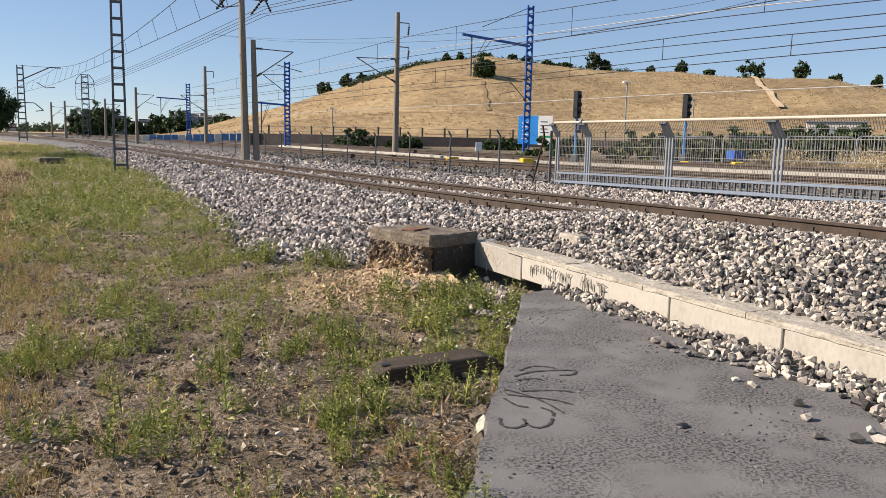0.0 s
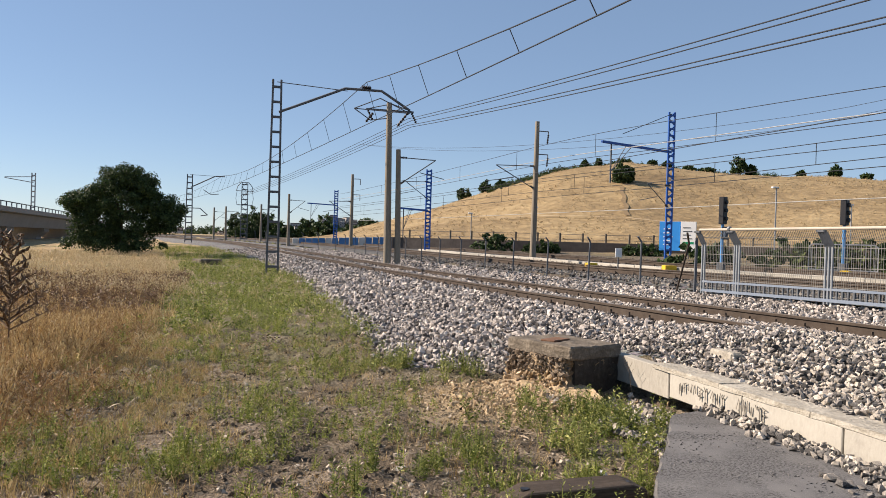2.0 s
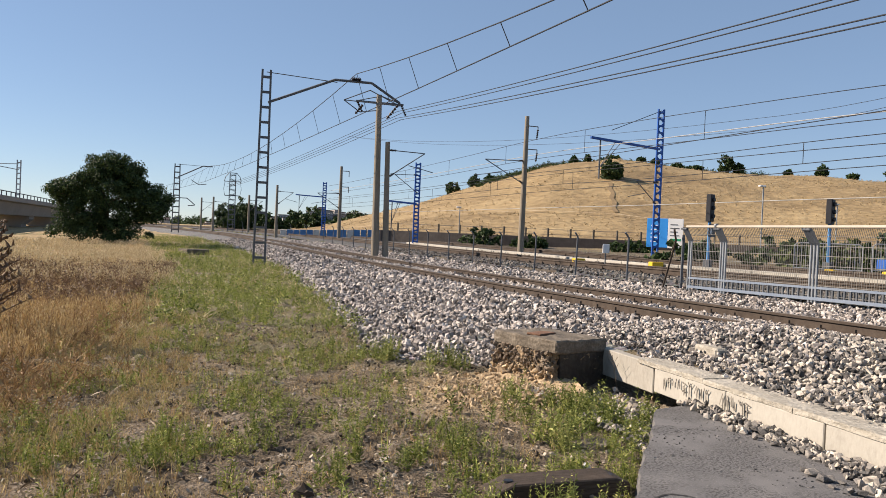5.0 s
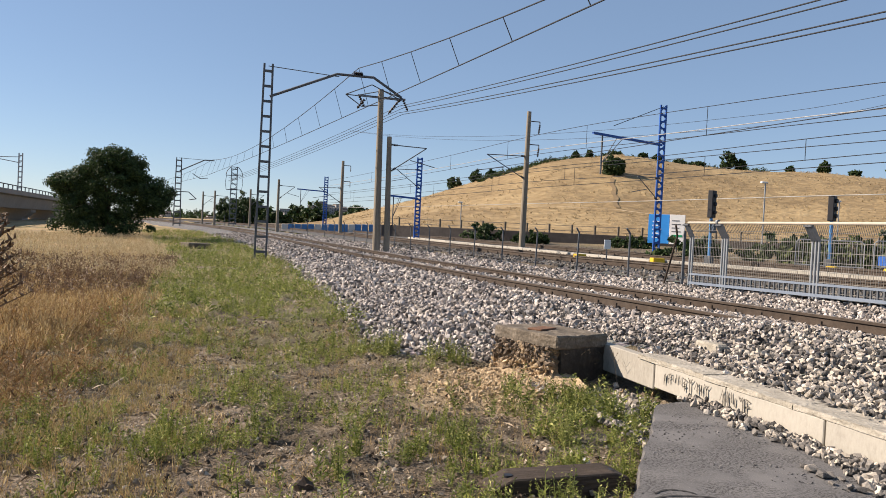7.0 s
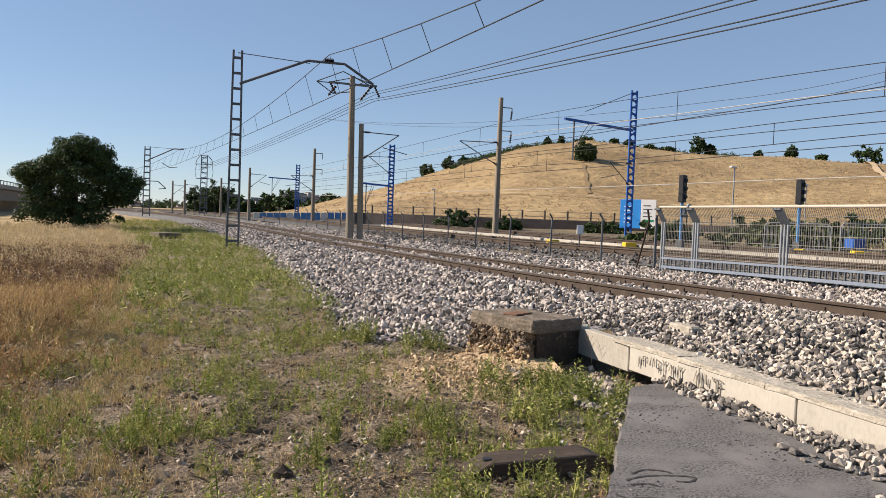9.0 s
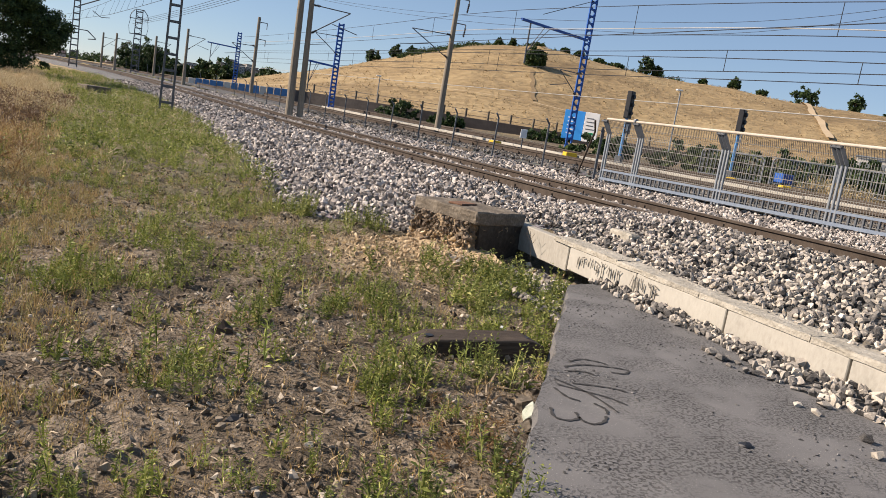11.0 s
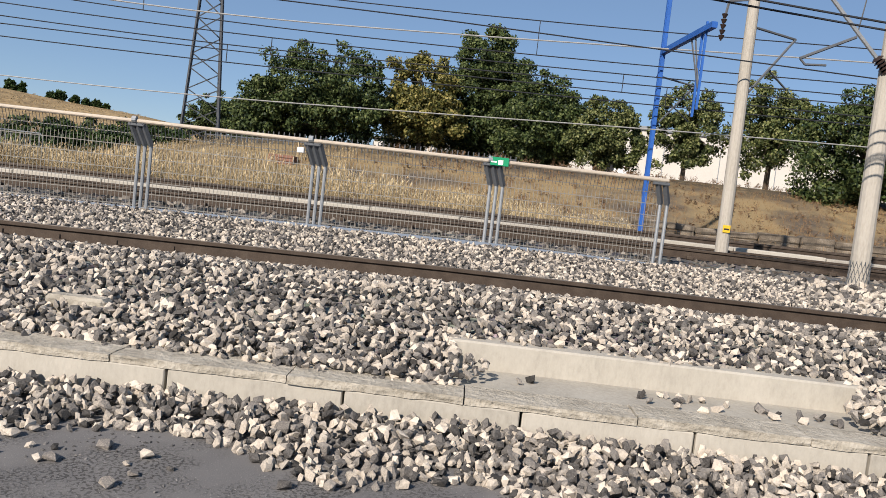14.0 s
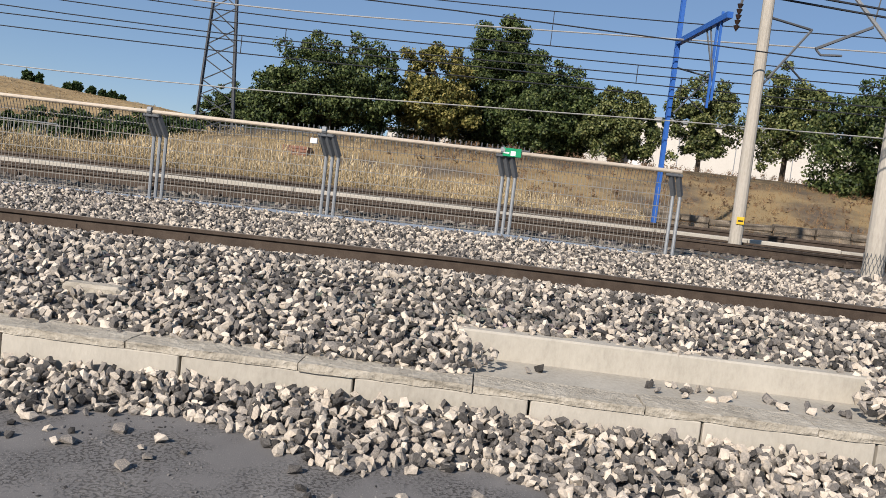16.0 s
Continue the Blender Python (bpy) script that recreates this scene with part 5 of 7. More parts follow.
x, y = rr.uniform(26.5, 41, 900), rr.uniform(-24, 4, 900)
tagged(weed_patch("berm_scrub", x, y, rr.uniform(0.15, 0.5, 900), WITHERED, 15, leaves=6, stems=3, spread=0.6, base=east_z(x, y), lw=0.34, wid=0.4), "low brown scrub on the berm slope", "scrub", kind="stuff")
# short dry turf between the open ground and the weeds
rr = np.random.RandomState(49)
n = 14000
x, y = -0.2 - 4.6 * rr.rand(n) ** 1.1, 2.6 + 11 * rr.rand(n)
k = (patchy(x, y, 1.3, 12) + 0.35 * patchy(x, y, 4.0, 13) > -0.22) & (x > -1.2 - y * 0.36)
x, y = x[k], y[k]
k = rr.rand(len(x)) < 0.5
straw("short_dry_turf", x[k], y[k], rr.uniform(0.05, 0.14, k.sum()), STRAW, 19, 6, label="short yellow dry turf on the soil", wide=0.003)
straw("pale_dry_turf", x[~k], y[~k], rr.uniform(0.05, 0.14, (~k).sum()), OLIVE_STRAW, 23, 6, label="short olive and pale dry turf on the soil", wide=0.003)
# dead stalks and chaff lying on the soil
LITTER = leafy("dead_stalk", [(0.05, 0.038, 0.028), (0.16, 0.12, 0.08), (0.36, 0.28, 0.185), (0.58, 0.47, 0.33)])
rr = np.random.RandomState(47)
x, y = rr.uniform(-4.5, 3.6, 90000), 1.8 + 11 * rr.rand(90000) ** 1.4
k = ~paved(x, y) & (x < centre(y) + np.where(y < 8.3, -3.1, toe(y))) & (rr.rand(90000) < np.clip(0.75 + 1.2 * patchy(x, y, 1.6, 21), 0.15, 1))
x, y = x[k], y[k]
n = len(x)
a = rr.rand(n) * 6.283
d = np.stack([np.cos(a), np.sin(a), np.abs(rr.randn(n)) * 0.35 * np.where(x < -0.6, 2.2, 1)], 1)
d /= np.linalg.norm(d, axis=1)[:, None]
ln = rr.uniform(0.015, 0.065, n) * np.where(rr.rand(n) < 0.05, 2.6, 1)
tagged(quads("stalk_litter", np.stack([x, y, rough_ground(x, y) + 0.008], 1), d, ln, 0.003 + ln * 0.06, LITTER, sag=0.1), "dead stalks and chaff lying on the soil", "plant litter", kind="stuff")

# small stones and clods on the soil
PEBBLE = mat("soil_pebble", [(0.045, 0.034, 0.025), (0.10, 0.078, 0.056), (0.19, 0.152, 0.11), (0.30, 0.25, 0.19), (0.48, 0.42, 0.34)], 6, 0.95, 0.3, fine=60, per="island", spread=0.38, dist=0.006)


# ---- trees ----
def tree(at, h, rx, rz, leaf, label, seed, n_clump=70, per=110, leaf_s=0.22, trunk_h=None, name="tree", lobes=None, group="", dense=1.5, fine=0.56):
    t = thing(name, at, label, "tree" if h > 2.6 else "bush", group)
    r = random.Random(seed)
    rr = np.random.RandomState(seed)
    trunk_h = trunk_h if trunk_h is not None else h * 0.3
    bm = bmesh.new()
    top = Vector((r.uniform(-0.2, 0.2), r.uniform(-0.2, 0.2), h * 0.7))
    bar(bm, (0, 0, -0.3), top * 0.5, h * 0.05, sides=8, w2=h * 0.036)
    bar(bm, top * 0.5, top, h * 0.036, sides=7, w2=h * 0.012)
    lobes = lobes or [(0, 0, h - rz, rx * 0.9, rx * 0.9, rz), (0, rx * 0.35, h - rz * 1.35, rx * 0.85, rx * 0.8, rz * 0.85), (0, -rx * 0.4, h - rz * 1.2, rx * 0.75, rx * 0.7, rz * 0.8)]
    C = []
    for cx, cy, cz, ax_, ay_, az_ in lobes:
        m = max(int(n_clump * 1.7 / len(lobes)), 6)
        v = rr.randn(m, 3)
        v /= np.linalg.norm(v, axis=1)[:, None]
        v *= (rr.uniform(0.25, 1.0, m) ** 0.5)[:, None]
        C.append(np.array([cx, cy, cz]) + v * np.array([ax_, ay_, az_]) * (1 + 0.07 * rr.randn(m, 1)))
    C = np.concatenate(C)
    for c in C[:: max(len(C) // 14, 1)]:
        a = top * r.uniform(0.35, 0.9)
        bar(bm, a, Vector(c), h * 0.016, sides=5, w2=h * 0.004)
    part("trunk", bm, BARK, t)
    size = min(rx, rz) * 0.20
    k = len(C)
    per = max(int(per * dense), 26)
    # leaves lie on the outside of each clump, turned outwards
    v = rr.randn(k, per, 3) + np.array([0, 0, 0.35])
    v /= np.linalg.norm(v, axis=2)[:, :, None]
    rad = size * rr.uniform(0.55, 1.15, (k, 1, 1)) * rr.uniform(0.55, 1.12, (k, per, 1))
    P = (C[:, None, :] + v * rad * np.array([1, 1, 0.8])).reshape(-1, 3)
    nrm = (v.reshape(-1, 3) + 0.55 * rr.randn(k * per, 3))
    d = np.cross(nrm, rr.randn(k * per, 3))
    d[:, 2] -= 0.25
    d /= np.linalg.norm(d, axis=1)[:, None]
    S = leaf_s * fine * rr.uniform(0.6, 1.35, len(P))
    side = np.cross(d, nrm)
    side /= np.linalg.norm(side, axis=1)[:, None] + 1e-9
    mid = P + d * (S * 0.5)[:, None]
    V = np.stack([P, mid + side * (S * 0.33)[:, None], P + d * S[:, None], mid - side * (S * 0.33)[:, None]], 1).reshape(-1, 3)
    raw("crown", V, np.arange(len(P) * 4).reshape(-1, 4), leaf, t)
    return t


tree((-7.1, 54.5, -0.05), 5.9, 3.0, 2.6, LEAF_DARK, "large dark green tree standing alone in dry grass", 51, 230, 120, 0.24, 0.8,
     lobes=[(-0.5, 0, 4.7, 0.9, 1.2, 0.9), (0.7, 0, 4.4, 1.0, 1.2, 1.0), (0.2, 0, 3.5, 1.7, 1.8, 1.2), (1.9, 0, 3.3, 0.9, 1.2, 0.9), (2.5, 0, 2.2, 1.0, 1.2, 0.8), (-1.7, 0, 3.7, 0.9, 1.2, 0.8), (-2.3, 0, 2.7, 0.9, 1.2, 0.8), (1.2, 0, 2.2, 1.6, 1.4, 1.0), (-1.2, 0, 2.1, 1.4, 1.4, 1.0), (0.5, 0, 0.95, 2.4, 1.4, 0.8), (0, 0, 2.7, 1.7, 1.2, 1.4), (-1.6, 0, 1.2, 1.5, 1.2, 0.8), (-0.4, 0, 0.65, 2.9, 1.3, 0.6), (0.3, 0, 5.15, 1.1, 1.1, 0.85), (3.0, 0, 2.9, 0.85, 1.0, 0.8), (-2.9, 0, 3.2, 0.75, 1.0, 0.75), (1.5, 0, 4.4, 0.8, 1.0, 0.7)])
G = "trees on the berm"
tree((44, 9.0, 3.0), 6.6, 3.3, 2.8, LEAF, "broad leafy green tree on the berm", 52, 240, 120, 0.30, 1.2, group=G, lobes=[(0, 0.5, 3.6, 2.6, 2.6, 2.4), (0, 2.6, 2.3, 1.8, 1.5, 1.9), (0, -1.6, 4.0, 2.2, 2.2, 2.2), (0, 0.4, 2.2, 2.8, 2.8, 1.3), (0, -2.2, 2.4, 2.0, 2.0, 1.4), (3.2, 0.6, 0.9, 1.4, 3.6, 1.2), (-0.5, 3.3, 1.2, 1.4, 1.3, 1.3)])
tree((45, 3.1, 3.1), 6.5, 2.2, 2.5, LEAF_YELLOW, "tree with yellowing leaves on the berm", 53, 170, 110, 0.30, 1.6, group=G, lobes=[(0, 0, 4.2, 2.0, 2.1, 2.1), (0, 0.9, 2.8, 1.9, 1.6, 1.6), (0, -0.8, 2.5, 2.0, 1.8, 1.4), (3.2, 0, 0.9, 1.4, 3.0, 1.2)])
tree((48, -0.4, 3.1), 8.7, 2.7, 3.4, LEAF, "tall dark green tree on the berm", 54, 260, 120, 0.30, 2.0, group=G, lobes=[(0, 0.2, 6.6, 1.9, 2.0, 2.0), (0, -1.2, 5.2, 2.2, 2.2, 2.0), (0, 0.6, 4.4, 2.4, 2.4, 2.2), (0, -1.8, 3.0, 2.4, 2.2, 1.8), (0, 0.8, 2.6, 2.4, 2.2, 1.6), (2.6, -1.0, 0.9, 1.4, 3.6, 1.3)])
tree((44, -3.6, 3.0), 5.6, 2.5, 2.4, LEAF, "leafy green tree on the berm", 55, 170, 110, 0.28, 1.2, group=G)
tree((42, -7.0, 3.0), 4.6, 1.9, 1.9, LEAF_OLIVE, "small light green tree on the berm", 56, 120, 110, 0.26, 1.0, group=G)
tree((41, -10.9, 3.0), 5.6, 1.8, 2.2, LEAF_OLIVE, "slender green tree on the berm", 57, 70, 100, 0.26, 2.2, group=G)
tree((40, -14.8, 3.0), 6.3, 2.1, 2.4, LEAF_OLIVE, "green tree with a bare trunk on the berm", 58, 90, 100, 0.26, 2.6, group=G)
tree((36, -17.6, 2.6), 6.2, 2.8, 3.0, LEAF, "dense dark tree at the edge of the berm", 59, 130, 120, 0.28, 1.0, group=G)
tree((33, -21.0, 2.3), 6.5, 3.0, 3.2, LEAF_DARK, "dense dark tree at the edge of the berm", 60, 110, 110, 0.28, 1.0, group=G)
tree((47, 12.8, 2.9), 3.2, 1.3, 1.6, LEAF_DARK, "dark conifer-like shrub on the berm", 61, 50, 100, 0.2, 0.3, group=G)
tree((74, 24.6, 3.0), 6.0, 2.9, 2.3, LEAF, "green tree behind the pylon", 62, 90, 90, 0.36, 1.4)

# bushes behind the tracks
for i, (bx, by, bh, br_) in enumerate([(23, 26, 1.3, 2.2), (26, 25, 1.5, 2.4), (28.5, 22.5, 1.6, 2.4), (31, 20, 1.5, 2.2), (33, 17.5, 1.4, 2.0), (30, 27, 1.7, 2.6), (34, 24, 1.9, 2.6), (19.5, 58, 1.6, 1.9), (27, 48, 1.0, 2.0), (36, 20, 1.8, 2.5), (22, 54, 1.0, 1.6), (24.5, 29.5, 1.5, 2.3), (27.5, 29, 1.6, 2.4), (33, 27.5, 1.8, 2.5), (37.5, 24, 1.9, 2.6), (38, 17, 1.7, 2.4), (35.5, 15, 1.3, 2.0), (31, 24, 1.7, 2.4), (25, 22.5, 1.0, 1.6), (21, 32, 1.3, 2.0)]):
    tree((bx, by, float(east_z(bx, by)) - 0.1), bh, br_, bh * 0.55, LEAF_DARK if i % 3 else LEAF, "low dark bush beside the far track", 70 + i, 44, 60, 0.2, 0.2, "bush", group="trackside bushes", dense=0.9, fine=0.95)

# scattered trees and bushes on the hill
HB = [(53, 182.4, 3.5, 3), (58, 181, 3.5, 2), (62, 180.2, 2, 1.6), (80, 172, 2.4, 1.2), (83, 171, 2.4, 1.0), (94, 165.2, 2.0, 1.6), (97, 164, 2.2, 1.8), (101, 161, 1.4, 2.2), (109.7, 155, 5.5, 2.4), (112, 153.4, 3, 1.5), (120, 147, 1.6, 0.9), (125.4, 142.8, 3.4, 1.6), (129.8, 138.8, 1.6, 2.2),
      (136, 132.5, 5.5, 4.0), (142.6, 124.9, 6.0, 2.2), (147, 119.5, 1.8, 1.6), (152, 113.7, 3.4, 1.4), (154.5, 110.6, 3.0, 1.0), (157.1, 106.6, 2.4, 0.9), (158.4, 104.7, 3.0, 1.1), (162.6, 98.3, 2.9, 1.4), (163.8, 96.4, 2.4, 1.2), (166.4, 91.5, 2.0, 1.1), (167.2, 89.9, 2.7, 1.2), (168.6, 87.2, 2.1, 1.0), (169.5, 85.4, 1.6, 1.1), (170.5, 83.5, 1.9, 1.2), (171.3, 81.8, 1.2, 0.9), (104, 158.5, 1.4, 3), (88, 168.6, 1.6, 3)]
for i, (bx, by, bh, br_) in enumerate(HB):
    tree((bx, by, hill_z(bx, by) - 0.4), bh * 0.8 + 0.4, br_ * 0.75, bh * 0.42, LEAF_DARK, "small dark tree on the dry hill", 100 + i, 26, 46, 0.55, bh * 0.25, "hill_tree" if bh > 2.6 else "hill_bush", group="trees on the hill", dense=0.8, fine=1.0)
tree((69, 131.5, hill_z(69, 131.5) - 0.3), 3.9, 2.1, 1.8, LEAF_DARK, "round dark bush on the hillside", 140, 70, 70, 0.5, 0.5, "hill_bush", group="trees on the hill", dense=1.0, fine=0.9)

# ---- far left: viaduct, town, wooded ridge ----
va = thing("viaduct", (-27.4, 90, 0.0), "grey concrete railway viaduct on stub piers", "viaduct", rz=2.5)
bm = bmesh.new()
prof = [(-4, 3.75), (4, 3.75), (4, 3.35), (3.4, 3.2), (2.9, 1.75), (-2.9, 1.75), (-3.4, 3.2), (-4, 3.35)]
ra = [bm.verts.new((a, -40, b)) for a, b in prof]
rb = [bm.verts.new((a, 110, b)) for a, b in prof]
bm.faces.new(ra), bm.faces.new(rb[::-1])
for i in range(len(prof)):
    j = (i + 1) % len(prof)
    bm.faces.new((ra[i], rb[i], rb[j], ra[j]))
bmesh.ops.recalc_face_normals(bm, faces=bm.faces)
part("deck", bm, BRIDGE, va)
part("parapet", one((3.85, -40, 3.75), (4.0, 110, 3.9), 0.01), BRIDGE, va)
part("handrail", rod((3.92, -40, 4.4), (3.92, 110, 4.4), 0.10, 4), GALV_DARK, va)
for k in range(60):
    part("baluster", rod((3.92, -40 + k * 2.5, 3.8), (3.92, -40 + k * 2.5, 4.4), 0.10, 4), GALV_DARK, va)
for yk in (-12, 11, 34, 57, 80):
    pb = bmesh.new()
    pr = [(-1.6, -1.5), (1.6, -1.5), (1.6, 0.5), (2.6, 1.3), (2.6, 1.74), (-2.6, 1.74), (-2.6, 1.3), (-1.6, 0.5)]
    fa = [pb.verts.new((a, yk - 2.0, b)) for a, b in pr]
    fb_ = [pb.verts.new((a, yk + 2.0, b)) for a, b in pr]
    pb.faces.new(fa), pb.faces.new(fb_[::-1])
    for i in range(len(pr)):
        j = (i + 1) % len(pr)
        pb.faces.new((fa[i], fb_[i], fb_[j], fa[j]))
    bmesh.ops.recalc_face_normals(pb, faces=pb.faces)
    part("pier", pb, BRIDGE, va)
for yk, zz in ((30, 9.5), (62, 9.0)):
    vm = lattice(6.5, 0.5, 8, 0.1, GALV, "viaduct_mast", (-30.0, 95 + yk * 0.6, 3.7), "pale catenary mast on the viaduct", 0.5)
    part("arm", pipe([(0, 0, 5.0), (-4, 0, 5.6)], 0.12, 4), GALV, vm)
    part("arm", pipe([(0, 0, 5.9), (-4, 0, 5.7)], 0.1, 4), GALV, vm)

for i in range(9):
    a = 1.0 + i * 1.05
    r0 = 205 + 12 * math.sin(i * 2.3)
    bx, by = r0 * math.sin(radians(a)), r0 * math.cos(radians(a))
    tree((bx, by, 0.6), 5.6 + 1.6 * math.sin(i * 1.7), 3.6, 2.7, LEAF_DARK, "dark tree on the wooded edge of town", 160 + i, 30, 50, 0.8, 0.6, "town_tree", group="trees by the town", dense=0.8, fine=0.9)
tree((3.0, 128, 0.8), 5.6, 2.8, 2.6, LEAF_DARK, "dark tree beside the distant line", 170, 60, 70, 0.4, 0.6)
tree((0.2, 131, 0.8), 4.6, 2.2, 2.2, LEAF_DARK, "dark tree beside the distant line", 171, 50, 70, 0.4, 0.6)
# wooded rise with the town on it
# the grey-green base colour carries the haze of the distance
RIDGE = mat("far_wooded_rise", [(0.06, 0.075, 0.06), (0.11, 0.125, 0.10), (0.20, 0.195, 0.165)], 0.03, 1.0, 0.6, fine=0.12, dist=2.0)


def rise_z(a, d):
    return (8 + 13 * np.exp(-((a - 8) / 4.5) ** 2)) * np.sin(np.clip((d - 720) / 280, 0, 1) * math.pi / 2) - 1.5


ridge_a, ridge_d = np.linspace(-8, 24, 220), np.linspace(720, 1000, 14)
RA, RD = np.meshgrid(ridge_a, ridge_d, indexing="ij")
rise = rise_z(RA, RD) + np.random.RandomState(5).uniform(-1.2, 1.6, RA.shape)
ri = (np.arange(219)[:, None] * 14 + np.arange(13)[None, :]).ravel()
tagged(raw("far_ridge", np.stack([RD * np.sin(np.radians(RA)), RD * np.cos(np.radians(RA)), rise], -1).reshape(-1, 3), np.stack([ri, ri + 14, ri + 15, ri + 1], 1), RIDGE), "hazy wooded rise behind the town", "ridge", kind="structure")
PINK_WALL = mat("far_pinkish_building", [(0.34, 0.24, 0.21), (0.52, 0.42, 0.37)], 0.05, 0.9, 0, per="object", spread=0.2)
rt = random.Random(77)
for i in range(58):
    a = rt.uniform(-4.5, 3) if i < 16 else rt.uniform(3, 11)
    r0 = rt.uniform(640, 715) if a < 3 else rt.uniform(790, 960)
    bx, by = r0 * math.sin(radians(a)), r0 * math.cos(radians(a))
    hgt = rt.uniform(4, 10) if a < 3 else rt.uniform(5, 10) + 5 * math.exp(-((a - 7) / 0.9) ** 2)
    wd = rt.uniform(4.5, 9)
    b = thing("apartment_building", (bx, by, float(rise_z(a, r0)) - 1.0), "distant hazy pale apartment block in the town", "building", "town buildings", rz=rt.uniform(-30, 30))
    part("wall", one((-wd / 2, -5, 0), (wd / 2, 5, hgt), 0.1), PINK_WALL if i % 3 == 0 else HAZE_CITY, b)
    part("roof", one((-wd / 2 - 0.3, -5.3, hgt), (wd / 2 + 0.3, 5.3, hgt + 0.5), 0.1), RAIL if i % 3 else OLD_CONC, b)
    for u in range(3):
        for v in range(int(hgt / 3)):
            part("window", one((-wd / 2 + (u + 0.3) * wd / 3, -5.06, v * 3 + 1.0), (-wd / 2 + (u + 0.75) * wd / 3, -4.98, v * 3 + 2.4)), GLASS_DARK, b)
rr = np.random.RandomState(92)
n = 420
az, rd = rr.uniform(-5, 14, n), rr.uniform(725, 985, n)
x, y = rd * np.sin(np.radians(az)), rd * np.cos(np.radians(az))
tagged(weed_patch("ridge_woods", x, y, rr.uniform(4, 9, n), LEAF_DARK, 18, leaves=14, stems=4, spread=0.4, base=rise_z(az, rd), lw=0.4, wid=0.55), "dark distant trees on the rise", "woods", kind="stuff")
bf = thing("site_fence", (0, 0, 0), "long blue hoarding along the distant tracks", "hoarding")
for i in range(14):
    x0 = 6.0 + i * 0.68
    pn = part("panel", one((0, -0.04, 0), (0.66, 0.04, 1.35), 0.02), BLUE_PANEL if i % 5 else WHITE, bf)
    pn.matrix_basis = pose(x0, 86 - i * 0.28, 0.05 + i * 0.03, 0, 0, -22)

# ---- beyond the tracks ----
lw_ = thing("low_boundary_wall", (0, 0, 0), "dark low boundary wall below the hill", "wall", kind="structure")
WP = [(13.2, 68), (22, 60), (34, 52), (44, 42), (52, 30)]
for (xa, ya), (xb, yb) in zip(WP, WP[1:]):
    L_ = math.hypot(xb - xa, yb - ya)
    o = part("wall_length", one((0, -0.15, -0.5), (L_, 0.15, 1.0), 0.02), DARKWALL, lw_)
    o.matrix_basis = pose(xa, ya, 0.75, 0, 0, math.degrees(math.atan2(yb - ya, xb - xa)))
    nb = int(L_ / 1.7)
    for hz in (1.95, 2.35):
        part("fence_rail", rod((xa, ya, hz), (xb, yb, hz), 0.03, 4), GALV_DARK, lw_)
    for i in range(nb):
        u = i / nb
        part("wall_post", one((xa + (xb - xa) * u - 0.08, ya + (yb - ya) * u - 0.06, 1.6), (xa + (xb - xa) * u + 0.06, ya + (yb - ya) * u + 0.06, 2.45), 0.01), OLD_CONC, lw_)


def board():
    t = thing("site_sign", (26.05, 42.65, 0.9), "large blue and white site notice board on posts", "sign", rz=-46)
    part("blue_panel", one((-1.06, -0.04, 0.42), (0.22, 0.04, 2.2), 0.01), SIGN_BLUE, t)
    part("white_panel", one((0.27, -0.14, 0.40), (1.18, -0.06, 2.2), 0.01), SIGN_WHITE, t)
    for i in range(5):
        part("text_bar", one((-0.80, -0.052, 0.75 + i * 0.24), (-0.80 + 0.35 + 0.2 * ((i * 7) % 3) / 2, -0.042, 0.83 + i * 0.24)), SIGN_WHITE, t)
    for i in range(4):
        part("text_bar", one((0.40, -0.152, 1.15 + i * 0.22), (0.95 - 0.1 * (i % 2), -0.142, 1.20 + i * 0.22)), GALV_DARK, t)
    part("green_bar", one((0.40, -0.152, 0.85), (1.06, -0.142, 0.98)), SIGN_GREEN, t)
    for xx in (-0.7, 0.7):
        part("post", rod((xx, 0.05, -0.3), (xx, 0.05, 2.1), 0.09, 6), GALV_DARK, t)


board()


SIGNAL_BLUE = mat("light_blue_post_paint", [(0.06, 0.20, 0.42), (0.10, 0.27, 0.52)], 3, 0.5, 0.05, fine=20)


def signal(at, h, head, label, plate=False):
    t = thing("track_signal", at, label, "signal", "track signals", rz=28)
    part("post", rod((0, 0, -0.2), (0, 0, h), 0.12, 8), SIGNAL_BLUE, t)
    part("head", one((-0.15, -0.10, h), (0.15, 0.10, h + head), 0.02), BLACK, t)
    for k in range(3):
        hd = rod((0, -0.11, h + head * (0.2 + 0.3 * k)), (0, -0.17, h + head * (0.2 + 0.3 * k)), 0.15, 10)
        part("lamp_hood", hd, BLACK, t)
    part("base", one((-0.13, -0.13, -0.15), (0.13, 0.13, 0.3), 0.02), GALV_DARK, t)
    if plate:
        part("plate", one((-0.28, -0.13, 1.15), (0.20, -0.10, 1.62), 0.01), GALV_DARK, t)
        part("plate_bar", one((-0.2, -0.142, 1.25), (-0.05, -0.132, 1.5)), SIGN_WHITE, t)


signal((17.5, 25.55, 0.66), 1.72, 1.02, "black signal head on a blue post by the far track", True)
signal((20.0, 22.3, 0.78), 1.60, 0.86, "black signal head on a blue post by the far track")
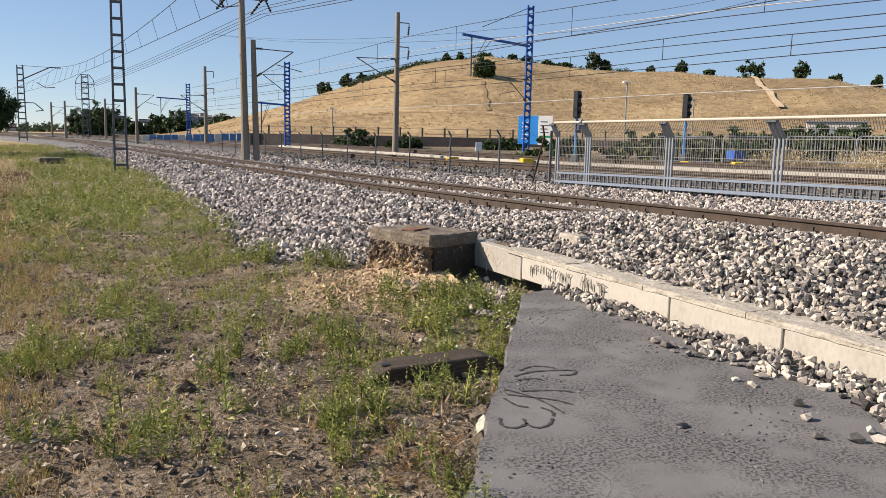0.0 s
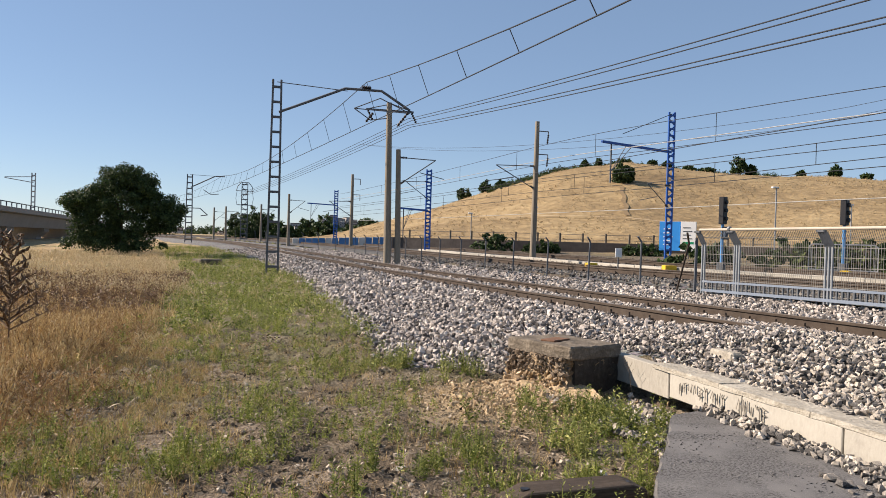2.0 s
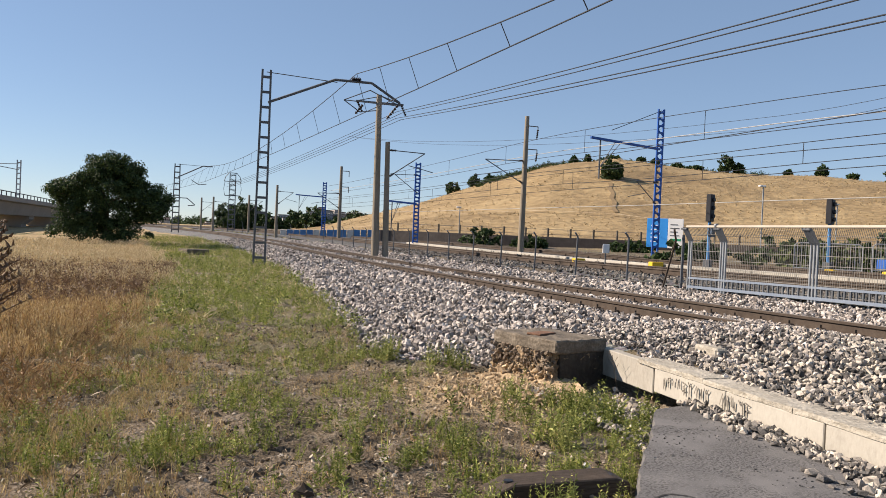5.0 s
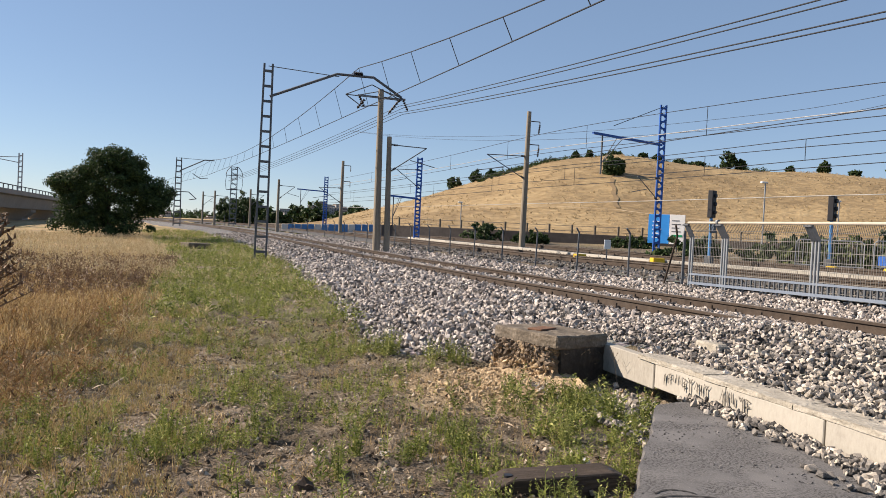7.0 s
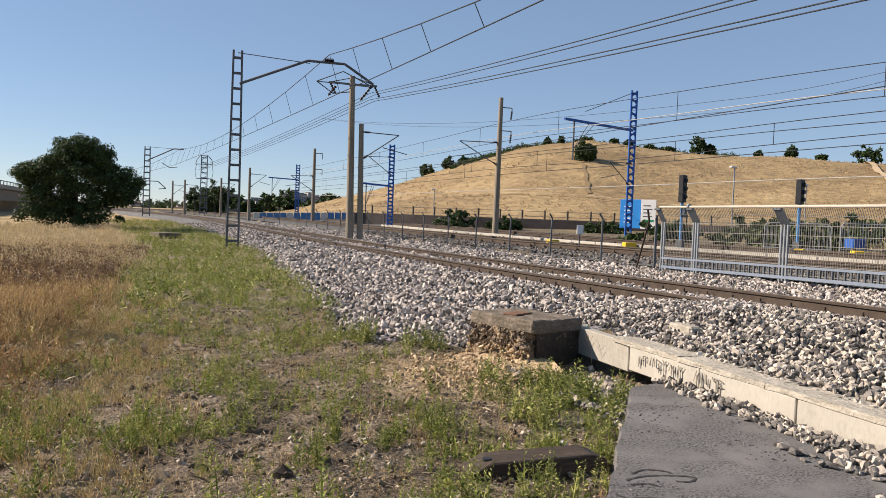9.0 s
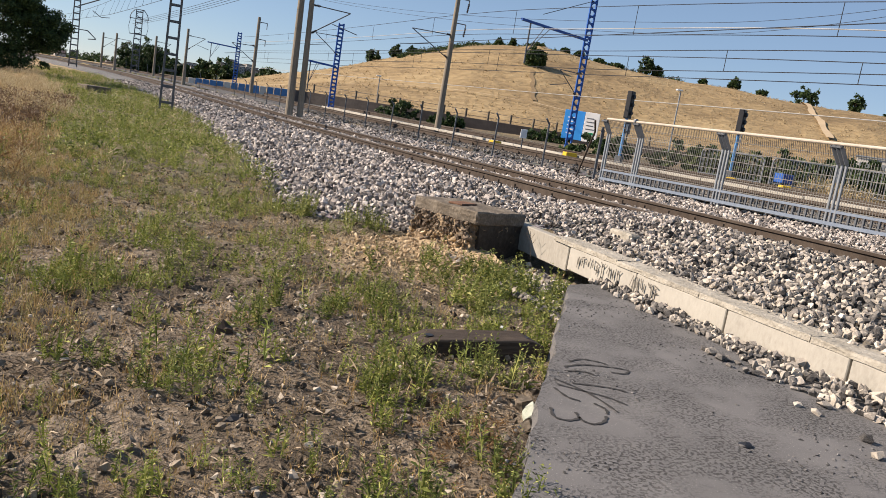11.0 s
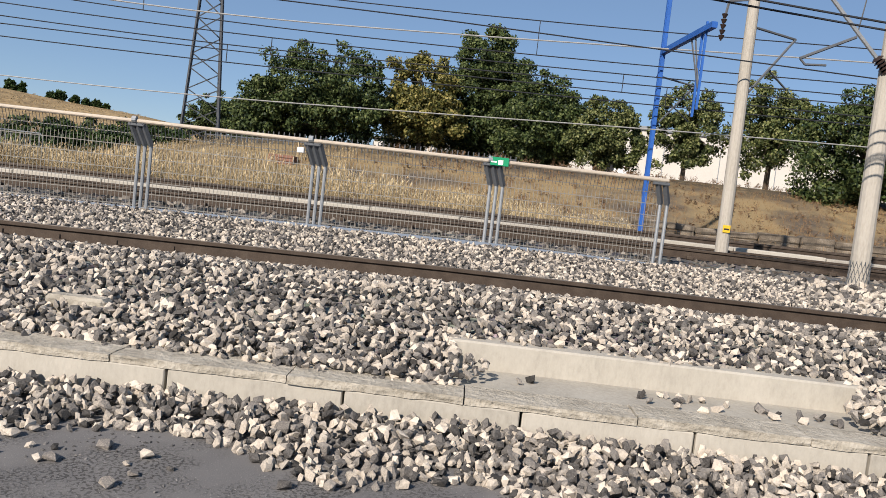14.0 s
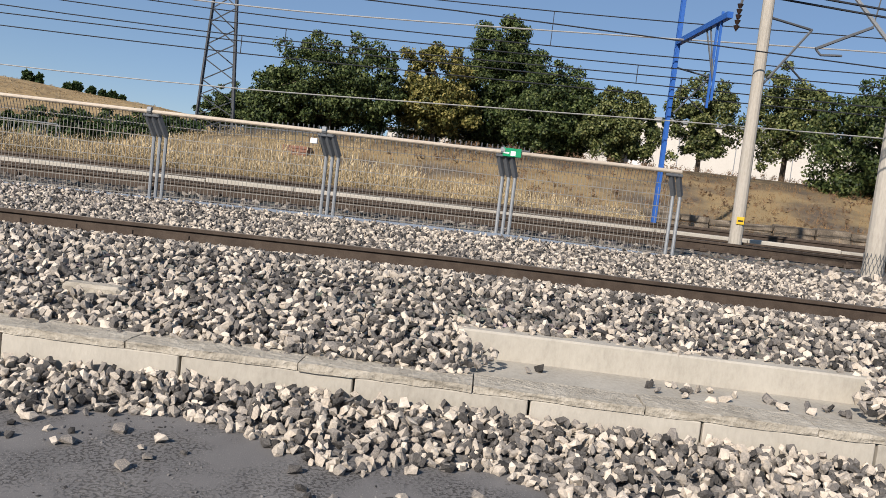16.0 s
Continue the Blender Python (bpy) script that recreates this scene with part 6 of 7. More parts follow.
for i, (lx, ly, lz, lh) in enumerate([(30.2, 39, 1.2, 3.9), (40, 44, 1.5, 3.2), (22.5, 57, 1.1, 3.2), (20, 66, 1.0, 3.0)]):
    lt = thing("street_lamp", (lx, ly, lz), "thin street lamp post below the hill", "street lamp", "street lamps")
    part("post", rod((0, 0, -0.3), (0, 0, lh), 0.08, 6), GALV, lt)
    part("lamp_head", one((-0.3, -0.1, lh), (0.1, 0.1, lh + 0.1), 0.02), SIGN_WHITE, lt)
for i, (mx, my) in enumerate([(16.2, 27.0), (14.6, 30.5), (19.4, 21.5), (20.3, 20.0)]):
    k = thing("yellow_box", (mx, my, float(east_z(mx, my)) + 0.03), "small yellow track-side box", "box", "yellow boxes", rz=20 * i)
    part("case", one((-0.25, -0.15, 0), (0.25, 0.15, 0.22), 0.02), YELLOW, k)
    part("foot", one((-0.28, -0.18, -0.05), (0.28, 0.18, 0.02), 0.01), CONCRETE, k)
bb = thing("blue_box", (20.8, 20.6, float(east_z(20.8, 20.6))), "blue equipment box beside the track", "box")
part("case", one((-0.25, -0.2, 0.3), (0.25, 0.2, 0.62), 0.02), BLUE, bb)
part("stand", rod((0, 0, -0.1), (0, 0, 0.35), 0.1, 6), GALV_DARK, bb)
wp_ = thing("white_marker", (14.3, 27.5, float(east_z(14.3, 27.5))), "white marker board on a post", "marker")
part("plate", one((-0.14, -0.02, 0.55), (0.14, 0.02, 0.9), 0.01), SIGN_WHITE, wp_)
part("post", rod((0, 0.03, -0.1), (0, 0.03, 0.9), 0.05, 6), GALV_DARK, wp_)

# crowd barriers beyond the fence
def barrier():
    t = thing("crowd_barrier", (0, 0, 0), "grey steel crowd barrier standing by the track", "barrier", "steel barriers")
    part("frame", pipe([(-1.1, 0, 0), (-1.1, 0, 1.0), (-1.0, 0, 1.1), (1.0, 0, 1.1), (1.1, 0, 1.0), (1.1, 0, 0)], 0.045, 6), GALV, t)
    part("rail", rod((-1.1, 0, 0.2), (1.1, 0, 0.2), 0.04, 6), GALV, t)
    for i in range(15):
        part("bar", rod((-1.0 + i * 0.143, 0, 0.2), (-1.0 + i * 0.143, 0, 1.1), 0.016, 4), GALV, t)
    return t


br0 = barrier()
for i, (bx, by, bz) in enumerate([(22.3, 21.2, -35), (23.6, 19.5, -60), (24.5, 17.4, -65), (25.3, 15.2, -70), (20.6, 23.0, -50)]):
    m = pose(bx, by, float(east_z(bx, by)), 0, 0, bz)
    if i == 0:
        br0.matrix_basis = m
    else:
        copy_thing(br0, m)

sh = thing("white_cabin", (46.6, 37.5, 1.3), "pale panelled cabin below the hill", "cabin", rz=-50)
part("wall", one((-1.8, -1.2, 0), (1.8, 1.2, 1.9), 0.02), WHITE, sh)
part("roof", one((-1.9, -1.3, 1.9), (1.9, 1.3, 2.0), 0.02), GALV, sh)
for i in range(4):
    part("window", one((-1.6 + i * 0.85, -1.23, 0.9), (-0.95 + i * 0.85, -1.19, 1.6), 0.01), GLASS_DARK if i == 3 else GALV, sh)

wh_ = thing("warehouse", (78, -26, 2.0), "long white warehouse behind the trees", "building")
part("wall", one((0, -22, -1), (12, 22, 8.0), 0.05), WHITE, wh_)
part("roof", one((-0.2, -22.2, 8.0), (12.2, 22.2, 8.4), 0.05), GALV, wh_)
part("lower_band", one((-0.06, -22, -1), (0.02, 22, 1.5), 0.01), WHITE, wh_)
for i in range(8):
    part("panel_joint", one((-0.03, -20 + i * 5.5, -1), (0.02, -19.93 + i * 5.5, 8.0)), GALV, wh_)
w0 = thing("white_house", (70, 4, 3.2), "low white house seen below the trees", "building")
part("wall", one((0, -5, -1), (5, 5, 2.6), 0.05), WHITE, w0)
part("roof", one((-0.3, -5.3, 2.6), (5.3, 5.3, 2.8), 0.03), OLD_CONC, w0)
for yy in (-3, 0, 3):
    part("window", one((-0.05, yy - 0.6, 0.8), (0.02, yy + 0.6, 1.9), 0.01), GLASS_DARK, w0)
lg = thing("oval_sign", (55, -9.6, 3.6), "white board with a dark oval shape", "sign")
part("board", one((0, -1.1, 0), (0.15, 1.3, 2.3), 0.02), SIGN_WHITE, lg)
ov = bmesh.new()
bmesh.ops.create_cone(ov, cap_ends=True, segments=24, radius1=0.55, radius2=0.55, depth=0.03)
bmesh.ops.transform(ov, matrix=pose(-0.03, 0.1, 1.2, 0, 90, 0) @ Matrix.Diagonal((1, 0.6, 1, 1)), verts=ov.verts)
part("oval", ov, BLACK, lg)
part("leg", rod((0.08, -0.6, -1.5), (0.08, -0.6, 0.2), 0.12, 6), GALV_DARK, lg)
part("leg", rod((0.08, 0.8, -1.5), (0.08, 0.8, 0.2), 0.12, 6), GALV_DARK, lg)

# stone foot wall of the berm, in courses
fw = thing("stone_foot_wall", (0, 0, 0), "old low stone wall at the foot of the berm", "wall", kind="structure")
rs_ = random.Random(5)
yy = -24.0
while yy < -3:
    L_ = rs_.uniform(0.6, 1.3)
    for c in range(2):
        o = part("stone", one((0, 0.01, 0), (0.35 + rs_.uniform(-0.06, 0.10), L_ - 0.02, 0.24 + rs_.uniform(-0.06, 0.03)), 0.03), OLD_CONC, fw)
        xw = 23.6 + 0.07 * (yy + 24)
        o.matrix_basis = pose(xw + rs_.uniform(-0.04, 0.04), yy, float(east_z(xw, yy)) - 0.05 + c * 0.23, rs_.uniform(-3, 3), rs_.uniform(-3, 3), -4 + rs_.uniform(-4, 4))
    yy += L_
# picket fence on the berm
pf = thing("picket_fence", (0, 0, 0), "dark steel picket fence under the trees", "fence")
for i in range(60):
    py_ = -2 + i * 0.24
    pz = float(east_z(35.5, py_))
    part("picket", rod((35.5, py_, pz - 0.3), (35.5, py_, pz + 0.55), 0.04, 4), GALV_DARK, pf)
part("rail", rod((35.5, -2, float(east_z(35.5, -2)) + 0.4), (35.5, 12.2, float(east_z(35.5, 12.2)) + 0.4), 0.05, 4), GALV_DARK, pf)
bk = thing("brick_pier", (31.9, 7.6, 1.35), "short reddish brick pier in the grass", "pier")
for c in range(7):
    part("brick_course", one((-0.5, -0.5, c * 0.13), (0.5, 0.5, c * 0.13 + 0.115), 0.01), mat("red_brick", [(0.17, 0.085, 0.062), (0.27, 0.145, 0.105)], 6, 0.95, 0.3), bk)

# ---- small things on the near ground ----
stk = thing("dry_stick", (-0.11, 3.33, -0.15), "thin dark dry stick lying on soil", "stick")
part("branch", pipe([(-0.06, -0.1, 0.0), (0.0, 0.1, 0.03), (0.09, 0.33, 0.035), (0.22, 0.56, 0.01)], 0.016, 6), BARK, stk)
part("twig", pipe([(0.09, 0.33, 0.035), (0.03, 0.47, 0.05)], 0.008, 5), BARK, stk)


def lump(name, at, s, material, label, cat, seed):
    bm = bmesh.new()
    bmesh.ops.create_icosphere(bm, subdivisions=2, radius=1.0)
    for v in bm.verts:
        v.co = Vector((v.co.x * s[0], v.co.y * s[1], v.co.z * s[2])) + noise.noise_vector(v.co * 1.7 + Vector((seed, 0, 0))) * min(s) * 0.7
    o = part(name, bm, material)
    o.matrix_basis = pose(*at)
    return tagged(o, label, cat)


lump("dark_clod", (0.42, 3.23, -0.13), (0.05, 0.04, 0.028), BLACK, "small black crumpled scrap on soil", "scrap", 1)
lump("brown_clod", (0.5, 4.43, -0.12), (0.06, 0.05, 0.05), RAIL, "rusty brown lump on soil", "scrap", 2)
lump("white_scrap", (2.33, 4.62, -0.09), (0.028, 0.02, 0.03), SIGN_WHITE, "crumpled white plastic scrap behind the beam", "litter", 3)
lump("pale_rock", (1.74, 3.12, -0.12), (0.05, 0.045, 0.045), OLD_CONC, "pale broken concrete lump at the paving edge", "rubble", 4)
lump("pale_rock", (1.86, 3.40, -0.12), (0.05, 0.045, 0.05), OLD_CONC, "pale broken concrete lump at the paving edge", "rubble", 5)
lump("plastic_bag", (1.80, 3.22, -0.10), (0.04, 0.06, 0.06), mat("pale_green_plastic", [(0.26, 0.29, 0.23), (0.42, 0.44, 0.37)], 8, 0.5, 0.4, fine=30), "crumpled pale plastic bag at the paving edge", "litter", 9)
lump("tar_spot", (2.57, 2.65, 0.004), (0.035, 0.028, 0.012), BLACK, "black clod on the asphalt", "scrap", 6)
lump("grey_slab", (2.75, 5.35, -0.16), (0.22, 0.12, 0.05), OLD_CONC, "grey flat stone among weeds", "stone", 7)
lump("pale_stone", (1.1, 5.1, -0.15), (0.07, 0.05, 0.03), CONCRETE, "pale flat stone on soil", "stone", 8)
cs = thing("concrete_slab", (-1.35, 41.5, -0.02), "small weathered concrete slab in grass", "slab", rz=30)
part("slab_body", one((-0.6, -0.5, -0.2), (0.6, 0.5, 0.22), 0.03), OLD_CONC, cs)
rp_ = thing("rusty_plate", (3.42, 8.0, 0.338), "flat rusty steel plate lying on the footing slab", "plate", rz=35)
part("sheet", one((-0.16, -0.09, 0.0), (0.16, 0.09, 0.022), 0.006), mat("rusty_plate_steel", [(0.10, 0.05, 0.03), (0.22, 0.12, 0.075)], 9, 0.9, 0.4), rp_)
# dead thistle
th = thing("dead_thistle", (-2.65, 10.6, -0.15), "tall dead brown thistle standing in dry grass", "plant")
bm = bmesh.new()
rth = random.Random(3)
bar(bm, (0, 0, 0), (0.02, 0, 1.45), 0.022, sides=5, w2=0.01)
for i in range(44):
    z = 0.30 + i * 0.026
    a = i * 2.4
    ln = 0.42 * (1.25 - z / 1.5)
    p = Vector((math.cos(a) * ln, math.sin(a) * ln, z + ln * 0.55))
    bar(bm, (0, 0, z), p, 0.020, sides=4, w2=0.009)
    for k in range(4):
        q = Vector((0, 0, z)).lerp(p, 0.35 + 0.2 * k)
        bar(bm, q, q + Vector((rth.uniform(-0.06, 0.06), rth.uniform(-0.06, 0.06), rth.uniform(0.02, 0.09))), 0.030, sides=4, w2=0.008)
part("stem", bm, WITHERED, th)

# tussocks of dry grass over the hill, lighter and darker
HILL_TUFT = leafy("dry_hill_tussock", [(0.22, 0.16, 0.085), (0.32, 0.235, 0.124), (0.43, 0.33, 0.185), (0.54, 0.425, 0.25)], 0.34)
rr = np.random.RandomState(91)
n = 9000
az, rd = rr.uniform(8, 76, n), 88 + 114 * rr.rand(n) ** 0.8
x, y = rd * np.sin(np.radians(az)), rd * np.cos(np.radians(az))
k = patchy(x, y, 0.07, 6) + 0.6 * patchy(x, y, 0.25, 7) > -0.12
x, y = x[k], y[k]
z = np.array([hill_z(a, b) for a, b in zip(x, y)])
tagged(weed_patch("hill_grass", x, y, rr.uniform(0.18, 0.45, len(x)), HILL_TUFT, 17, leaves=3, stems=3, spread=0.5, base=z, lw=0.7, wid=0.45), "tussocks of dry golden grass on the hill", "dry grass", kind="stuff")

# dark scrub along the crown of the hill
rr = np.random.RandomState(90)
n = 900
az = np.where(rr.rand(n) < 0.75, rr.uniform(18, 27, n), rr.uniform(27, 38, n))
rd = np.where(az < 23.5, rr.uniform(176, 203, n), rr.uniform(192, 203, n))
x, y = rd * np.sin(np.radians(az)), rd * np.cos(np.radians(az))
z = np.array([hill_z(a, b) for a, b in zip(x, y)])
tagged(weed_patch("hill_scrub", x, y, rr.uniform(0.6, 1.5, n), LEAF_DARK, 13, leaves=10, stems=3, spread=0.6, base=z, lw=0.4, wid=0.5), "dark green scrub along the hill crest", "scrub", kind="stuff")

# withered branch caught above the near wall section
tw = thing("dry_twig", (3.93, 7.2, 0.02), "bare thin twig against the wall", "twig")
part("stem", pipe([(0, 0, -0.12), (-0.02, 0.02, 0.08), (-0.01, 0.10, 0.20)], 0.004, 4), BARK, tw)
for k in range(4):
    part("sprig", rod((-0.015, 0.02 + 0.016 * k, 0.06 + 0.03 * k), (-0.02, 0.02 + 0.016 * k + (0.10 if k % 2 else -0.08), 0.14 + 0.03 * k), 0.0025, 4), BARK, tw)

# ---- loose ballast stones ----
def stone_shapes(n, pts, seed):
    """Broken stones: hulls of a few uneven points, longer than high."""
    out = []
    r = random.Random(seed)
    for _ in range(n):
        bm = bmesh.new()
        sx, sy, sz = 1.0, r.uniform(0.62, 0.85), r.uniform(0.45, 0.68)
        turn, rise = r.uniform(0, 6.28), r.uniform(0.8, 1.1)
        for k in range(pts):
            c = 1 - 2 * (k + 0.5) / pts
            a = turn + k * 2.4 + r.uniform(-0.55, 0.55)
            w = math.sqrt(max(1 - c * c, 0)) + 0.12
            q = r.uniform(0.86, 1.05)
            bm.verts.new((sx * w * math.cos(a) * q, sy * w * math.sin(a) * q, sz * c * rise * r.uniform(0.85, 1.15)))
        bmesh.ops.convex_hull(bm, input=bm.verts[:])
        bmesh.ops.delete(bm, geom=[v for v in bm.verts if not v.link_faces], context="VERTS")
        bmesh.ops.triangulate(bm, faces=bm.faces[:])
        bm.verts.index_update()
        out.append((np.array([v.co[:] for v in bm.verts]), np.array([[v.index for v in f.verts] for f in bm.faces])))
        bm.free()
    return out


SHAPES = stone_shapes(26, 9, 9)
PLAIN = stone_shapes(16, 7, 10)


def scatter(name, P, R, material, seed=1, flat=1.0, shapes=None):
    """One mesh of stones at places P with radii R."""
    rr = np.random.RandomState(seed)
    V, F, base = [], [], 0
    shapes = shapes or SHAPES
    kind = rr.randint(0, len(shapes), len(P))
    for k, (sv, sf) in enumerate(shapes):
        idx = np.where(kind == k)[0]
        if not len(idx):
            continue
        q = rr.randn(len(idx), 4)
        q /= np.linalg.norm(q, axis=1)[:, None]
        w, x, y, z = q.T
        M = np.stack([1 - 2 * (y * y + z * z), 2 * (x * y - z * w), 2 * (x * z + y * w), 2 * (x * y + z * w), 1 - 2 * (x * x + z * z), 2 * (y * z - x * w), 2 * (x * z - y * w), 2 * (y * z + x * w), 1 - 2 * (x * x + y * y)], 1).reshape(-1, 3, 3)
        v = np.einsum("nij,kj->nki", M, sv) * R[idx][:, None, None]
        v[:, :, 2] *= flat
        v += P[idx][:, None, :]
        V.append(v.reshape(-1, 3))
        F.append((sf[None] + (np.arange(len(idx)) * len(sv))[:, None, None] + base).reshape(-1, 3))
        base += len(idx) * len(sv)
    return raw(name, np.concatenate(V), np.concatenate(F), material)


def ballast():
    rr = np.random.RandomState(11)
    P, R = [], []
    for y0, y1, s in ((-13, -4.6, 0.09), (-4.6, 9.5, 0.051), (9.5, 18, 0.078), (18, 34, 0.12), (34, 70, 0.18)):
        ys = np.arange(y0, y1, s)
        os_ = np.arange(-5.3, 4.35, s)
        O, Y = np.meshgrid(os_, ys)
        O, Y = O.ravel() + rr.uniform(-0.5, 0.5, O.size) * s, Y.ravel() + rr.uniform(-0.5, 0.5, Y.size) * s
        X = centre(Y) + O
        edge = np.where(Y < 8.0, -2.99, toe(Y) - 0.1)
        wob = 0.12 * np.sin(Y * 3.1) * np.sin(Y * 7.7 + 1) + 0.12 * rr.rand(len(Y))
        keep = O > edge + np.abs(wob) * np.where(Y < 8.0, 0.45, 1.5)
        bare = (Y > -2.55 + 0.10 * np.sin(X * 9)) & (Y < -0.30 + 0.6 * np.clip((4.80 - X) / 0.8, -1, 0) + 0.12 * np.sin(X * 11)) & (X < 4.82 + 0.05 * np.sin(Y * 5))
        keep &= ~(bare & (rr.rand(len(Y)) > np.where(Y < -1.3, 0.16, 0.03) * (np.abs(X - 4.42) < 0.16)))
        near_rail = (np.abs(np.abs(O) - 0.87) < 0.10 + s * 0.6 * (s > 0.07))
        keep &= ~(near_rail & ((O > 0) | (Y > 9.5)))
        keep &= ~((np.abs(X - 3.9) < 0.55) & (np.abs(Y - 7.9) < 0.55))
        x, y = X[keep], Y[keep]
        r = s * rr.uniform(0.46, 0.80, len(x)) * np.where(rr.rand(len(x)) < 0.14, 1.25, 1)
        r = np.minimum(r, 0.085)
        z = ballast_z(x, y) + rr.uniform(-0.035, 0.012, len(x)) * (s / 0.06) ** 0.5
        z = np.where(bare[keep], 0.265, z)
        P.append(np.stack([x, y, z], 1))
        R.append(r)
    # lower layer where the pile meets the ledge
    m = 5200
    y, x = rr.uniform(-9, 6.6, m), rr.uniform(4.16, 5.0, m)
    top = ballast_z(x, y)
    bare = (y > -2.62) & (y < -0.22) & (x < 4.84)
    k = (top > 0.27) & ~bare
    x, y, top = x[k], y[k], top[k]
    P.append(np.stack([x, y, 0.262 + (top - 0.262) * rr.rand(len(x))], 1))
    R.append(rr.uniform(0.026, 0.044, len(x)))
    return np.concatenate(P), np.concatenate(R)


rr = np.random.RandomState(46)
x, y = rr.uniform(-4.2, 3.3, 24000), 1.8 + 11 * rr.rand(24000) ** 1.5
k = ~paved(x, y) & (x < centre(y) + np.where(y < 8.3, -3.1, toe(y)))
x, y = x[k], y[k]
r = 0.006 + 0.022 * rr.rand(len(x)) ** 3
tagged(scatter("soil_pebbles", np.stack([x, y, rough_ground(x, y) + 0.006 + r * 0.3], 1), r, PEBBLE, 6, 1.0, PLAIN), "small pebbles and clods on the soil", "pebbles", kind="stuff")
bp, br = ballast()
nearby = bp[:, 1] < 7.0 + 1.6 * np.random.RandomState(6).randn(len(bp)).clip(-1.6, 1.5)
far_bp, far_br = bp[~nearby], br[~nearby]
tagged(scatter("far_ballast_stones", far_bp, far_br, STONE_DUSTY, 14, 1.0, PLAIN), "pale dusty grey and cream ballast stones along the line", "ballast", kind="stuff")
bp, br = bp[nearby], br[nearby]
tagged(scatter("ballast_stones", bp, br, STONE), "grey, cream and dark crushed ballast stones", "ballast", kind="stuff")


def spill():
    """Stones that have rolled over the wall onto the paving."""
    rr = np.random.RandomState(21)
    P, R = [], []
    ys = rr.uniform(-9, 5.95, 12500)
    reach = np.interp(ys, [-9, -2.0, -0.3, 0.7, 1.5, 2.3, 3.2, 4.6, 6], [1.6, 1.5, 0.95, 0.62, 0.62, 0.5, 0.36, 0.24, 0.16])
    u = rr.rand(len(ys)) ** 1.5
    keep = rr.rand(len(ys)) < reach / 1.3
    ys, reach, u = ys[keep], reach[keep], u[keep]
    x = 3.96 - u * reach * (0.85 + 0.25 * np.sin(ys * 4))
    hgt = np.interp(ys, [-9, 0.5, 2, 4, 6], [0.13, 0.12, 0.09, 0.05, 0.04])
    r = rr.uniform(0.020, 0.044, len(x))
    z = np.maximum(hgt * (1 - u * 1.25), 0) * rr.uniform(0.3, 1, len(x)) + r * 0.45
    hx, hy = rr.uniform(3.0, 3.97, 1300), rr.uniform(4.9, 7.3, 1300)
    ok = paved(hx, hy) == 0
    hx, hy = hx[ok], hy[ok]
    hr = rr.uniform(0.02, 0.045, len(hx))
    x, ys, r = np.concatenate([x, hx]), np.concatenate([ys, hy]), np.concatenate([r, hr])
    z = np.concatenate([z, rough_ground(hx, hy) + hr * 0.7 + 0.03])
    return np.stack([x, ys, z], 1), r


# broken lumps that stick out of the footing's core
def core_lumps():
    rr = np.random.RandomState(72)
    n = 620
    y, z = rr.uniform(-0.03, 0.92, n), rr.uniform(0.10, 0.51, n)
    x = -0.075 - 0.42 * np.maximum(0, 0.30 - z) + 0.03 * rr.randn(n)
    c, q = math.cos(radians(20)), math.sin(radians(20))
    P = np.stack([3.38 + c * x - q * y, 7.5 + q * x + c * y, -0.30 + z], 1)
    r = rr.uniform(0.012, 0.034, n) * np.where(rr.rand(n) < 0.15, 1.7, 1)
    up = z > 0.30 + 0.05 * rr.randn(n)
    return P, r, up


lp, lr, up = core_lumps()
GREY_CLOD = mat("grey_brown_clod", [(0.07, 0.052, 0.038), (0.17, 0.13, 0.095), (0.33, 0.265, 0.195)], 6, 1.0, 0.7, fine=40, per="island", spread=0.32)
cl = mat("sandy_clod", [(0.20, 0.145, 0.085), (0.45, 0.335, 0.205), (0.64, 0.50, 0.335)], 6, 1.0, 0.6, fine=40, per="island", spread=0.3)
tagged(scatter("rubble_lumps", lp[up], lr[up], GREY_CLOD, 18), "grey brown lumps of broken concrete in the footing", "rubble", kind="stuff")
tagged(scatter("sandy_lumps", lp[~up], lr[~up], cl, 19), "sandy crumbling lumps in the footing", "rubble", kind="stuff")
sp, sr = spill()
rr = np.random.RandomState(71)
x, y = 2.62 + rr.randn(1500) * 0.45, 7.15 + rr.randn(1500) * 0.5
r = rr.uniform(0.008, 0.036, 1500) * np.where(rr.rand(1500) < 0.8, 0.5, 1)
tagged(scatter("rubble_clods", np.stack([x, y, -0.13 + r * 0.4 + 0.05 * np.exp(-((x - 2.95) ** 2 + (y - 7.4) ** 2) * 3)], 1), r, cl, 15), "sandy clods and crumbs below the footing", "rubble", kind="stuff")
STONE_ONE = mat("loose_stone", [(0.036, 0.034, 0.032), (0.082, 0.077, 0.073), (0.140, 0.131, 0.122), (0.235, 0.214, 0.192), (0.38, 0.338, 0.285), (0.49, 0.432, 0.36), (0.60, 0.54, 0.46)], 6, 0.9, 0.5, fine=90, per="object", spread=0.40, dist=0.008)
sm_ = []
for sv, sf in SHAPES:
    me = bpy.data.meshes.new("loose_stone")
    me.from_pydata([tuple(v) for v in sv], [], [tuple(f) for f in sf])
    me.materials.append(STONE_ONE)
    sm_.append(me)
single = np.where((sp[:, 1] > -0.6) & (sp[:, 1] < 3.6) & (sp[:, 0] < 3.78 - 0.10 * np.abs(sp[:, 1] - 1.5)))[0][:300]
rest = np.setdiff1d(np.arange(len(sp)), single)
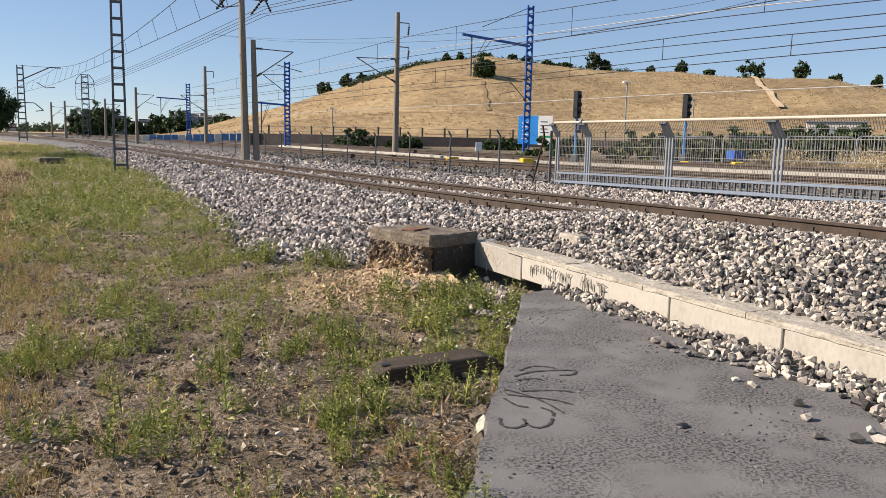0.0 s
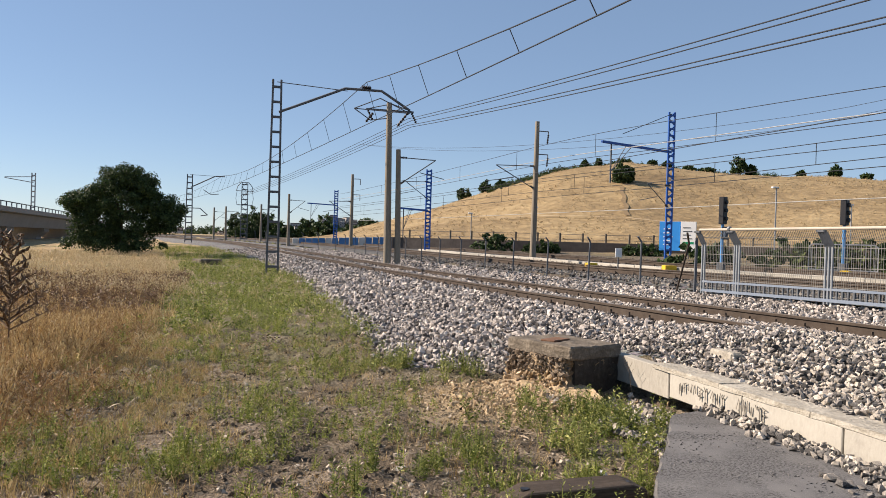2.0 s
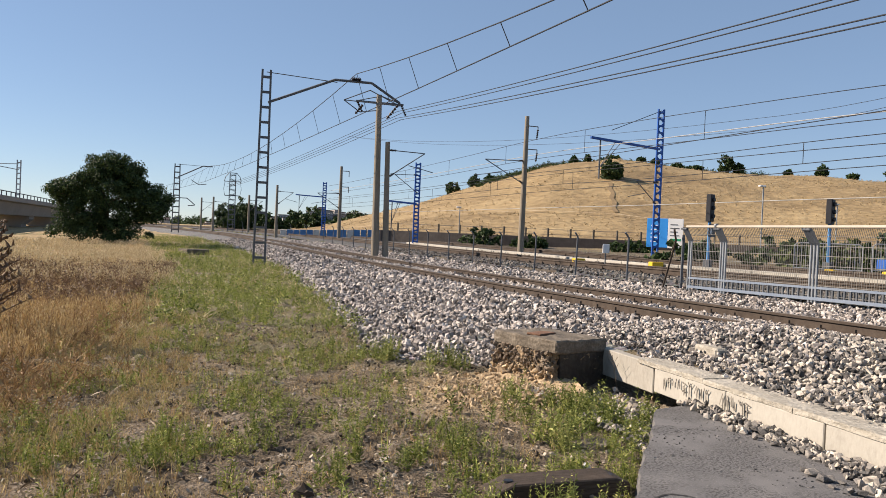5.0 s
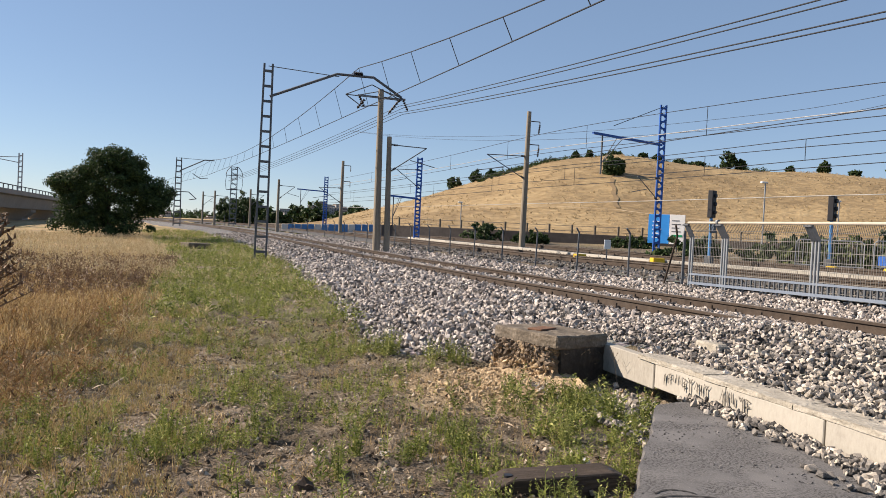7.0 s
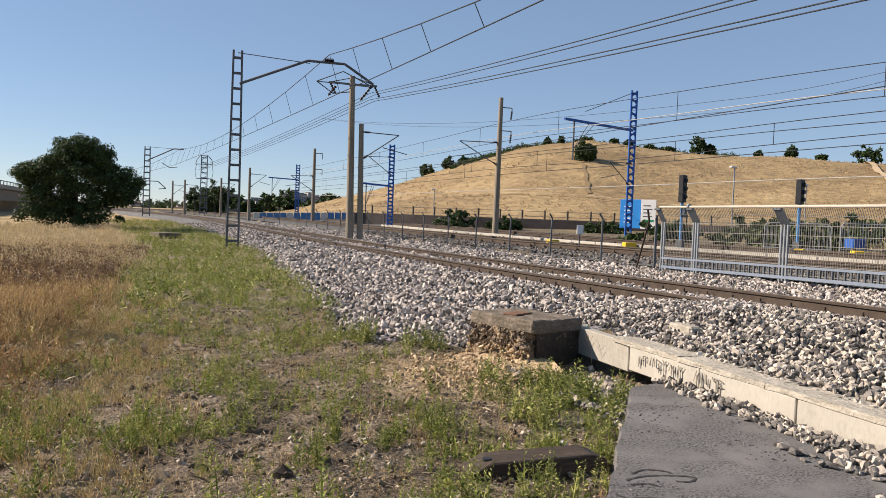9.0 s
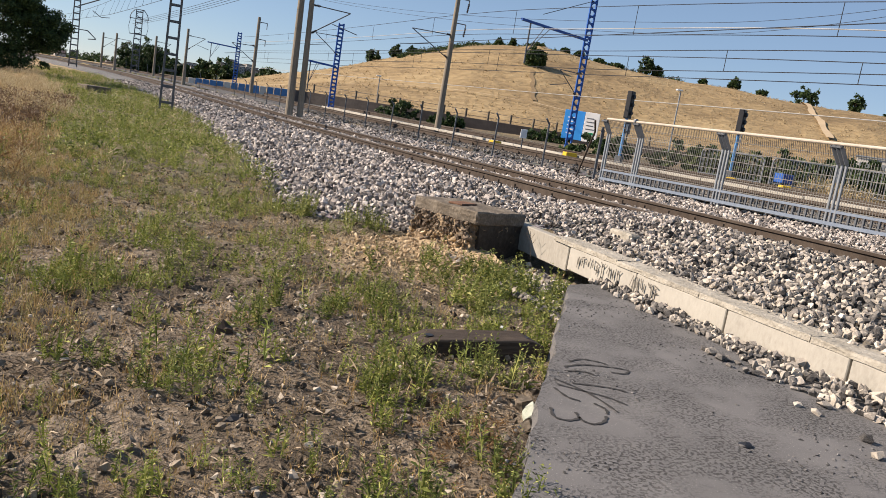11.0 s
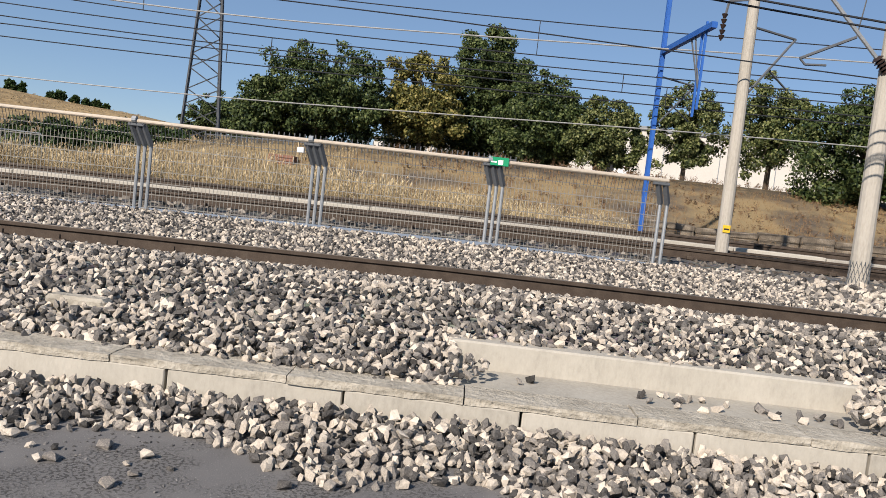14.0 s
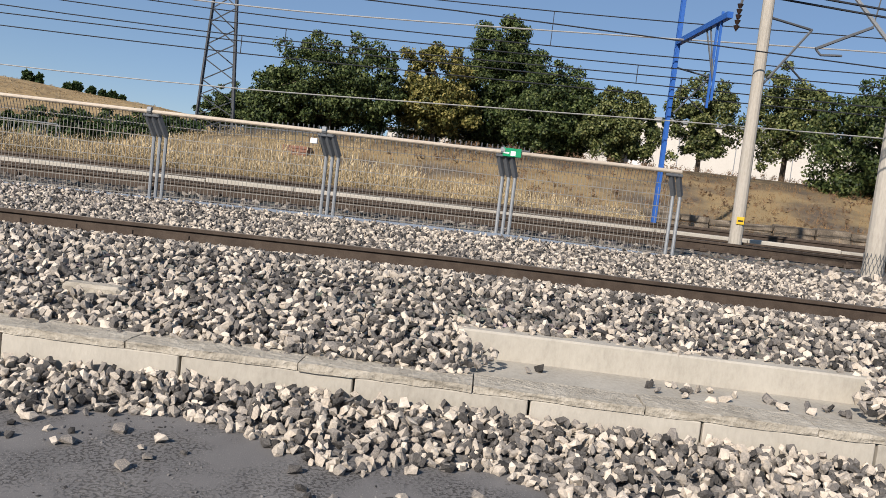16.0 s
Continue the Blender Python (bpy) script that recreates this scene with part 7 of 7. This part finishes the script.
spilled = thing("stone_spill", (3.7, 1.5, 0), "crushed stones spilled over the wall onto asphalt", "ballast")
joined = tagged(scatter("stone_heap", sp[rest] - np.array([3.7, 1.5, 0]), sr[rest], STONE, 2), kind="stuff")
joined.parent = spilled
rl = random.Random(9)
for i in single:
    ob = new("stone", rl.choice(sm_))
    ob.parent = spilled
    r = float(sr[i])
    ob.matrix_basis = pose(float(sp[i, 0]) - 3.7, float(sp[i, 1]) - 1.5, float(sp[i, 2]), rl.uniform(0, 360), rl.uniform(0, 360), rl.uniform(0, 360)) @ Matrix.Diagonal((r, r, r, 1))
# single stones lying apart on the paving
rl = random.Random(8)
for i in range(60):
    y = rl.uniform(-2.0, 4.2)
    rch = float(np.interp(y, [-2, 0.5, 1.5, 2.3, 3.2, 5], [1.7, 1.2, 0.9, 0.85, 0.5, 0.3]))
    x = 3.9 - rch * rl.uniform(0.6, 1.0)
    s = rl.uniform(0.022, 0.050)
    ob = new("loose_stone", rl.choice(sm_))
    ob.matrix_basis = pose(x, y, s * 0.42, rl.uniform(-15, 15), rl.uniform(-15, 15), rl.uniform(0, 360)) @ Matrix.Diagonal((s, s, s, 1))
    tagged(ob, "single crushed stone lying on the asphalt", "stone", "loose stones")


def dark_stones():
    """Coarser, darker stones of the older lines beyond the posts."""
    rr = np.random.RandomState(17)
    s = 0.17
    O, Y = np.meshgrid(np.arange(4.35, 16.5, s), np.arange(-12, 48, s))
    O, Y = O.ravel() + rr.uniform(-0.5, 0.5, O.size) * s, Y.ravel() + rr.uniform(-0.5, 0.5, O.size) * s
    X = centre(Y) + O
    k = np.ones(len(X), bool)
    for off in (7.2, 13.2):
        k &= np.abs(np.abs(O - off) - 0.87) > 0.16
    k &= np.abs(O - 10.3) > 0.36
    k &= rr.rand(len(X)) < 0.8
    X, Y = X[k], Y[k]
    r = rr.uniform(0.05, 0.09, len(X))
    return np.stack([X, Y, east_z(X, Y) + 0.02 + rr.uniform(-0.03, 0.02, len(X))], 1), r


DARK_STONE = mat("brown_ballast_stone", [(0.04, 0.034, 0.03), (0.09, 0.078, 0.066), (0.17, 0.15, 0.13), (0.30, 0.27, 0.235)], 6, 0.95, 0.3, fine=60, per="island", spread=0.36, dist=0.006)
dp, dr = dark_stones()
tagged(scatter("old_ballast_stones", dp, dr, DARK_STONE, 3, 1.0, PLAIN), "dark brownish old ballast stones between farther tracks", "ballast", kind="stuff")

# grit and pits on the asphalt
rr = np.random.RandomState(61)
x, y = rr.uniform(-1.5, 4.0, 16000), rr.uniform(-4, 5.9, 16000)
k = paved(x, y - 0.1) & (x < 3.9) & (patchy(x, y, 1.3, 8) + 0.5 * patchy(x, y, 5.0, 9) > 0.12)
x, y = x[k], y[k]
GRIT = mat("asphalt_grit", [(0.045, 0.043, 0.042), (0.10, 0.097, 0.095), (0.22, 0.21, 0.20)], 6, 0.95, 0, per="island", spread=0.35)
r = rr.uniform(0.005, 0.014, len(x))
tagged(scatter("asphalt_grit", np.stack([x, y, r * 0.12], 1), r, GRIT, 12, 0.6, PLAIN), "dark loose grit and pitted patches on asphalt", "grit", kind="stuff")
